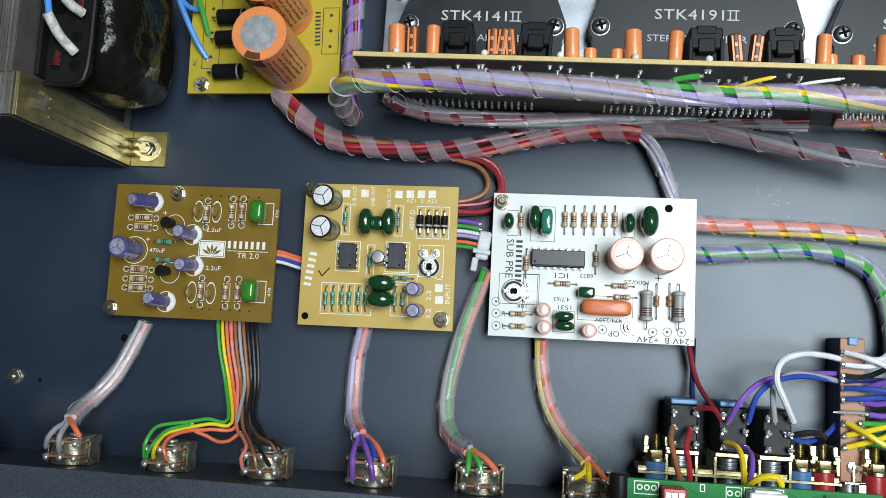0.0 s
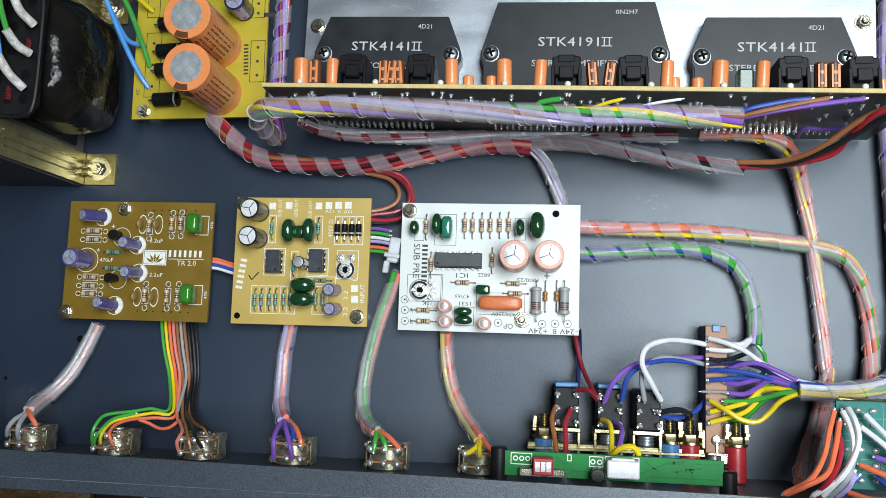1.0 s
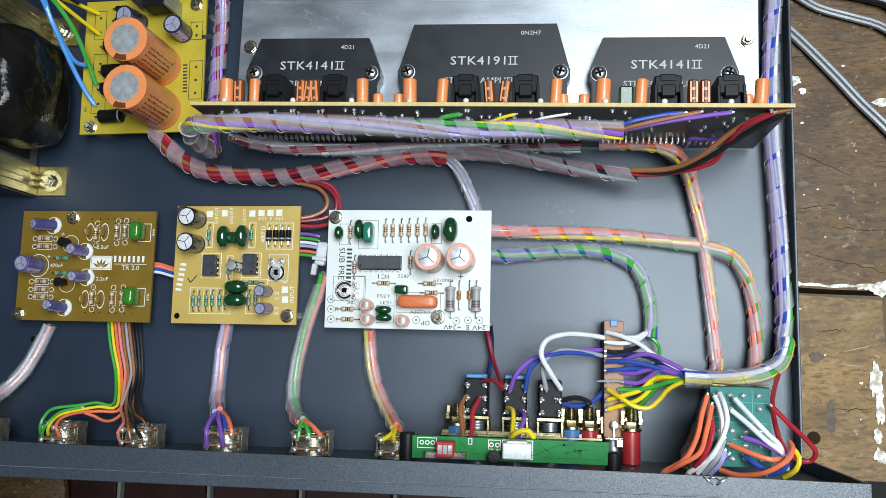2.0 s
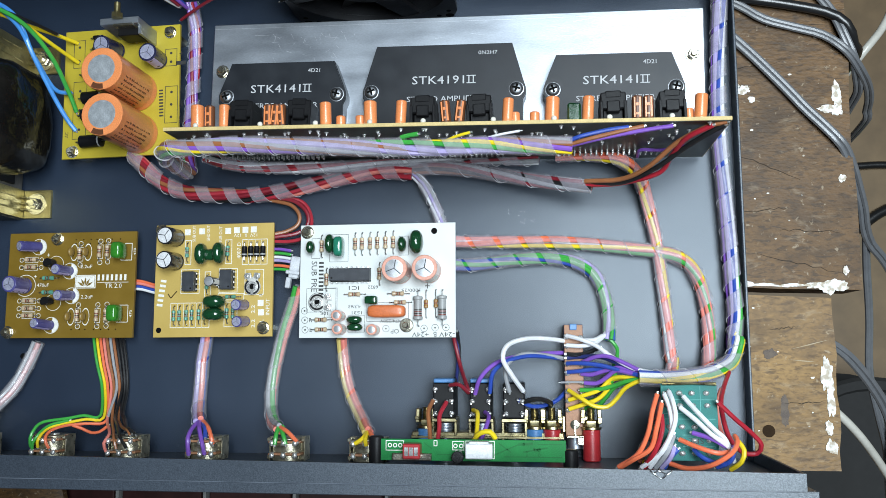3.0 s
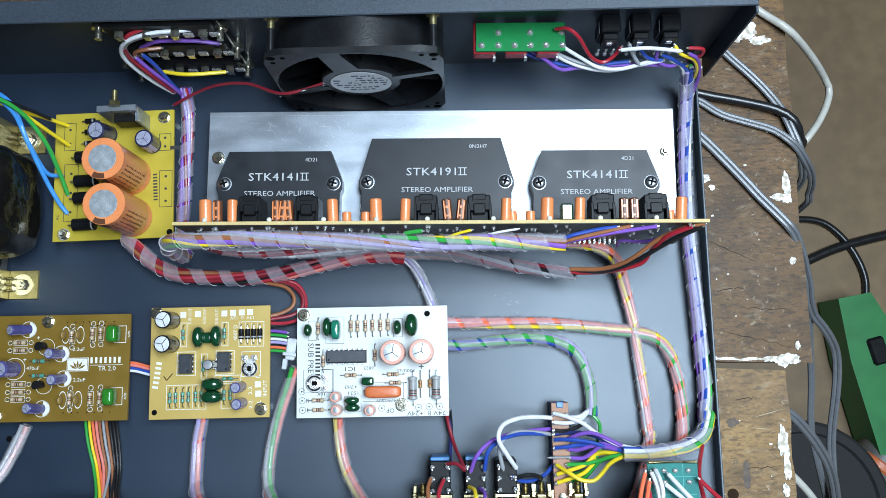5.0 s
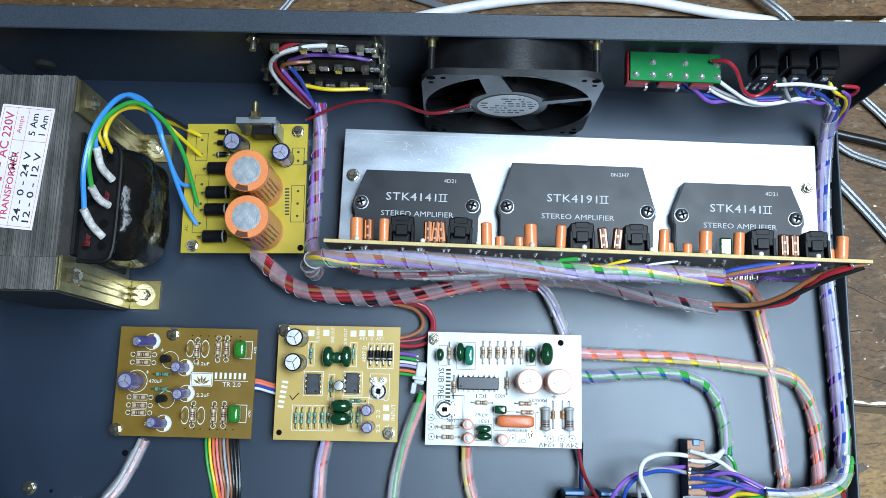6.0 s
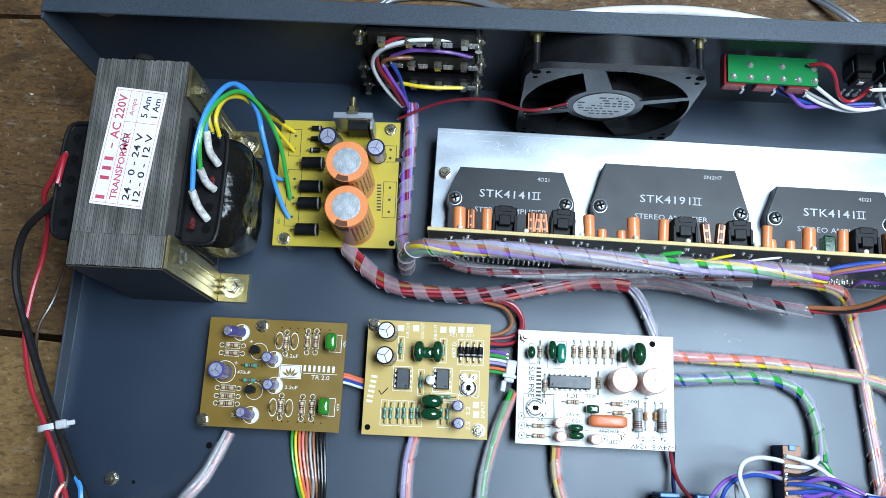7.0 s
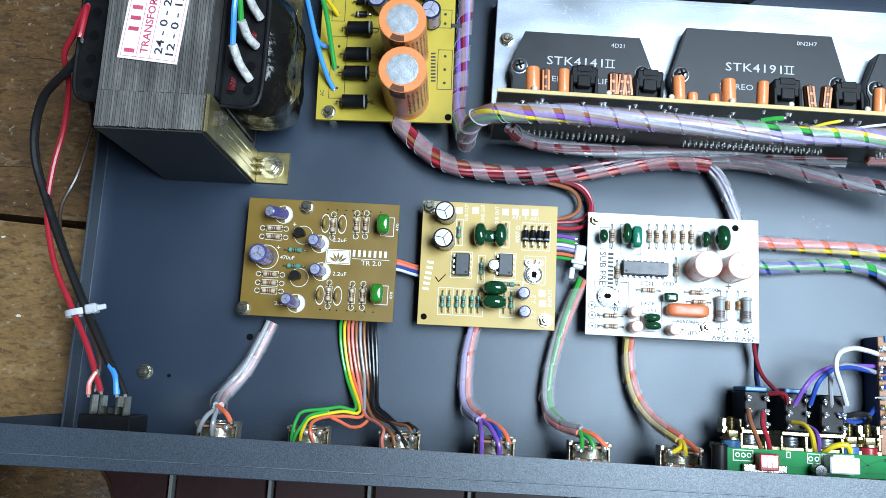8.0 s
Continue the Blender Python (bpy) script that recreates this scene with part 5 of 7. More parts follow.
part("front_frame", fan_plate(0), FAN_BLACK, fan)
part("rear_frame", fan_plate(21.8), FAN_BLACK, fan)
s = Shape()
n = 48
vs = []
for rr, y in ((39.0, 3.2), (39.0, 21.8), (39.8, 21.8), (39.8, 3.2)):
    for i in range(n):
        a = 2 * math.pi * i / n
        vs.append((rr * math.cos(a), y, 40 + rr * math.sin(a)))
s.add(vs, [(q * n + i, q * n + (i + 1) % n, ((q + 1) % 4) * n + (i + 1) % n, ((q + 1) % 4) * n + i) for q in range(4) for i in range(n)])
for sx in (-1, 1):
    for sz in (-1, 1):
        part("corner_post", Shape().rod((sx * 35.8, 3.2, 40 + sz * 35.8), (sx * 35.8, 21.8, 40 + sz * 35.8), 1.6, 10), FAN_BLACK, fan)
part("shroud", s, FAN_BLACK, fan)
part("motor_hub", Shape().lathe([(18.5, 0), (19, 0.6), (19, 3.0), (16, 3.0), (16, 20)], 32, None, Matrix.Translation((0, 1.0, 40)) @ BACK), FAN_BLACK, fan)
for a, w in ((19, 2.2), (106, 6.0), (200, 2.2), (296, 6.0)):
    t = Matrix.Translation((0, 0, 40)) @ Matrix.Rotation(radians(-a), 4, "Y")
    part("strut", Shape().slab([(17, -w), (39, -w * 0.8), (39, w * 0.8), (17, w)], -2.6, -0.6, 0, t @ Matrix.Rotation(radians(90), 4, "X")), FAN_BLACK, fan)
for k in range(7):
    t = Matrix.Translation((0, 12, 40)) @ Matrix.Rotation(radians(k * 360 / 7), 4, "Y")
    vs, fs = [], []
    for i in range(6):
        rr = 16 + i * 4.2
        for j in range(5):
            u = -1 + j * 0.5
            vs.append(t @ Vector((rr, u * 6.5, u * (6 + i * 1.4) + 0.1 * i * i)))
            vs.append(t @ Vector((rr, u * 6.5 + 0.8, u * (6 + i * 1.4) + 0.1 * i * i + 0.8)))
    for i in range(5):
        for j in range(4):
            a, b = (i * 5 + j) * 2, ((i + 1) * 5 + j) * 2
            fs += [(a, b, b + 2, a + 2), (a + 1, a + 3, b + 3, b + 1)]
    part("blade", Shape().add(vs, fs), FAN_BLACK, fan)
hub = part("hub_label", Shape().lathe([(14.6, 0), (14.6, 0.15)], 32, None, Matrix.Translation((0, 0.8, 40)) @ Matrix.Rotation(radians(90), 4, "X")), STICKER, fan, "silver round sticker")
s = Shape()
q = jitter(17)
for k, w in enumerate((7, 11, 13, 13, 12, 9, 6)):
    x = -w
    while x < w:
        l = q.uniform(1.2, 3.4)
        if q.random() < 0.8:
            s.box(x, min(w, x + l), 0.58, 0.62, 40 + 9.0 - k * 3.0, 40 + 9.9 - k * 3.0 + q.uniform(0, 0.6))
        x += l + 0.9
part("sticker_print", s, IC_GREY, hub)
for sx in (-1, 1):
    for sz in (-1, 1):
        s = Shape()
        for dx, dz, rr in ((35.8, 35.8, 2.1), (35.8, 30.5, 1.2), (30.5, 35.8, 1.2)):
            s.lathe([(rr, 0), (rr, 0.05)], 14, None, Matrix.Translation((sx * dx, -0.04, 40 + sz * dz)) @ Matrix.Rotation(radians(90), 4, "X"))
        part("mounting_hole", s, HOLE, fan)
for sx in (-1, 1):
    part("bolt", Shape().rod((sx * 35.8, 14, 75.8), (sx * 35.8, 26, 75.8), 1.7, 10).lathe([(3.2, 0), (3.2, 2.4)], 6, None, Matrix.Translation((sx * 35.8, 18.6, 75.8)) @ BACK), BRASS, fan)

# ---- wiring ----
def lead(kind, colour, r, pts):
    """One insulated wire with tinned ends, laid through the points."""
    s = Shape().tube(pts, r, 8, 0, 1.6)
    for a, b in ((pts[0], pts[1]), (pts[-1], pts[-2])):
        d = (Vector(a) - Vector(b)).normalized()
        s.rod(Vector(a) - d * 0.2, Vector(a) + d * 1.1, r * 0.55, 6, 1)
    name = kind.replace(" ", "_")
    return tagged(new(name, s.mesh(name, [W[colour], SOLDER])), "thin %s plastic-insulated %s" % (colour, kind), "wire", kind + "s")


def bundle(label, colours, R, cover, pitch, pts, twist=0):
    """Several wires twisted together inside a helical plastic wrap; cover is the share of the pitch that the wrap hides."""
    cols = colours.split()
    k = len(cols)
    few = k < 6
    th = thing("wire_bundle", (0, 0, 0), label, "wire bundle")
    p, na, nb = sweep(pts, 1.6)
    run = [0.0]
    for i in range(1, len(p)):
        run.append(run[-1] + (p[i] - p[i - 1]).length)
    ring = math.sin(math.pi / k)
    r = R * ring / (1 + ring) if few else R * 0.31
    side = (p[1] - p[0]).cross(Vector((0, 0, 1)))
    turn0 = math.atan2(side.dot(nb[0]), side.dot(na[0])) - math.pi / 4 if few or abs(twist) > 90 else 0.0
    rnd = jitter(int(run[-1] * 10))
    ph = [(rnd.uniform(0, 6.28), rnd.uniform(0, 6.28), rnd.uniform(18, 34)) for c in cols]
    twist = twist or rnd.choice((-1, 1)) * rnd.uniform(24, 34)
    for j, c in enumerate(cols):
        n = k if few else k - 1
        path = []
        for i in list(range(0, len(p), 2)) + ([len(p) - 1] if len(p) % 2 == 0 else []):
            a = turn0 + 2 * math.pi * j / n + run[i] / twist + (0.1 if few else 0.4) * math.sin(run[i] / ph[j][2] + ph[j][0])
            off = 0.3 * R if j == k - 1 and not few else (R - r - 0.1) * (0.93 + 0.07 * math.sin(run[i] / ph[j][2] * 1.6 + ph[j][1]))
            path.append(p[i] + off * (math.cos(a) * na[i] + math.sin(a) * nb[i]))
        part("wire", Shape().tube(path, r * rnd.uniform(0.92, 1.1), 8, 0, 3.0), W[c], th)
    turns = 16
    vs, fs = [], []
    total = run[-1]
    steps = int(total / pitch * turns)
    half = cover * pitch / 2

    def at(s):
        s = min(max(s, 0.0), total - 1e-4)
        i = int(np.searchsorted(run, s, "right")) - 1
        i = min(i, len(p) - 2)
        u = (s - run[i]) / max(run[i + 1] - run[i], 1e-6)
        return p[i].lerp(p[i + 1], u), na[i].lerp(na[i + 1], u), nb[i].lerp(nb[i + 1], u)

    first = int(0.35 * half / pitch * turns) + 1
    steps = steps - 2 * first
    for i in range(steps + 1):
        s = (i + first) * pitch / turns
        a = 2 * math.pi * i / turns
        wob = 0.10 * pitch * math.sin(s / (pitch * 1.9) + ph[0][0]) + 0.05 * pitch * math.sin(s / (pitch * 0.61) + ph[1][0])
        wide = half * (1 + 0.20 * math.sin(s / (pitch * 1.3) + ph[2][0]))
        lift = 0.12 * math.sin(s / (pitch * 0.83) + ph[3][0])
        for e, rad in ((-wide, R + 0.05), (wide, R + 0.2 + lift), (wide, R + 0.6 + lift), (-wide, R + 0.4)):
            c, x, y = at(s + e + wob)
            vs.append(c + rad * (math.cos(a) * x + math.sin(a) * y))
    s2 = Shape().add(vs, [])
    for i in range(steps):
        for j in range(4):
            s2.f.append((i * 4 + j, i * 4 + (j + 1) % 4, (i + 1) * 4 + (j + 1) % 4, (i + 1) * 4 + j))
            s2.m.append(j % 2)
    part("spiral_wrap", s2, [WRAP_THIN, WRAP_THIN] if cover > 0.94 else [WRAP, WRAP_EDGE], th, "milky clear plastic spiral")
    return th


bundle("grey and pink wires in clear spiral wrap", "grey white grey blush", 3.2, 0.97, 14, [(-66.3, -1.9, 4), (-68.3, -7.1, 4), (-71.6, -15.5, 5), (-75.6, -24.8, 7), (-81.7, -33.5, 11), (-82.1, -37.7, 20), (-80.2, -40.3, 29)], 160)
bundle("purple, blue and salmon wires in clear spiral wrap", "lilac purple blue salmon", 3.2, 0.95, 12, [(26.3, 4.6, 8), (25.1, -1.7, 6), (23.2, -11.5, 5), (22.8, -22.1, 5), (23.1, -30.7, 7), (25.4, -36.6, 13), (30.4, -39.9, 23)], 260)
bundle("green and salmon wires in clear spiral wrap", "green grey salmon salmon", 3.0, 0.95, 12, [(73.1, 24.6, 10), (69.6, 15.4, 7), (65.2, 3.2, 6), (61.4, -11.3, 5), (59.2, -24.5, 5), (60, -34.9, 8), (64.7, -40.3, 18), (71.3, -42.2, 29)], -34)
bundle("yellow and salmon wires in clear spiral wrap", "straw straw salmon salmon", 3.0, 0.95, 12, [(94.7, -0.9, 8), (95, -9.5, 5), (96.7, -20.2, 5), (100.2, -29.4, 7), (105.9, -37.3, 14), (112.6, -43.4, 28)], 300)
bundle("thick bundle of red and brown supply wires in spiral wrap", "red crimson brown red crimson black red salmon crimson", 3.9, 0.58, 14, [(-15.9, 93.9, 12), (-9.3, 87.9, 12), (-0.8, 80, 12), (11.1, 73.8, 11), (26.4, 72, 9), (44.3, 71.3, 8), (59.8, 72.4, 8), (75, 75.1, 8), (90.1, 78.2, 8), (107.6, 81.1, 9), (121.2, 81.1, 10), (129.8, 79.9, 10)])
bundle("speaker wires in clear spiral wrap", "crimson black brown grey white crimson black grey brown", 3.2, 0.9, 16, [(126.1, 81.6, 9), (140.7, 82.4, 10), (156.3, 80.5, 12), (172.5, 76.8, 15), (188.3, 73.3, 18), (203.6, 70.3, 21), (215.8, 68.3, 24)])
bundle("pink and white wires in clear spiral wrap", "white lilac grey salmon white grey lilac white salmon", 2.8, 0.93, 12, [(129.3, 81.1, 9), (135.3, 74.6, 8), (139.3, 66.6, 7), (142.4, 58.9, 6), (145.4, 50.4, 5)])
bundle("long bundle of purple, yellow and green wires in spiral wrap", "purple yellow green lilac brown lilac grey brown lilac", 3.8, 0.84, 12, [(17.9, 81.9, 16), (18, 82.3, 34), (20.3, 82.7, 50), (27.5, 83, 60), (38.9, 82.4, 63), (54.2, 83, 63), (71.3, 82.5, 63), (89.9, 81.6, 63), (110.1, 80.6, 63), (131.7, 79.5, 63), (152.9, 78.9, 63), (169.6, 79.3, 63), (187.6, 78.6, 63), (205.8, 77.8, 63)], 25)
bundle("purple and red wires in spiral wrap beside the heat sink", "purple crimson green purple red lilac purple crimson purple", 3.4, 0.76, 12, [(14.4, 172.9, 14), (14.5, 160.8, 8), (14.1, 145.2, 7), (13.7, 129.5, 7), (13.4, 114, 7), (13, 101.6, 8), (14.9, 91.2, 12), (17.8, 82.9, 16)])
bundle("white, blue and purple wires in spiral wrap along the lip", "lilac purple white blue yellow green white blue lilac", 3.6, 0.78, 14, [(275.4, 170.9, 30), (279, 165.7, 14), (278.9, 149.1, 8), (278.1, 128.1, 6), (277.4, 106.9, 6), (277.6, 86.1, 6), (278.5, 65.5, 6), (279.5, 45.2, 6), (280.3, 25.2, 6), (280.8, 8.4, 7), (278.6, -5.4, 9), (280.9, -1.1, 10), (276.8, -11.5, 14), (268, -16.4, 19), (256, -18.7, 23), (244.3, -19.2, 26), (233.8, -18.7, 27)], 240)
bundle("salmon, white and green wires in spiral wrap", "salmon salmon orange salmon yellow salmon green salmon white", 3.2, 0.82, 13, [(145.4, 46.6, 6), (160, 46, 5), (177.4, 45.6, 5), (194.9, 45.2, 5), (215.1, 43.7, 5), (235.3, 41.3, 5), (253.1, 38.4, 5), (262.3, 32.2, 5), (267, 20.8, 5), (268.8, 8.1, 5), (268.7, -5.7, 6), (266.8, -19.3, 8)])
bundle("green, white and purple wires in spiral wrap", "green green blue green lilac green green blue grey", 3.1, 0.8, 12, [(145.4, 35.1, 6), (160, 34.7, 5), (177.3, 36.6, 5), (194.7, 37.4, 5), (207.7, 35.3, 5), (217.1, 29.4, 5), (221.7, 18.9, 5), (223.4, 7.6, 6), (223, -2, 8)])
bundle("salmon and yellow wires in spiral wrap", "salmon salmon orange salmon yellow salmon salmon grey salmon", 3.1, 0.84, 13, [(199.7, 85.7, 14), (216.8, 85.2, 15), (230.5, 81.8, 17), (238.8, 74.7, 12), (242.9, 62.1, 7), (246.4, 44.9, 5), (248.6, 24.9, 4), (250.4, 5.1, 4), (251.5, -11.7, 4), (252.3, -11.1, 4), (249.9, -24.3, 5), (245.2, -37.2, 8), (239, -48, 16), (234.6, -54.4, 26)])
bundle("red and white wires in spiral wrap under the upright board", "red white grey black crimson grey white crimson grey", 2.9, 0.85, 14, [(36.7, 83.6, 40), (41.2, 83.4, 28), (53.2, 83, 20), (70.4, 82.9, 16), (92.2, 83.6, 12), (118.4, 84.7, 10), (144.3, 85, 9), (158.8, 86.5, 8), (175.5, 85.7, 9), (191.7, 84.7, 11)])
lead("wire", "grey", 1.0, [(-80.9, -41.1, 30), (-82.7, -43.3, 34), (-84.3, -46.5, 35.5), (-85.9, -49.9, 33.5)])
lead("wire", "grey", 1.0, [(-80, -40.6, 30), (-79.7, -44.6, 35), (-80, -48.1, 35.5), (-80.4, -51.2, 33.5)])
lead("wire", "orange", 1.0, [(-80.1, -39.8, 30), (-75.3, -42.2, 34), (-73.2, -45.6, 33.5)])
lead("wire", "purple", 1.0, [(29.8, -39.9, 23), (29.6, -42.8, 30), (30.1, -47.1, 35), (30.2, -54.1, 33.5)])
lead("wire", "purple", 1.0, [(30.6, -39.8, 24), (33.9, -42.8, 31), (37.1, -48.6, 35), (37.7, -53.6, 33.5)])
lead("wire", "blue", 1.0, [(32.3, -40.3, 24), (36.1, -42.4, 30), (37.9, -46.2, 33.5)])
lead("wire", "orange", 1.0, [(32.7, -39.6, 24), (37.8, -42.3, 30), (40.7, -46, 33.5), (41.2, -49, 33)])
lead("wire", "green", 1.0, [(70.7, -41.9, 29), (71.1, -45.2, 33), (70.8, -48.9, 33.5)])
lead("wire", "green", 1.0, [(71.9, -42.2, 29), (74.7, -45, 33), (75.9, -48.7, 33.5)])
lead("wire", "orange", 1.0, [(71.9, -41.6, 29), (76.6, -43.3, 33), (81.2, -47.6, 33.5)])
lead("wire", "yellow", 1.0, [(112.4, -43.5, 29), (111.1, -46, 33), (107.8, -48.1, 33.5)])
lead("wire", "yellow", 1.0, [(112.8, -43.4, 29), (112.7, -45.8, 34), (113, -48.9, 33.5)])
lead("wire", "orange", 1.0, [(113.5, -43, 29), (116, -45, 33), (118.9, -48.5, 33.5)])
lead("ribbon wire", "green", 0.72, [(-33.7, 2.4, 8), (-34.8, -2.6, 5), (-33.9, -12.7, 3), (-30.5, -25.3, 3), (-24.1, -38.1, 15), (-30.2, -37.7, 19), (-35.6, -38.7, 23), (-44.3, -40.1, 30), (-46, -43.1, 34), (-46.9, -47, 35.5), (-47.7, -51.1, 33.5)])
lead("ribbon wire", "yellow", 0.72, [(-31.9, 2.4, 8), (-33, -2.6, 5), (-32.1, -12.7, 3), (-28.9, -25.2, 3), (-22.4, -39.1, 15), (-29.1, -39.5, 19), (-35.4, -40.8, 23), (-41.4, -42.7, 29), (-42.7, -45.9, 34), (-43.5, -48.9, 35), (-44, -51.3, 33.5)])
lead("ribbon wire", "orange", 0.72, [(-30.2, 2.5, 8), (-31.2, -2.5, 5), (-30.3, -12.6, 3), (-27.4, -25.2, 3), (-20.7, -40.3, 15), (-28.6, -41.5, 20), (-36, -42.1, 25), (-39.9, -44.2, 31), (-40, -47.7, 34.5), (-38.5, -51.9, 33.5)])
lead("ribbon wire", "salmon", 0.72, [(-28.4, 2.5, 8), (-29.4, -2.5, 5), (-28.5, -12.6, 3), (-25.5, -25.1, 3), (-20.3, -39.8, 15), (-14.3, -43, 24), (-10.3, -45.6, 31), (-10.5, -49.1, 35), (-10.1, -52.9, 33.5)])
lead("ribbon wire", "brown", 0.72, [(-26.7, 2.6, 8), (-27.7, -2.4, 5), (-26.8, -12.5, 3), (-24.1, -25, 3), (-17.8, -39.7, 15), (-11.5, -43.9, 25), (-6.7, -47.1, 33), (-5.1, -51.8, 33.5)])
lead("ribbon wire", "grey", 0.72, [(-24.9, 2.6, 8), (-25.9, -2.3, 5), (-25, -12.4, 3), (-22.6, -25, 3), (-20.5, -38.5, 14)])
lead("ribbon wire", "brown", 0.72, [(-23.2, 2.7, 8), (-24.2, -2.3, 5), (-23.2, -12.4, 3), (-21.1, -24.9, 3), (-17.4, -38.4, 10), (-11.7, -42.2, 18), (-5.4, -43.2, 26), (-0.4, -43.6, 32), (1.1, -45.4, 33)])
lead("ribbon wire", "black", 0.72, [(-21.4, 2.7, 8), (-22.4, -2.2, 5), (-21.5, -12.3, 3), (-19.7, -24.9, 3), (-16.5, -37.9, 14), (-9.5, -42.1, 25), (-3.8, -46.4, 33), (-0.1, -51.4, 33.5)])
lead("ribbon wire", "black", 0.72, [(-19.7, 2.8, 8), (-20.6, -2.2, 5), (-19.7, -12.3, 3), (-18.2, -24.8, 3), (-16.7, -35.9, 8), (-11.9, -40.1, 15), (-5.6, -43, 24), (-0, -42.6, 32), (2.3, -44.5, 33.5)])
lead("ribbon wire", "black", 0.72, [(-17.9, 2.8, 8), (-18.9, -2.1, 5), (-18, -12.2, 3), (-16.8, -24.8, 3), (-15.2, -36.1, 9), (-10.3, -40, 16), (-4.4, -43.5, 25), (0.9, -43.2, 32), (4, -45.2, 33.5)])
lead("ribbon wire", "green", 0.72, [(-35.5, -39.8, 23), (-41.5, -41.7, 29), (-43.6, -45.3, 34), (-45.6, -49, 35), (-46.9, -52.1, 33.5)])
lead("ribbon wire", "orange", 0.72, [(-33.5, -42.2, 23), (-29.7, -43.8, 21), (-25.5, -45.8, 20), (-21.1, -45.3, 20), (-18.1, -42.6, 18)])
lead("supply wire", "crimson", 1.0, [(49.8, 70.6, 9), (61.2, 69.6, 8), (70, 67.6, 7), (75.7, 62, 6), (75.9, 55.6, 6), (70.7, 51.6, 7), (61, 49.8, 9), (53.6, 49.1, 10)])
lead("supply wire", "brown", 1.0, [(49.6, 70.3, 8), (58.4, 68.5, 7), (67.3, 66.2, 6), (71.4, 61.4, 5), (70.6, 56.2, 5), (65.3, 52.9, 6), (58.2, 51.2, 8), (52, 50.7, 9)])
lead("supply wire", "red", 0.9, [(56, 47.7, 9), (68.3, 47.7, 7), (75.9, 51.2, 5), (77.5, 59.8, 4), (72.7, 68, 5), (59.6, 70.6, 7)])
lead("supply wire", "black", 0.9, [(56.1, 46.2, 9), (68.1, 46.9, 6), (75.3, 49.3, 4)])
lead("connector wire", "purple", 0.75, [(56.2, 43.7, 9), (63.5, 43.4, 10), (69.1, 42.5, 10)])
lead("connector wire", "green", 0.75, [(56.3, 41.7, 9), (63.6, 41.4, 10), (69.2, 40.5, 10)])
lead("connector wire", "white", 0.75, [(56.4, 39.7, 9), (63.7, 39.4, 10), (69.2, 38.5, 10)])
lead("connector wire", "lilac", 0.75, [(56.4, 37.9, 9), (63.7, 37.7, 10), (69.3, 36.8, 10)])
lead("connector wire", "orange", 0.75, [(56.6, 35.4, 9), (63.9, 35.2, 10), (69.4, 34.3, 10)])
lead("connector wire", "green", 0.75, [(56.6, 33.7, 9), (63.9, 33.4, 10), (69.5, 32.6, 10)])
lead("link wire", "orange", 0.75, [(-14.6, 28.9, 8), (-9.9, 28.6, 7), (-4.5, 27.1, 7), (-0.1, 26.1, 8)])
lead("link wire", "salmon", 0.75, [(-14.5, 27.6, 8), (-9.8, 27.3, 7), (-4.4, 25.9, 7), (0, 24.8, 8)])
lead("link wire", "blue", 0.75, [(-14.4, 26.1, 8), (-9.7, 25.7, 7), (-4.3, 24.3, 7), (0.1, 23.3, 8)])
lead("link wire", "white", 0.75, [(-14.3, 24.8, 8), (-9.6, 24.5, 7), (-4.2, 23.1, 7), (0.2, 22, 8)])
lead("speaker lead", "black", 1.2, [(213, 69.8, 24), (228.7, 68.6, 30), (241.6, 71.8, 40), (252.9, 77.9, 52), (261.8, 81.8, 62), (267.2, 83.8, 66)])
lead("speaker lead", "brown", 1.1, [(212.6, 70.3, 26), (228.3, 69.6, 32), (239, 72.5, 42), (250.3, 80.3, 54), (261.1, 84, 64), (267.9, 84.8, 67)])
lead("speaker lead", "scarlet", 1.1, [(213, 68.8, 24), (228.9, 68.4, 29), (244.3, 70.7, 38), (248.5, 76.1, 46), (253.1, 80.7, 58), (262.4, 83.8, 66)])
lead("board lead", "blue", 0.9, [(203, 78.7, 64), (208.8, 80.9, 66), (220.9, 83.4, 66), (228.9, 84.2, 66)])
lead("board lead", "brown", 0.9, [(203.2, 78.1, 63), (213, 80.1, 65), (226.9, 82.9, 66), (234.9, 84.4, 66)])
lead("board lead", "purple", 0.9, [(203.3, 77.9, 62), (219.3, 80.7, 64), (236.8, 82.9, 66), (246.7, 84.1, 66)])
lead("board lead", "green", 1.0, [(133.6, 83.7, 64), (138, 84, 66), (141.3, 84.1, 67)])
lead("board lead", "white", 0.55, [(165.7, 81, 62), (174, 82.8, 65), (184.2, 84.2, 66)])
lead("board lead", "yellow", 0.65, [(152.9, 81.6, 64), (158.2, 83, 66), (163.4, 84, 67)])
lead("board lead", "purple", 0.8, [(237.3, 82.4, 20), (237.9, 83.7, 28), (246.6, 82.8, 30), (255.9, 82.9, 36)])
lead("supply wire", "crimson", 0.95, [(149.5, 2.1, 10), (150.8, -5.2, 8), (153.4, -14.8, 10), (157.5, -23.5, 22), (158.2, -25.7, 24), (154.6, -22, 30), (150, -22.4, 26)])
lead("supply wire", "black", 0.9, [(151.5, 2.2, 9), (152.1, -7.6, 5), (151.3, -17.3, 8), (150.5, -24.1, 16)])
lead("supply wire", "navy", 0.8, [(151.3, 1.8, 8), (151.7, -9.2, 6), (151.3, -22.6, 12)])
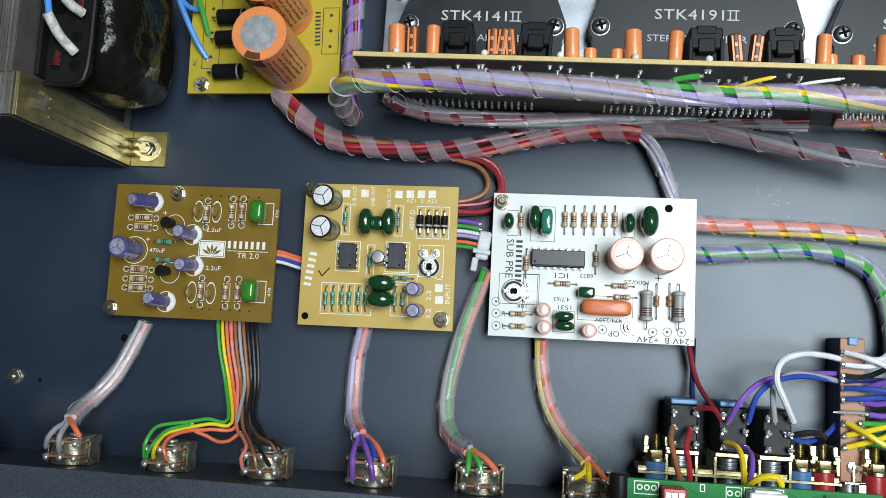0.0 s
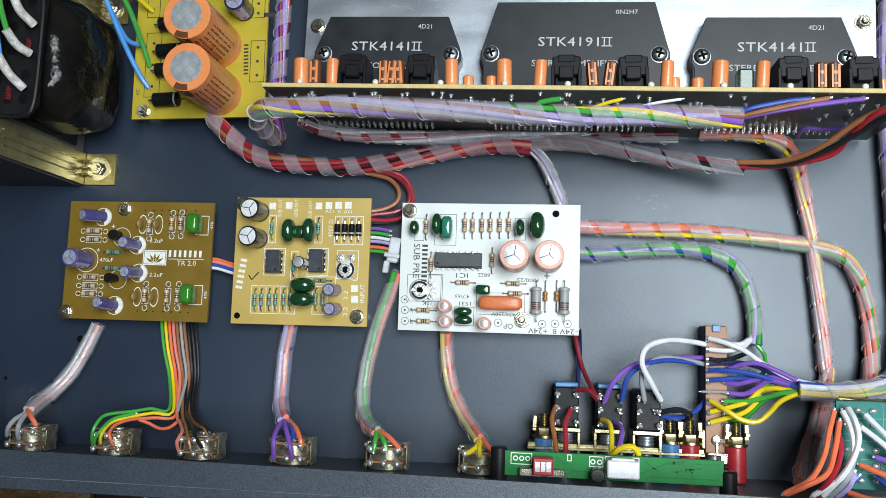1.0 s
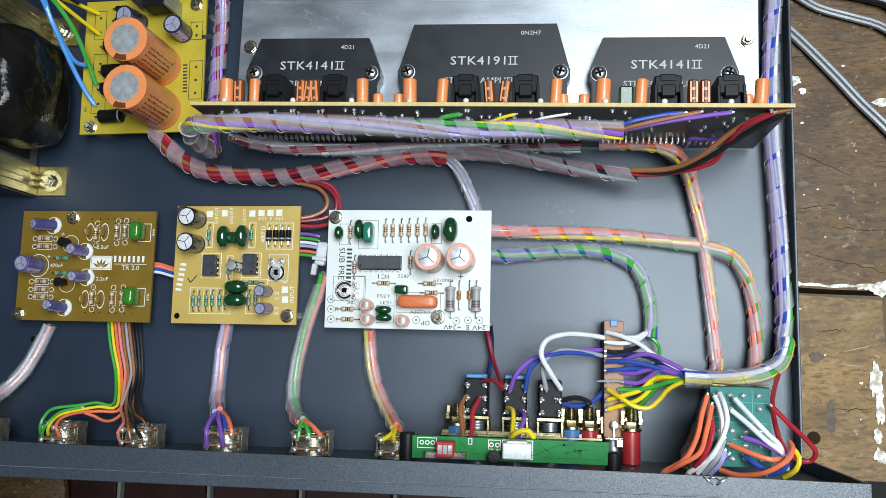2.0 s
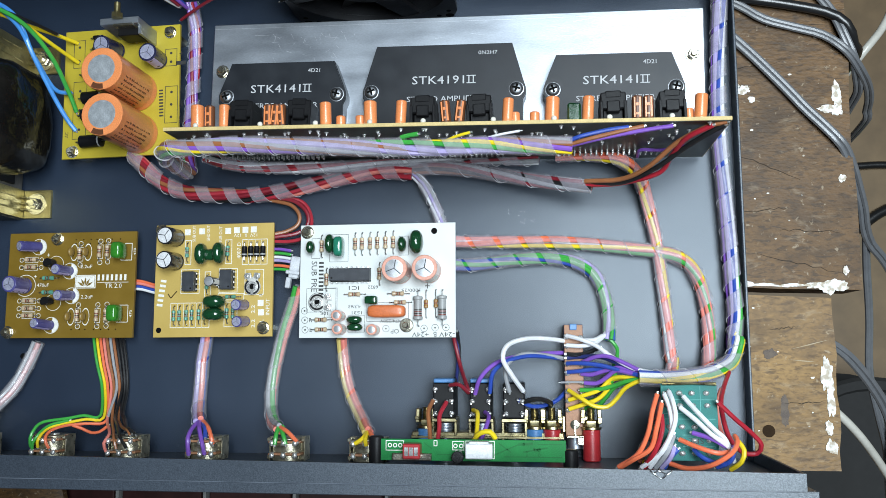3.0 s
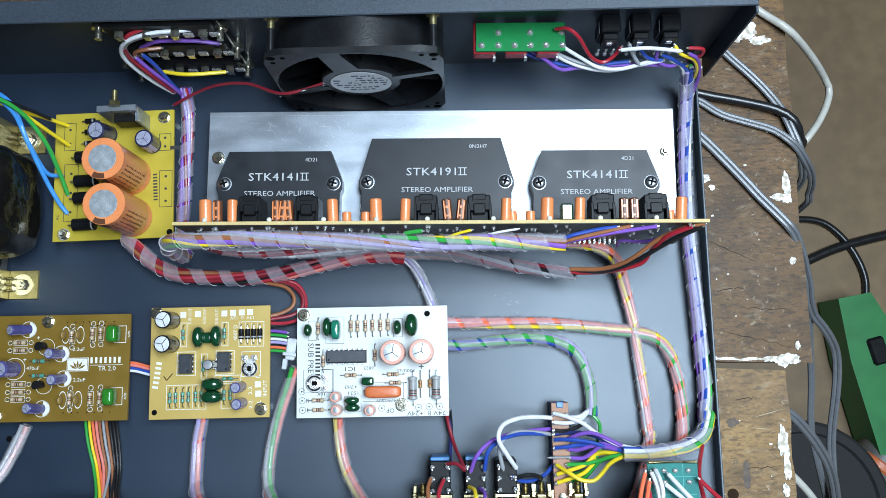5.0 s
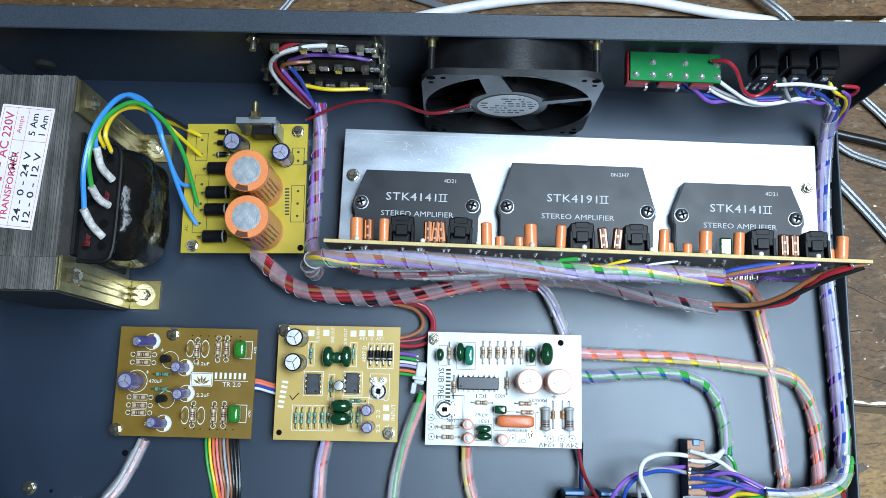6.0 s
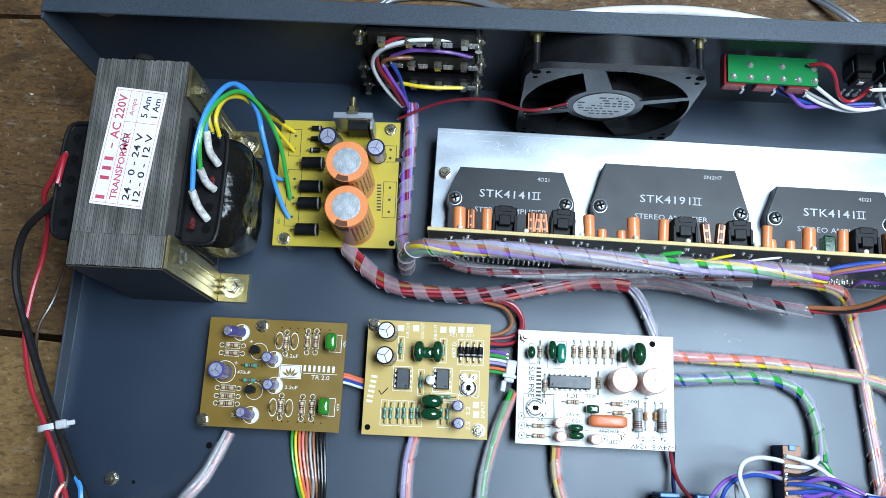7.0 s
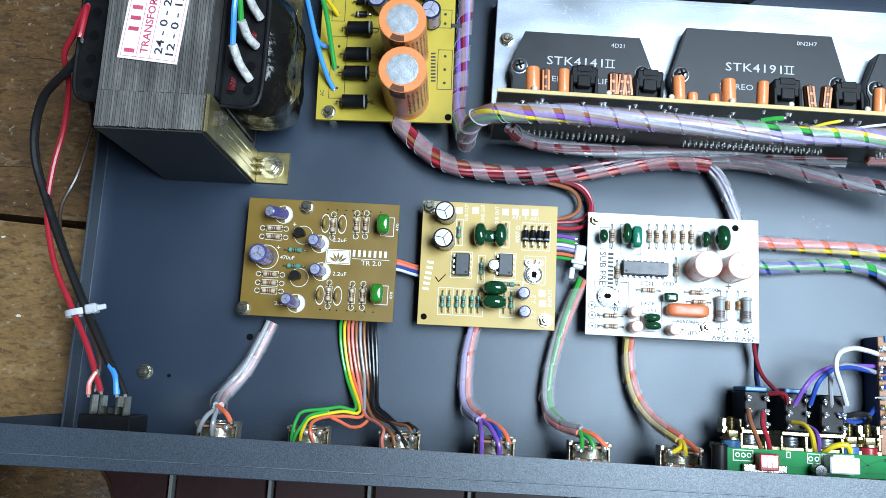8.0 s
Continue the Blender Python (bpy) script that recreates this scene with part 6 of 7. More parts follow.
lead("switch lead", "brown", 1.0, [(141.9, -29.5, 24), (140.6, -33.8, 30), (141.6, -39.9, 34), (142.7, -46.2, 38)])
lead("switch lead", "red", 1.0, [(148.1, -30.1, 24), (145.8, -35.4, 30), (146.1, -40.6, 34), (145.8, -46, 38)])
lead("switch lead", "yellow", 1.0, [(160.3, -33.6, 24), (162.7, -34.3, 30), (163.2, -38.2, 36), (162.8, -45.6, 40)])
lead("switch lead", "purple", 1.0, [(165.6, -34.7, 22), (167.6, -36.2, 28), (166.8, -40.1, 34), (164.6, -45.8, 38)])
lead("switch lead", "yellow", 1.1, [(162.4, -44.9, 46), (165, -41.6, 50), (169.6, -40.5, 52), (171.8, -43.4, 50)])
lead("switch lead", "purple", 1.0, [(161.2, -26.4, 24), (164, -19.1, 28), (170.1, -13, 26), (178.9, -9.8, 22), (190.3, -8.3, 16), (204, -7.8, 10)])
lead("switch lead", "blue", 1.0, [(167.9, -26, 24), (169.7, -16.8, 28), (175.8, -11.7, 26), (184.6, -9.4, 22), (194.2, -9.7, 16), (204, -10.8, 10)])
lead("switch lead", "grey", 1.0, [(176.8, -25.4, 24), (175.2, -17.5, 27), (176.2, -12.7, 26), (182.7, -8.6, 22), (191.9, -8.8, 17), (203.7, -10.8, 11)])
lead("switch lead", "white", 1.1, [(183.1, -25.1, 24), (178.5, -18.1, 30), (174.5, -10.5, 34), (176.9, -4.3, 32), (185.3, -1.5, 26), (195.5, -1.6, 18), (203.7, -2.7, 12)])
lead("switch lead", "black", 1.1, [(181.8, -30.2, 22), (189.7, -28.5, 24), (195.4, -30.7, 18), (193.5, -33.5, 12)])
lead("switch lead", "blue", 1.0, [(180.9, -29.3, 22), (187.8, -32.2, 18), (197.4, -30.2, 12), (204.7, -23.1, 8)])
lead("tag wire", "white", 1.0, [(203, 0, 16), (209.1, -1.7, 19), (216.2, -4.7, 20), (223, -9.8, 22), (231.9, -14.8, 25), (240.9, -16.9, 26)])
lead("tag wire", "white", 1.0, [(203, -4.4, 16), (209.3, -4.8, 17), (215.5, -3.6, 15), (220.2, -0.4, 10), (222.1, 2.7, 7)])
lead("tag wire", "black", 1.0, [(203, -8.4, 16), (206.9, -8.8, 16), (211.9, -8.1, 14), (218.3, -5.5, 12)])
lead("tag wire", "navy", 1.0, [(203.1, -10.3, 15), (209.4, -9.7, 15), (218.7, -9.9, 18), (228.7, -14, 23), (235.2, -16.2, 26)])
lead("tag wire", "purple", 1.0, [(209.3, -12.6, 16), (214.9, -10, 20), (220.6, -9.4, 22), (227.4, -12.1, 24), (234, -15.5, 26)])
lead("tag wire", "blue", 1.0, [(203, -12.8, 16), (209, -12.6, 19), (218.4, -13.6, 21), (227.5, -16.2, 23), (234, -17.8, 26)])
lead("tag wire", "blue", 1.0, [(203, -16.7, 16), (208, -16.3, 17), (215.2, -15.4, 17), (223.2, -15.8, 20), (233.1, -17.7, 24)])
lead("tag wire", "purple", 1.0, [(209.4, -17.5, 15), (214, -17.8, 17), (219.8, -16, 19), (226.5, -14.5, 22), (234.2, -16.7, 25)])
lead("tag wire", "grey", 0.5, [(200.1, -21.4, 16), (205.6, -21.2, 17), (211.1, -21.3, 17)])
lead("tag wire", "purple", 1.0, [(210.6, -21.5, 17), (216.3, -21.6, 18), (221.3, -18.3, 20), (224.8, -15.8, 22), (231.8, -17.2, 25)])
lead("tag wire", "green", 1.0, [(208.8, -24.8, 16), (216.3, -24.5, 18), (223.1, -22.8, 20), (228.5, -20.6, 24), (235.1, -19.4, 26)])
lead("tag wire", "green", 1.0, [(212.3, -30.4, 9), (218.1, -28.3, 12), (221.4, -24.5, 15), (223.9, -18.3, 18), (225.1, -15.8, 20), (226.5, -12.2, 17)])
lead("tag wire", "green", 1.0, [(209.8, -33.8, 10), (216.9, -32, 12), (221.4, -26.9, 15), (224.5, -23, 19), (232, -20, 24)])
lead("tag wire", "yellow", 1.0, [(203.5, -24.9, 16), (208.8, -28.2, 21), (214.6, -31.5, 22), (220.5, -31.8, 22), (225, -27.6, 23), (228.3, -23.4, 25), (234.9, -20.1, 27), (244.1, -19.4, 27), (257.1, -18.4, 25), (267.7, -14.7, 19), (275.9, -9.8, 13), (279.9, 1.3, 10)])
lead("tag wire", "yellow", 1.0, [(203.5, -29.3, 16), (210.3, -27.1, 18), (217.4, -24.5, 18), (222.2, -20, 18), (226.6, -18.8, 21), (234.1, -19.5, 25)])
lead("tag wire", "yellow", 1.0, [(203.5, -33.4, 16), (209.2, -31.5, 17), (216.3, -28.9, 17), (221.1, -24.4, 17), (223.6, -20, 17), (232.1, -19.1, 23)])
lead("tag wire", "white", 0.9, [(209.5, -2, 16), (215.6, -1.9, 14), (219.8, 0.1, 10)])
lead("tag wire", "green", 0.9, [(223.6, -14.7, 14), (225.6, -11.2, 12), (226.5, -5.9, 8), (222.7, -0.7, 7)])
lead("selector lead", "orange", 1.0, [(238.2, -24.7, 54), (235.8, -31.5, 56), (233.7, -40.6, 56), (229.6, -48.8, 54), (222.1, -54.5, 50)])
lead("selector lead", "orange", 1.0, [(239.9, -28.2, 54), (237.1, -38.3, 57), (234.6, -46.3, 56), (227.7, -51.1, 54), (223.2, -54.5, 50)])
lead("selector lead", "scarlet", 1.0, [(239.6, -32.8, 54), (239.5, -38.4, 56), (236.9, -46.3, 56), (232.3, -54.3, 52)])
lead("selector lead", "white", 1.0, [(242.9, -23.6, 54), (243.9, -28, 58), (244.3, -34.8, 59), (240.8, -43.9, 58), (234.6, -54.3, 52)])
lead("selector lead", "white", 1.0, [(241, -24.7, 54), (242.6, -30.3, 57), (242.9, -38.3, 58), (239.1, -47.5, 56), (231.2, -54.3, 52)])
lead("selector lead", "grey", 1.0, [(244.1, -40.8, 55), (241.3, -47.5, 56), (236.9, -54.3, 52)])
lead("selector lead", "lilac", 1.0, [(244.4, -45.5, 54), (242.5, -49.9, 55), (239.2, -54.3, 52)])
lead("selector lead", "white", 1.0, [(248.5, -25.5, 54), (253.2, -31.5, 58), (259.2, -38.2, 60), (263.3, -41.8, 58), (266.4, -47.9, 54)])
lead("selector lead", "white", 1.0, [(247.1, -29.9, 54), (252.1, -34.3, 57), (258.1, -40.1, 59), (264.9, -45.3, 57), (267.7, -51.5, 52)])
lead("selector lead", "scarlet", 1.0, [(262, -27.8, 54), (268.8, -34.4, 52), (276.1, -40.5, 48), (280.1, -45.3, 46), (278.7, -49, 44), (273, -48.5, 44), (267.7, -42, 44), (266.1, -30.4, 40), (269.2, -23.7, 30), (274.5, -16.5, 18)])
lead("selector lead", "purple", 1.0, [(251.6, -40, 54), (258.4, -41.9, 57), (263.8, -44.8, 57), (267.7, -45.6, 54)])
lead("selector lead", "orange", 1.0, [(246.4, -42.7, 54), (252.4, -45.1, 58), (259.7, -47.2, 60), (265.2, -47, 58)])
lead("selector lead", "orange", 1.0, [(242.5, -52.3, 54), (248.6, -53.6, 58), (256.9, -51.8, 62), (264.9, -47, 62), (267.7, -42.8, 60), (267.4, -40.8, 57)])
lead("selector lead", "blue", 1.0, [(251.9, -46.6, 54), (254.6, -49.3, 57), (260.2, -51.7, 56), (265.1, -51.2, 54)])
lead("selector lead", "blue", 1.0, [(260.5, -53.5, 54), (265.4, -51, 56), (267.2, -46.5, 56)])
lead("selector lead", "yellow", 1.0, [(266.4, -54.6, 52), (269.8, -51, 56), (271, -46.5, 56), (269.4, -43.4, 54)])
lead("selector lead", "salmon", 1.0, [(270.4, -24, 20), (267.4, -31.3, 24), (267.4, -40.8, 30), (268.2, -47, 40)])
lead("selector lead", "blue", 1.0, [(240.4, -54.3, 52), (242.6, -50, 54), (245.7, -46.6, 54)])
lead("jack lead", "scarlet", 0.95, [(206.2, 181.6, 58), (211.1, 180, 62), (216.3, 176.6, 60), (223.8, 171.3, 48), (230.3, 170, 44), (235.3, 172.2, 46), (238.3, 175, 50)])
lead("jack lead", "white", 0.95, [(207.4, 176.9, 52), (218.8, 172, 46), (229.3, 167.8, 42), (241, 168, 40), (254.4, 170.9, 42)])
lead("jack lead", "white", 0.95, [(199.8, 177.7, 52), (209.6, 172.7, 44), (221.6, 169, 40), (234.6, 167.8, 38), (246.6, 169.2, 40), (259.9, 170.9, 42)])
lead("jack lead", "grey", 0.95, [(199.8, 177.7, 52), (206.5, 174.9, 46), (219.7, 170.6, 42), (232.7, 168.5, 40)])
lead("jack lead", "purple", 0.95, [(192.2, 175.3, 52), (200.9, 171.9, 46), (209.8, 168.4, 40), (219.3, 169.7, 38), (238.9, 170.7, 38), (261.2, 170, 38)])
lead("jack lead", "blue", 0.95, [(184.8, 176.7, 52), (192.7, 174.8, 46), (203.1, 172, 42), (219.3, 170.6, 38), (243.9, 171.5, 40)])
lead("jack lead", "white", 0.95, [(237.7, 172.8, 52), (247.8, 172.7, 54), (256.6, 172.9, 52), (266.8, 172.3, 50)])
lead("jack lead", "scarlet", 0.95, [(270.1, 173, 52), (277.6, 173, 50), (277.2, 171.7, 44), (271.8, 172.3, 40)])
lead("jack lead", "purple", 0.95, [(255.9, 173.7, 50), (257.1, 170.9, 42), (264, 169.4, 38), (269.7, 171, 38)])
lead("jack lead", "yellow", 0.95, [(264.2, 175.2, 50), (267.4, 171.6, 48), (275.1, 171, 42), (278.9, 169.5, 34), (280.4, 168.5, 24)])
lead("jack lead", "white", 0.95, [(264.1, 170.9, 42), (270.4, 170.2, 36), (275.9, 167.6, 22), (278, 161.7, 12)])
lead("jack lead", "blue", 0.95, [(258.6, 172.3, 46), (265.5, 170.9, 42), (275.3, 169.4, 30), (280.3, 165.1, 16)])
lead("jack lead", "purple", 0.95, [(271.5, 171.7, 48), (277.1, 171, 42), (281.7, 168.6, 28), (282.4, 164.2, 14)])
lead("jack lead", "blue", 0.95, [(246.5, 175, 50), (252.4, 171.6, 44), (259.9, 170.9, 42)])
lead("jack lead", "grey", 0.95, [(241.8, 175.7, 52), (244.9, 172.2, 46), (248.2, 169.4, 42)])
lead("terminal lead", "red", 1.0, [(29, 181.8, 70), (17.2, 181.4, 72), (6.6, 179.1, 70), (1.8, 178.1, 64)])
lead("terminal lead", "white", 1.0, [(42, 183.3, 66), (33, 180.5, 70), (17.4, 178.5, 72), (3.5, 177.2, 66), (-2.7, 175.8, 56), (-2, 173.8, 44), (3.5, 170.7, 30), (9.6, 168.9, 18)])
lead("terminal lead", "grey", 1.0, [(40.6, 183.7, 64), (24.9, 180.1, 68), (8.8, 178.8, 66), (-0.3, 177.9, 58), (-0.5, 175.9, 46), (6.3, 172.4, 30), (11.1, 169.6, 18)])
lead("terminal lead", "purple", 1.0, [(44.6, 179.4, 56), (32.5, 179.5, 60), (16.2, 179.6, 60), (5.9, 179.1, 54)])
lead("terminal lead", "brown", 1.0, [(15.6, 178.8, 54), (7.7, 177.1, 56), (1.4, 177.2, 50), (4.3, 173.5, 38), (9.8, 170.3, 20)])
lead("terminal lead", "yellow", 1.0, [(9.5, 174.5, 34), (22.8, 171.9, 36), (41.2, 174.2, 32)])
lead("terminal lead", "blue", 1.0, [(5.9, 176.5, 52), (9.2, 174.1, 44), (10.9, 171.7, 32), (12.6, 169.6, 18)])
lead("terminal lead", "purple", 1.0, [(2, 175.7, 50), (6, 172.7, 40), (10.6, 170.2, 28), (13, 168.8, 16)])
lead("terminal lead", "crimson", 1.0, [(-0.8, 177, 58), (-0.1, 174.8, 50), (5.3, 171.1, 38), (10.4, 168.8, 20)])
lead("fan lead", "crimson", 0.8, [(8.1, 164.2, 12), (21.8, 167.5, 20), (37.1, 168.1, 30), (54.6, 164.7, 40), (71.5, 156.7, 48), (82.3, 156.9, 50), (92.3, 162.5, 44)])
lead("fan lead", "black", 0.6, [(72.9, 155.8, 46), (83.7, 156.9, 50), (92.3, 161.3, 44)])
lead("secondary lead", "sky", 1.15, [(-75.1, 99.2, 76), (-73.4, 117.1, 84), (-70.3, 137.6, 82), (-65.7, 155.7, 66), (-60.1, 155.4, 48), (-55.7, 138.6, 38), (-51.6, 121.8, 26), (-47.8, 111.3, 19), (-44.7, 106, 15.5)])
lead("secondary lead", "green", 1.1, [(-72.5, 107.8, 76), (-71.9, 121.8, 84), (-69, 138.4, 80), (-63.3, 152.9, 64), (-55.5, 151.1, 48), (-49.1, 139.6, 34), (-46.6, 126.1, 22), (-44.9, 115.9, 15.5)])
lead("secondary lead", "sky", 1.1, [(-71.5, 122.4, 76), (-70.7, 132.3, 82), (-68.7, 146.8, 76), (-65, 156.2, 64), (-58.8, 151, 48), (-56.5, 138.7, 36), (-52.5, 125.9, 24), (-48.4, 126.1, 15.5)])
lead("secondary lead", "yellow", 1.0, [(-66.7, 126.4, 74), (-67.4, 133.1, 80), (-67.4, 145.9, 70), (-63.9, 153.2, 56), (-58.5, 153, 42), (-52.4, 153.8, 26), (-46.3, 152.9, 15.5)])
lead("secondary lead", "yellow", 1.0, [(-70, 128.5, 74), (-71.3, 134.5, 78), (-69.5, 147.2, 68), (-63.2, 154.4, 56), (-56.6, 151.3, 42), (-49.9, 145.9, 26), (-45.4, 142.3, 15.5)])
lead("secondary lead", "black", 0.9, [(-69.4, 147.5, 74), (-63.3, 154, 60), (-54.9, 153.4, 46), (-48.9, 152.2, 30)])
lead("mains lead", "scarlet", 1.25, [(-137.8, 116.9, 68), (-136.6, 108.7, 72), (-136.3, 101, 74), (-136.5, 114.2, 72), (-142.8, 106.1, 66), (-149.8, 99.4, 58), (-152.4, 91.6, 46), (-157, 75.8, 36), (-161, 57.4, 33), (-160.8, 37.3, 33), (-153.1, 15.1, 36), (-142.7, -2.5, 38), (-131.7, -19.6, 42), (-122.9, -36.2, 46)])
lead("mains lead", "black", 1.9, [(-139.1, 102.8, 64), (-143, 97.9, 60), (-149, 93.3, 56), (-163, 86.7, 44), (-169, 74.9, 37), (-168.4, 60.5, 34), (-162.3, 44.7, 33), (-152.4, 25, 35), (-140.7, 4.7, 38), (-130.3, -11.4, 41), (-121.4, -24.9, 44)])
lead("mains lead", "umber", 0.9, [(-147.3, 78.2, 30), (-154.2, 57.5, 24), (-158.2, 40.7, 27), (-153.1, 23.2, 31), (-142.6, 4.8, 36), (-133.2, -10.4, 40), (-126.1, -23.9, 43), (-125.3, -35.2, 46)])
lead("mains lead", "sky", 1.3, [(-121.3, -25.5, 44), (-117.7, -29.9, 46), (-116, -36.9, 47)])
lead("mains lead", "black", 1.3, [(-120.9, -24.8, 44), (-115.3, -32.5, 46), (-112.8, -36.8, 47)])
lead("mains lead", "salmon", 1.0, [(-126.1, -28.5, 45), (-127.9, -32.7, 46), (-127.3, -37.5, 47)])
lead("mains lead", "black", 1.2, [(-138.3, 101.8, 68), (-142.4, 96.5, 60), (-144.7, 91.2, 48), (-145.2, 82.8, 36), (-147.6, 77.7, 29)])
SLEEVE_RUNS = [[(-74.6, 99.1, 78), (-72.4, 93, 73), (-69.3, 88.9, 68)], [(-72.1, 109.1, 78), (-70.4, 104.8, 73), (-68, 103.1, 68)], [(-71.2, 126.7, 79), (-70.3, 119.1, 74), (-67.4, 114.9, 68)]]
for q in SLEEVE_RUNS:
    solid("wire_sleeve", Shape().tube(q, 1.75, 10, 0, 1.5), CLOTH, "white woven insulating sleeve on a lead", "sleeve", group="lead sleeves")

# ---- front panel controls ----
PY = Y0


def potentiometer(x, z):
    """A two-gang control: two metal cans, two brown wafers with soldered lugs, side straps with bent tips, behind the front panel."""
    th = thing("potentiometer", (x, YF, z), "nickel-plated two-gang potentiometer mounted behind the front panel", "potentiometer", group="front controls")

    def arch(r, y0, y1, mat, name, b=0.3, label=""):
        pr = [(r - b, 0), (r, b), (r, y1 - y0 - b), (r - b, y1 - y0)]
        part(name, Shape().lathe(pr, 28, None, Matrix.Translation((0, y0, 0)) @ BACK), mat, th, label)

    arch(8.0, 0.2, 3.0, POT, "can")
    arch(8.1, 4.0, 8.4, POT, "can")
    arch(7.4, 9.4, 10.6, POT, "back_plate", 0.5)
    for y0 in (3.0, 8.4):
        w = Shape().lathe([(7.8, 0), (7.8, 1.0)], 26, None, Matrix.Translation((0, y0, 0)) @ BACK)
        w.box(-7.4, 7.4, y0, y0 + 1.0, 3.0, 9.0, 0.15)
        part("wafer", w, PHENOL, th, "brown resistive wafer")
        for lx in (-5.6, -0.2, 5.2):
            s = Shape().box(lx - 1.0, lx + 1.0, y0 + 1.0, y0 + 1.4, 4.6, 9.6, 0.1).box(lx - 0.9, lx + 0.9, y0 - 0.8, y0 + 1.4, 9.0, 9.5, 0.1)
            s.blob((lx, y0 + 0.1, 9.6), (1.25, 1.35, 0.9), 1, 10, 6)
            part("lug", s, SOLDER, th)
    for sx in (-1, 1):
        s = Shape().box(min(sx * 7.9, sx * 8.5), max(sx * 7.9, sx * 8.5), 0.2, 10.8, -3.6, 4.4, 0.15)
        s.box(min(sx * 6.4, sx * 8.5), max(sx * 6.4, sx * 8.5), 10.2, 11.0, -2.2, 3.4, 0.2)
        s.box(min(sx * 7.2, sx * 8.9), max(sx * 7.2, sx * 8.9), 9.0, 10.6, 4.0, 6.4, 0.3)
        s.box(min(sx * 7.4, sx * 8.8), max(sx * 7.4, sx * 8.8), 1.0, 2.8, 4.0, 6.2, 0.3)
        part("strap", s, POT, th)
    part("rivet", Shape().rod((0, 10.4, 0), (0, 11.2, 0), 2.2, 14, 0, 0.3), SOLDER, th)
    part("bushing", Shape().rod((0, 0.4, 0), (0, -4.0, 0), 3.4, 16), POT, th)
    return th


for x in (-80.0, -41.6, -3.6, 35.6, 75.0, 112.6):
    potentiometer(x, 24)

ms = thing("mains_switch", (-120.4, PY, 38), "black plastic mains rocker switch with metal blades", "switch")
part("body", Shape().box(-10.4, 10.4, -4.6, 7.0, -12, 8, 0.5), BLACK, ms)
for k, bx in enumerate((-7.6, -2.2, 2.8, 7.4)):
    part("blade", Shape().box(bx - 0.4, bx + 0.4, 7.0, 14.5, -2 + k % 2 * 4, 4 + k % 2 * 4, 0.1), STEEL, ms)
part("divider", Shape().box(-1.2, 5.6, 7, 10, -4, 3, 0.3), BLACK, ms)
tie = thing("cable_tie", (-139.6, -4.5, 37.5), "white nylon cable tie round the mains leads", "cable tie", 14)
s = Shape()
n = 24
vs = []
for rr, zz in ((4.6, -1.3), (5.2, -1.3), (5.2, 1.3), (4.6, 1.3)):
    for i in range(n):
        a = 2 * math.pi * i / n
        vs.append((rr * math.cos(a) * 1.1, zz, rr * math.sin(a) * 0.75))
s.add(vs, [(q * n + i, q * n + (i + 1) % n, ((q + 1) % 4) * n + (i + 1) % n, ((q + 1) % 4) * n + i) for q in range(4) for i in range(n)])
part("strap", s, NYLON, tie)
part("head", Shape().box(4.2, 9.0, -2.0, 2.0, 0.4, 4.6, 0.5), NYLON, tie)
part("tail", Shape().box(8.8, 12.4, -1.1, 1.1, 1.8, 3.0, 0.3), NYLON, tie)

plug = thing("wire_connector", (71.2, 31.5, 10.5), "clear white nylon plug connector between two boards", "connector", -8)
part("housing", Shape().box(-2.6, 2.2, -3.0, 8.0, -3, 1.5, 0.6).box(-3.6, -1.2, -8.0, -2.6, -2, 1, 0.4), NYLON, plug)
part("latch", Shape().box(-3.8, 3.0, -1.0, 0.8, 1.5, 2.4, 0.3), NYLON, plug)


def slide_switch(x, label, cap=True):
    th = thing("toggle_switch", (x, PY, 13), label, "switch", group="front switches")
    part("body", Shape().box(-4.9, 4.9, 14.5, 30.5, -9, 7.6, 0.5), BLACK, th)
    part("mounting_frame", Shape().box(-5.8, 5.8, 12.6, 14.4, -8, 6.6, 0.3).box(-5.8, -4.6, 3, 12.6, -8, 5.0, 0.2).box(4.6, 5.8, 3, 12.6, -8, 5.0, 0.2), GOLD, th)
    pr = []
    for k in range(9):
        pr += [(3.0, k * 1.3), (3.5, k * 1.3 + 0.3), (3.5, k * 1.3 + 0.8), (3.0, k * 1.3 + 1.1)]
    part("spring", Shape().lathe(pr, 16, None, Matrix.Translation((0, 0.6, 0)) @ BACK), ALU, th, "bright coiled")
    part("sleeve", Shape().rod((0, -6, 0), (0, 0.6, 0), 4.0, 18), ALU, th)
    if cap:
        part("end_cap", Shape().box(-4.6, 4.6, 30.5, 32.4, -8, 8.2, 0.4), BLUE_P, th, "blue")
    for k in range(3):
        for sx in (-3.8, 3.8):
            part("lug", shared("switch_lug", lambda: Shape().box(-0.5, 0.5, -0.7, 0.7, 0, 2.8, 0.1).blob((0.2, 0.3, 2.6), (1.35, 0.95, 1.0), 1, 8, 6).box(-0.35, 0.35, -1.3, 1.3, 2.2, 2.9, 0.1).mesh("lug", [SOLDER])), None, th, at=(sx, 16.6 + k * 5.4, 7.4), rz=25 * k - 20 + 6 * sx)


slide_switch(146.4, "black push switch with blue end and soldered lugs")
slide_switch(163.4, "black push switch with blue end and yellow lead")
slide_switch(178.6, "black push switch without cap and black leads", False)
solid("switch_rail", Shape().box(131, 201, PY + 5.2, PY + 8.0, 6, 17, 0.4).box(131, 201, PY + 5.2, PY + 6.4, 17, 19.0, 0.2), GOLD, "gilt metal mounting rail behind the front switches", "rail")


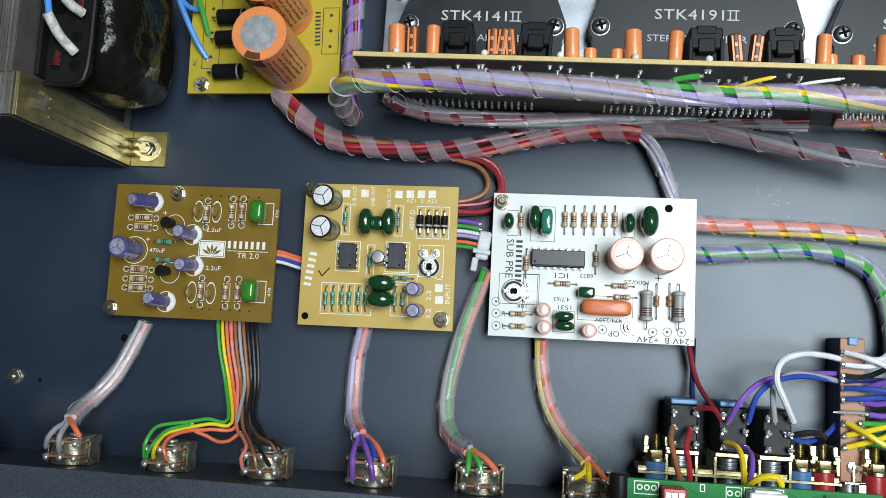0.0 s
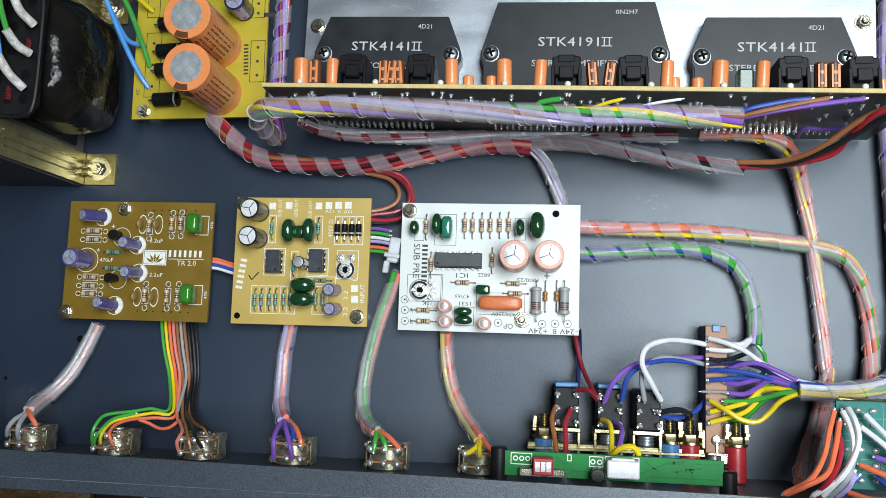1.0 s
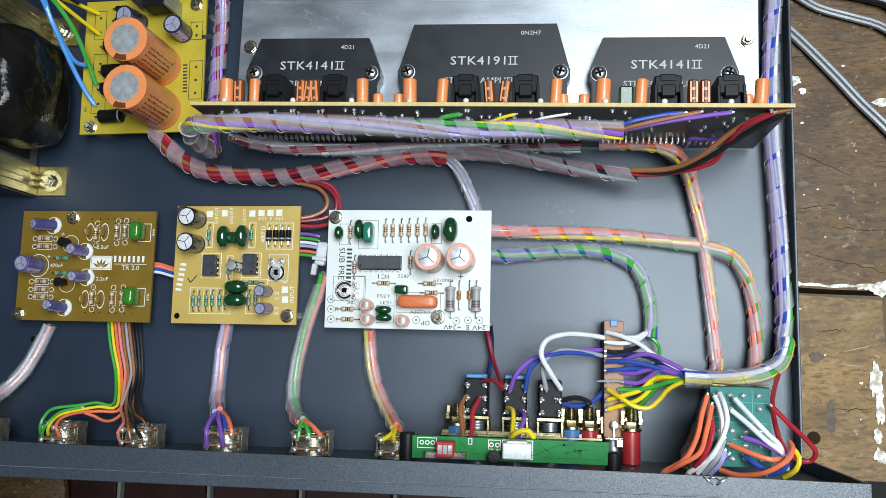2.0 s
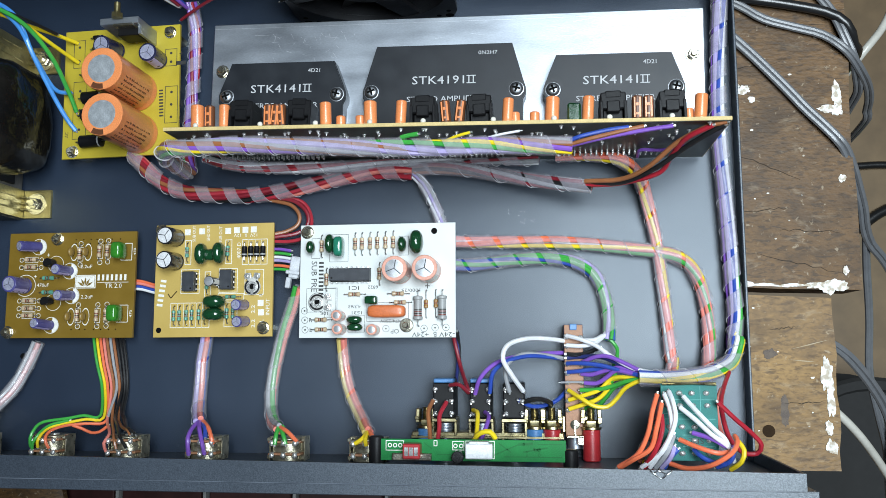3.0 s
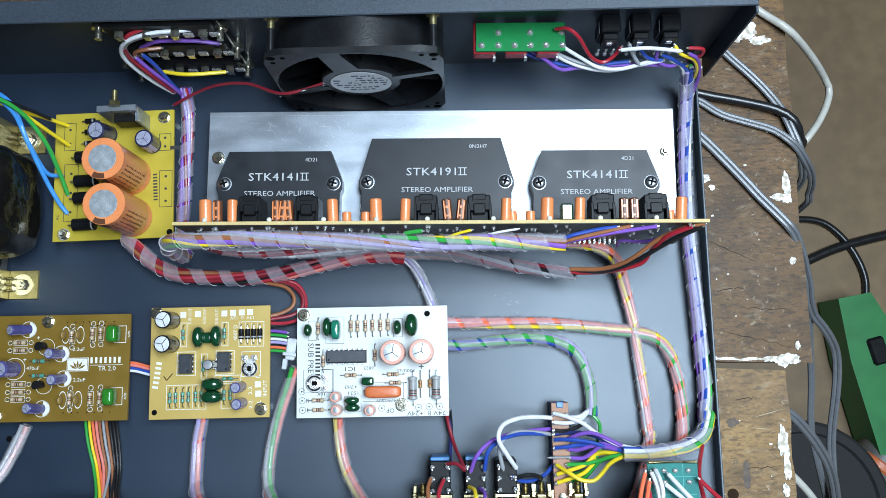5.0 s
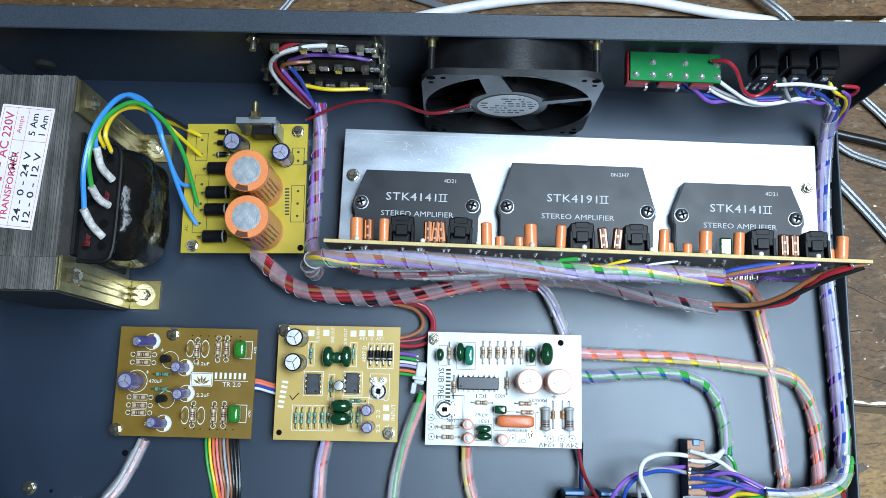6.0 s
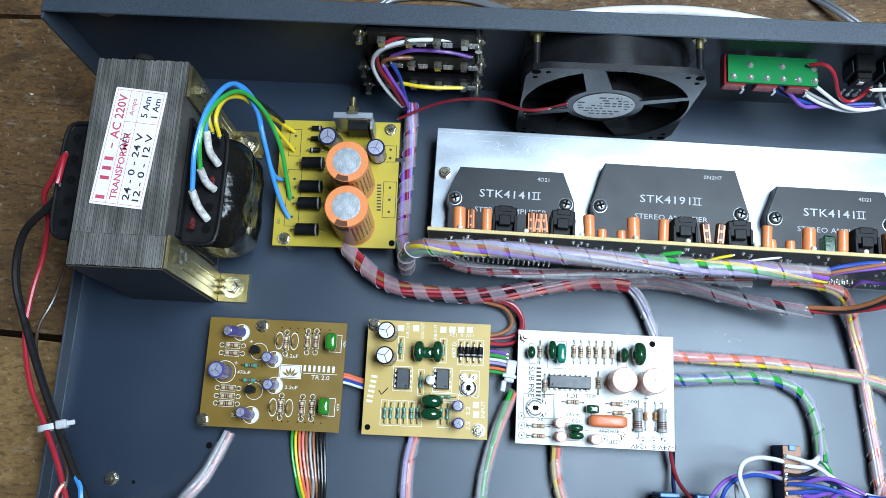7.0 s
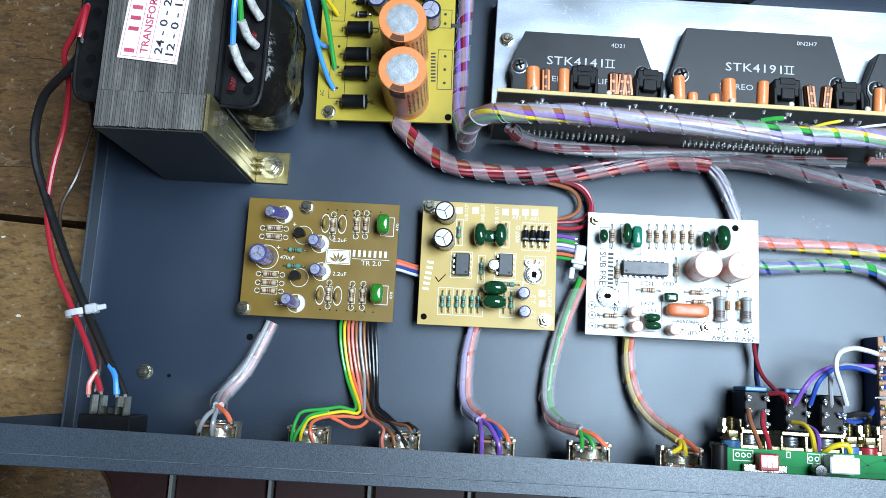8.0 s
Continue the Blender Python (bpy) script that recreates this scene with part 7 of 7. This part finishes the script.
def socket_post(x, colour, label, long=0.0):
    th = thing("binding_post", (x, PY, 15), label, "terminal", group="binding posts")
    part("collar", Shape().rod((0, -4.6, 0), (0, 9.6 + long, 0), 4.0, 20, 0, 0.5), colour, th)
    part("washer", Shape().rod((0, 9.6 + long, 0), (0, 10.6 + long, 0), 4.6, 20), GOLD, th)
    part("nut", Shape().lathe([(3.4, 0), (3.7, 0.4), (3.7, 2.8), (3.2, 3.2)], 6, None, Matrix.Translation((0, 10.6 + long, 0)) @ BACK), GOLD, th)
    s = Shape()
    pr = []
    yy = 13.5 + long
    while yy < 19.5 + long:
        pr += [(1.75, yy), (1.5, yy + 0.3)]
        yy += 0.6
    s.lathe(pr, 12, None, BACK)
    part("threaded_stud", s, GOLD, th)
    for sx in (-1, 1):
        part("side_tab", shared("post_tab", lambda: Shape().box(-0.9, 0.9, 0, 6.4, -4.0, 2.6, 0.3).box(-0.9, 0.9, 1.4, 3.0, 2.6, 4.4, 0.2).mesh("side_tab", [GOLD])), None, th, at=(sx * 3.9, 12.2 + long, 0), rz=sx * 3)


socket_post(137.6, BLUE_P, "blue and gilt binding post behind the panel")
socket_post(187.8, BLUE_P, "blue and gilt binding post beside a red one")
socket_post(195.6, RED_P, "red and gilt binding post beside a blue one")
socket_post(213.4, RED_P, "tall red and gilt binding post beside the tag strip")

tag = thing("tag_strip_switch", (206.2, 0, 0), "long selector switch with brown tag face and blue sides", "switch")
part("body", Shape().box(-4.4, 4.4, -38, 5.2, 1.0, 12.6, 0.3), surf("navy_switch_side", (0.03, 0.05, 0.16), None, 0.4), tag, "navy blue")
part("tag_face", Shape().box(-4.2, 4.3, -46, 5.0, 12.6, 14.2, 0.2), PHENOL, tag, "brown phenolic")
part("cap", Shape().box(-1.6, 1.6, 2.6, 5.4, 13.0, 15.2, 0.3), BLUE_P, tag, "blue")
part("metal_bracket", Shape().box(0.8, 4.2, -49.6, -45.2, 10.0, 16.6, 0.4).box(-3.8, 4.2, -46.4, -45.2, 12.8, 16.6, 0.3), STEEL, tag, "bent metal")
for sx in (-1, 1):
    part("side_tab", Shape().box(min(sx * 4.4, sx * 5.8), max(sx * 4.4, sx * 5.8), -44.0, -36.6, 10.0, 14.8, 0.3), GOLD, tag)
part("pivot_plate", Shape().lathe([(2.2, 0), (2.2, 0.25), (1.9, 0.4)], 16, None, Matrix.Translation((0, -40.5, 14.2))).box(-0.4, 0.4, -45.5, -40.0, 14.3, 15.3, 0.1), STEEL, tag)
part("shaft", Shape().rod((0, -46, 9), (0, -51.6, 9), 3.6, 18), ALU, tag)
for k in range(9):
    for sx in (-3.0, 3.2):
        part("lug", shared("tag_lug", lambda: Shape().box(-1.2, 1.2, -0.7, 0.7, 0, 0.4, 0.1).blob((0, 0, 0.7), (1.4, 1.1, 0.8), 1, 8, 6).mesh("lug", [SOLDER])), None, tag, at=(sx, -0.8 - k * 4.15, 14.2))

gp = thing("player_board", (123.5, PY, 53), "green player circuit board with red and white plugs", "circuit board")
part("board", Shape().box(0, 77.5, -0.6, 8.2, -1.6, 0, 0.1), PCB_GREEN, gp)
part("plug", Shape().box(10.4, 17.6, 0.6, 6.8, 0, 6, 0.4).box(11.2, 12.8, 2.0, 5.4, 5.9, 6.2, 0, 1).box(13.2, 14.8, 2.0, 5.4, 5.9, 6.2, 0, 1).box(15.2, 16.8, 2.0, 5.4, 5.9, 6.2, 0, 1), [RED_P, TIN], gp, "red")
part("plug", Shape().box(36.5, 47.6, 1.0, 7.2, 0, 6.4, 0.4).box(38.0, 46.0, 6.4, 7.9, 1, 5.4, 0.3), WHITE_P, gp, "white")
part("metal_socket", Shape().box(5.4, 22, -0.4, 2.6, 0, 2.6, 0.3), STEEL, gp)
part("capacitor", can_mesh(5, 6), SLEEVE_BK, gp, at=(33.2, 1.6, 0))
s = Shape()
for q in ((2.2, 10.0, 3.4, 7.6), (30.5, 35.5, 3.8, 7.6), (22.6, 24.2, 5.4, 7.8), (36, 48.2, 0.4, 7.8)):
    s.frame_line(*q, E1, 0.3)
for x in (4, 6.2, 8.4, 31.8, 34.2):
    s.ring(x, 5.6, E1, 0.95, 0.4, 12)
part("silkscreen", s, SILK_W, gp)
s = Shape()
r = jitter(77)
for x0, y0, x1, y1, w in ((48, 2.0, 58, 6.4, 0.5), (52, 1.4, 76, 1.4, 0.4), (58, 6.4, 64, 6.8, 1.1), (60, 3.4, 70, 5.2, 0.6), (50, 6.8, 55, 3.2, 0.45), (66, 6.6, 76, 6.6, 0.35), (24, 2.0, 34, 2.0, 0.4), (18.5, 6.8, 22, 4.2, 0.4)):
    d = Vector((x1 - x0, y1 - y0, 0))
    u = Vector((-d.y, d.x, 0)).normalized() * w / 2
    s.add([Vector((x0, y0, E1)) + u, Vector((x0, y0, E1)) - u, Vector((x1, y1, E1)) - u, Vector((x1, y1, E1)) + u], [(0, 1, 2, 3)])
for k in range(9):
    s.ring(r.uniform(60, 68), r.uniform(1.6, 6.8), E1, r.uniform(0.4, 0.8), 0.25, 10)
part("copper_trace", s, TRACE, gp, "darker green printed traces")
for x, h in ((-2.2, 13.4), (79.4, 8.6)):
    part("standoff", Shape().lathe([(2.7, 0), (3.1, 0.4), (3.1, h), (2.5, h + 0.5)], 18, None, Matrix.Translation((x, -4.6, -2)) @ BACK), BLACK, gp, "black rubber")

tb = thing("selector_board", (240.2, PY, 50), "teal input-selector circuit board with soldered leads", "circuit board")
part("board", Shape().box(0, 22.4, 0.4, 31.4, -1.6, 0, 0.1), PCB_TEAL, tb)
part("rotary_body", Shape().box(3, 19.5, 0.4, 22, -14, -1.6, 0.6), BLACK, tb)
part("pin_bar", Shape().rod((0.5, 31.2, 0.8), (22, 31.6, 0.8), 0.5, 8).rod((0.5, 32.0, 1.4), (22, 31.0, 1.4), 0.35, 8), GOLD, tb)
for x in (2.6, 7.6, 12.6, 18.4):
    for y in (27.6, 22.6, 14, 8.6, 3.4):
        part("solder_joint", Shape().blob((x + (y % 1.3) - 0.6, y, 0.4), (1.2 + 0.3 * (x % 1), 1.1, 0.8), 1, 10, 6), SOLDER, tb)
s = Shape()
for q in ((1, 21.4, 24.8, 25.0), (1, 14, 19.2, 19.4), (15.6, 15.8, 20, 30.4), (1, 21.4, 17.0, 17.2), (8, 21, 6.0, 6.2), (8, 21, 10.6, 10.8)):
    s.flat(*q, E1)
part("silkscreen", s, TEAL_LINE, tb)
part("printed_mark", Shape().letters("SRL", 2.2, 13.5, 8.3, E1, 180, 6), SILK_B, tb)

# ---- rear panel fittings ----
RY = Y1
jb = thing("rca_jack_board", (168.2, RY, 0), "green circuit board lying on red phono sockets at the rear", "circuit board", -1.0)
part("board", Shape().box(0, 42.6, -15.4, -1.2, 54.0, 55.6, 0.1), PCB_GREEN, jb)
for k in range(3):
    part("phono_socket", Shape().box(-1.2 + k * 15.2, 9.4 + k * 15.2, -15.9, -0.2, 47, 53.8, 0.5), RED_P, jb)
    part("centre_pin", Shape().box(8.2 + k * 15.2, 9.6 + k * 15.2, -17.0, -15.9, 46, 50, 0.1), TIN, jb)
for x, y in ((10.6, -6.2), (25.8, -6.2), (41, -6.2), (2.6, -12.6), (10.6, -12.6), (18.4, -12.6), (26, -12.6), (33.4, -12.6), (41.2, -12.6)):
    part("solder_joint", shared("jack_joint", lambda: Shape().lathe([(1.7, 55.5), (1.5, 56.1), (0.5, 56.9)], 12).mesh("solder_joint", [SOLDER])), None, jb, at=(x, y, 0))


def power_jack(x):
    th = thing("audio_jack", (x, RY, 0), "black plastic stereo jack socket on the rear panel", "socket", group="rear jacks")
    part("body", Shape().box(-4.6, 4.6, -9, -0.2, 45, 60, 0.6).box(-3.6, 3.6, -12.2, -9, 47, 58, 0.5), BLACK, th)
    part("side_slot", Shape().box(-5.6, -5.1, -9, -3, 47, 58, 0.1), IC_GREY, th)
    part("contact", Shape().box(-1.4, 1.4, -12.6, -12.1, 51.5, 54, 0.1), SOLDER, th)
    for sx in (-3.6, 0.2, 3.8):
        part("lug", Shape().box(sx - 0.6, sx + 0.6, -12, -11.4, 38.5, 44.5, 0.1).blob((sx, -11.8, 39), (1.2, 1.0, 1.4), 1, 8, 6), SOLDER, th)


for x in (232, 246.5, 260.5):
    power_jack(x)

st = thing("speaker_terminal_block", (20.5, RY, 0), "black speaker terminal block with metal tabs and bolts", "terminal")
part("base", Shape().box(-27, 28, -5, -0.2, 10, 79, 0.5), BLACK, st)
for k, zz in enumerate((70, 47, 24)):
    part("ridge", Shape().box(-25, 26, -8, -5, zz - 7, zz + 7, 0.6), BLACK, st)
    for j in range(4):
        part("tab", shared("term_tab", lambda: Shape().box(-2.0, 2.0, -3.5, 0, -0.4, 0.4, 0.1).box(-1.6, 1.6, -3.6, -3.0, -4.0, 0.4, 0.1).mesh("tab", [STEEL])), None, st, at=(-18 + j * 13, -8, zz + 2))
        part("clip", shared("term_clip", lambda: Shape().box(-2.4, 2.4, -1.2, 0, -1.8, 1.8, 0.3).mesh("clip", [SOLDER])), None, st, at=(-12 + j * 12.4, -8, zz - 3))
for x, zz in ((-28.5, 70), (27.5, 66), (29, 42), (28, 17), (-29.5, 14), (-30, 34)):
    part("bolt", Shape().rod((0, -11, 0), (0, -0.3, 0), 1.7, 10).lathe([(3.4, 0), (3.4, 2.6)], 6, None, Matrix.Translation((0, -6.0, 0)) @ BACK), STEEL, st, at=(x, 0, zz))

# ---- loose fixings on the tray ----
def tray_bolt(x, y):
    th = thing("hex_bolt", (x, y, 0), "small nickel hex nut and bolt on the chassis floor", "bolt", group="tray bolts")
    screw(th, 0, 0, 0, 5.6, stub=1.4, name="nut")


tray_bolt(-123.0, -27.4)
solid("floor_hole", Shape().lathe([(1.6, 0.02), (1.6, 0.05)], 16, None, Matrix.Translation((-76.7, -9.1, 0))), HOLE, "small dark drilled hole in the chassis floor", "hole")
solid("floor_hole", Shape().lathe([(0.9, 0.02), (0.9, 0.05)], 12, None, Matrix.Translation((-112, -28.5, 0))), HOLE, "tiny dark drilled hole in the chassis floor", "hole")

solid("stray_wire_strand", Shape().tube([(231, -51.2, 83.4), (232.4, -52.2, 84.2), (235, -54, 83.5), (237, -52.4, 84.6), (239.2, -51, 83.8)], 0.22, 6, 0, 0.8).tube([(232, -52.4, 83.4), (234, -51.2, 84.4), (236.4, -52.2, 83.5)], 0.2, 6, 0, 0.8), TIN, "thin bare tinned wire ends resting over the front flange", "wire")

# ---- bench surroundings ----
def flex(kind, colour, r, pts, twin=True, label=""):
    """A flexible cable; twin: two cores side by side."""
    name = kind.replace(" ", "_")
    s = Shape()
    if twin:
        p, na, nb = sweep(pts, 4)
        for sg in (-1, 1):
            s.tube([q + sg * r * 0.95 * Vector((a.x, a.y, a.z * 0.3)) for q, a in zip(p[::3] + [p[-1]], na[::3] + [na[-1]])], r, 8, 0, 4)
    else:
        s.tube(pts, r, 10, 0, 4)
    return tagged(new(name, s.mesh(name, [W[colour]])), label, "cable", "cables round the bench")


flex("speaker cable", "slate", 1.5, [(289.6, 154.5, -19), (298.7, 145.2, -19), (313.6, 128.2, -19), (328.3, 110.3, -19), (340, 97.5, -19), (347.1, 87.3, -25), (359, 66.6, -45), (366, 52.7, -60), (381, 39.7, -75), (391.7, 26, -90), (394, 4.7, -100), (393, -24, -110), (394, -53, -115), (398, -110, -125), (404, -200, -160)], True, "grey twin speaker cable crossing the bench and hanging off")
flex("speaker cable", "slate", 1.3, [(296, 214, -19), (305.4, 204.8, -19), (311.5, 198, -19), (325, 184.4, -19), (338.6, 167.6, -19), (345, 152.6, -18), (350.5, 140, -21), (355.7, 132.6, -32), (359.8, 126.4, -50), (358, 110, -120), (356, 90, -300)], True, "grey twin cable curving over the bench edge")
flex("speaker cable", "slate", 1.3, [(284, 176, -19), (293.7, 171, -19), (299.9, 166.7, -19), (312.3, 159.4, -19), (331, 154.3, -19), (343.4, 146, -18), (352, 137.4, -22), (364, 129.3, -40), (370, 123, -60), (372.6, 118, -80), (374, 108, -200), (376, 100, -410)], True, "thin grey twin cable looping off the bench")
flex("power cable", "black", 2.6, [(284, 177, -18), (293, 174.5, -18), (302.7, 172, -18), (318.6, 168.7, -18), (337.4, 163.6, -18), (347, 157, -18), (352, 149, -24), (358.3, 146, -45), (358, 140, -140), (362, 130, -400)], False, "thick black power cord bending over the bench edge")
flex("mains cable", "cream", 2.2, [(318, 233, -19), (328.3, 225.8, -19), (337.6, 218.8, -19), (349, 209.4, -18), (370, 202, -40), (386, 195, -60), (390, 187.4, -65), (382, 171, -62), (368, 154, -58), (360, 140, -90), (358, 120, -200)], False, "white round mains cable curling off the bench")
flex("speaker cable", "slate", 1.4, [(364, 58, -56), (370, 39.7, -75), (377, 12, -95), (380.7, -20.7, -110), (388.6, -50, -120), (394.7, -80, -130), (400, -190, -160)], True, "grey twin cable hanging beside the bench")
flex("mains cable", "cream", 2.2, [(316, -18, -54), (326, -24, -54), (341, -36, -58), (356, -51, -62), (375, -72.7, -80), (388, -91, -95), (420, -160, -140)], False, "cream round cable coming from under the bench")
flex("speaker cable", "slate", 1.6, [(318, 6, -54), (330, 1, -54), (345, -5, -56), (361, -18.5, -66), (380, -42, -85), (393, -74, -110), (400, -110, -125)], True, "grey twin cable coming from under the bench")
flex("mains cable", "white", 3.0, [(20, 226, -19), (38.6, 231, -19), (84.6, 242.9, -18.5), (134, 250.9, -18.5), (183, 251.7, -18.5), (232, 244, -18.5), (287, 236, -18.5), (304, 229, -18.5)], False, "thick white mains cable lying behind the chassis")
flex("speaker cable", "slate", 1.4, [(-30, 222, -20), (-14.9, 242.4, -20), (-2, 253.7, -20), (37.7, 255.6, -20), (77.9, 244.5, -20), (104, 232, -20), (120, 216, -20)], True, "grey twin cable looping behind the chassis")
flex("speaker cable", "slate", 1.4, [(228, 290, -20), (242.6, 267.7, -20), (255, 254, -13), (273.7, 238, -13), (285.8, 226.3, -18), (297, 214, -20)], True, "grey cable laid across the white one")
FZ = -418.0
flex("extension cable", "black", 5, [(330, 30, FZ), (470, 97, FZ), (520, 128, FZ), (590, 150, FZ), (760, 180, FZ)], False, "black cord lying on the floor beside the bench")
flex("extension cable", "black", 3.5, [(476, 170, FZ), (540, 165, FZ), (575, 110, FZ), (560, 45, FZ), (540, 20, FZ)], False, "black cord looping from the green tool")

tool = thing("power_tool", (560, 10, -422), "green plastic power tool lying on the floor", "tool", 14)
s = Shape()
s.slab([(-26, -70), (22, -82), (34, -40), (26, 40), (16, 78), (-16, 80), (-24, 20)], 4, 50)
part("housing", s, surf("green_tool_plastic", (0.015, 0.20, 0.05), None, 0.45, 0, 40), tool, "dark green plastic housing")
part("gear_head", Shape().rod((-10, -74, 28), (-60, -106, 28), 24, 20, 0, 3), surf("grey_gear_head", (0.16, 0.15, 0.14), None, 0.5, 0.4), tool, "grey metal head")
part("collar", Shape().rod((-22, -82, 28), (-30, -87, 28), 26, 20, 0, 2), FILM_OR, tool, "orange ring")
part("switch", Shape().box(-4, 12, 10, 36, 48, 54, 2), BLACK, tool)
s = Shape()
for k in range(6):
    s.box(8, 26, -60 + k * 5, -57.5 + k * 5, 49.6, 50.4)
part("air_slots", s, HOLE, tool)
tub = thing("rubber_tub", (462, -105, -422), "black ribbed rubber tub on the floor", "tub")
pr = [(70, 0)]
for k in range(8):
    pr += [(78 - k * 0.5, 8 + k * 9), (72 - k * 0.5, 12 + k * 9)]
pr += [(74, 84), (66, 84), (60, 10), (10, 8)]
part("shell", Shape().lathe(pr, 40), RUBBER, tub)
part("rim", Shape().lathe([(66, 84), (76, 84), (77, 87), (74, 90), (67, 90), (65, 87)], 40), RUBBER, tub)
part("inner_ring", Shape().lathe([(50, 8.2), (48, 14), (36, 14), (34, 8.2)], 40), RUBBER, tub)

# paint splashes and wear on the bench top
r = jitter(101)


def splash(cx, cy, w, h, name="paint_splash", mat=None, seed=0, z=0.0, edge=0.3):
    q = jitter(seed + int(cx * 7 + cy * 13))
    n = 44
    ph = [(q.uniform(0, 6.28), q.uniform(0.3, 1.0) / (k + 1) ** 0.6) for k in range(9)]
    out = []
    for i in range(n):
        a = 2 * math.pi * i / n
        k = 1 + edge * sum(w2 * math.sin((j + 2) * a + p2) for j, (p2, w2) in enumerate(ph)) * 0.6
        k = max(0.5, k + q.uniform(-0.10, 0.10))
        out.append((cx + w / 2 * k * math.cos(a), cy + h / 2 * k * math.sin(a)))
    lift = q.uniform(0.15, 0.6)
    part(name, Shape().slab(out, z, z + lift), mat or PAINT_W, table)


for cx, cy, w, h in ((341.5, 121, 4.5, 15), (337.5, 114, 11, 4), (341, 113, 6, 4.5), (296, 125.5, 6, 5), (300, 120.4, 3.6, 3), (292.5, 127.4, 4, 3), (341.6, 78.2, 3.6, 4), (340.5, 32, 3, 4), (334, 24.4, 13, 7), (326, 25.0, 10, 3), (314, 25.0, 14, 1.8), (302, 25.5, 12, 1.6), (294, 26.0, 6, 2.6), (329, -20, 5.6, 18), (330, -33, 3.4, 13), (328.5, -44, 4, 6), (329.2, -53, 5, 7), (326, 212, 13, 9), (333, 206, 12, 5), (320, 209, 8, 7), (348, 203, 6, 4), (308, 240.5, 16, 4), (336, 243, 12, 4)):
    if abs(cx) < 346:
        splash(cx, cy, w, h)
for k in range(26):
    y = r.uniform(-70, 230)
    x = r.uniform(290, 338 if y > 26 else 328)
    if abs(y - 23) > 4:
        d = r.choice((0.35, 0.45, 0.6, 0.8, 1.1))
        splash(x, y, d * 1.5, d, "paint_speck", r.choice((PAINT_W, CREAM)), k)
for k in range(10):
    x, y = r.uniform(-235, -160), r.uniform(-60, 200)
    if abs(y - 43) > 5:
        d = r.choice((0.7, 1.0, 1.3))
        splash(x, y, d * 2, d, "paint_speck", CREAM, k + 60)
BORE = surf("dark_bored_wood", (0.035, 0.02, 0.011), None, 0.9, spec=0.1)
STAIN = surf("dark_wood_stain", (0.095, 0.07, 0.06), (0.13, 0.09, 0.06), 0.6, clear=0.25)
for cx, cy, w, h in ((308.4, -36, 4.0, 15), (302.6, -8.5, 6.0, 5.0)):
    splash(cx, cy, w, h, "wood_stain", STAIN, 3, -0.2, 0.25)
part("bolt_hole", Shape().lathe([(2.6, -6), (2.6, 0.12), (3.0, 0.16)], 20, None, Matrix.Translation((300.4, -45.8, 0))), BORE, table)
for cx, cy, l, a in ((322, -4, 20, 14), (318, -12, 14, -6)):
    t = Matrix.Translation((cx, cy, 0.15)) @ Matrix.Rotation(radians(a), 4, "Z")
    part("scratch", Shape().add([t @ Vector(p) for p in ((-l / 2, 0, 0), (0, -0.25, 0), (l / 2, 0.1, 0), (0.1 * l, 0.25, 0))], [(0, 1, 2, 3)]), surf("pale_scratch", (0.42, 0.32, 0.2), None, 0.6), table)

# drying cracks in the bench top
CRACK = surf("dark_wood_crack", (0.03, 0.019, 0.011), None, 0.9)
for k, (cx, cy, l, a) in enumerate(((305, 86, 38, -24), (318, 36, 44, -14), (302, 63, 26, 4), (325, 52, 30, -3), (300, 138, 30, 6), (322, 160, 36, -8), (310, 4, 14, 6), (318, -32, 20, 3), (-215, 70, 60, 3), (-200, 128, 44, -5), (-222, -8, 50, 4), (-196, 178, 38, -3), (-240, 20, 30, 12))):
    q = jitter(300 + k)
    t = Matrix.Translation((cx, cy, 0.12)) @ Matrix.Rotation(radians(a), 4, "Z")
    m2 = [(l * (i / 12 - 0.5), q.uniform(-0.7, 0.7), 0.04 + 0.16 * math.sin(math.pi * i / 12)) for i in range(13)]
    vs = [t @ Vector((x, y + e * w2, 0)) for e in (-1, 1) for x, y, w2 in m2]
    part("crack", Shape().add(vs, [(i, i + 1, 14 + i, 13 + i) for i in range(12)]), CRACK, table)

# slatted shelf under the front of the bench
rk = thing("slatted_rack", (0, -150, -422), "dark maroon slatted rack standing under the bench front", "rack")
MAROON = surf("dark_maroon_wood", (0.05, 0.012, 0.012), (0.03, 0.008, 0.008), 0.5, 0, 20, 0.2, 200)
for k in range(8):
    x = -330 + k * 92
    part("slat", Shape().box(x + 5, x + 88, -60, 70, 0, 14, 1.0), MAROON, rk)
    part("divider", Shape().box(x - 1.6, x + 1.6, -60, 70, 0, 15, 0.4), RES_GREY, rk, "pale thin strip")
stool = thing("round_stool", (-345, -160, -422), "round brown wooden stool under the bench front", "stool")
part("seat", Shape().lathe([(60, 30), (66, 33), (66, 40), (60, 44), (20, 44.5)], 36), TABLE, stool)
for k in range(3):
    a = k * 2.1
    part("leg", Shape().rod((45 * math.cos(a), 45 * math.sin(a), 0), (38 * math.cos(a), 38 * math.sin(a), 31), 8, 12), TABLE, stool)
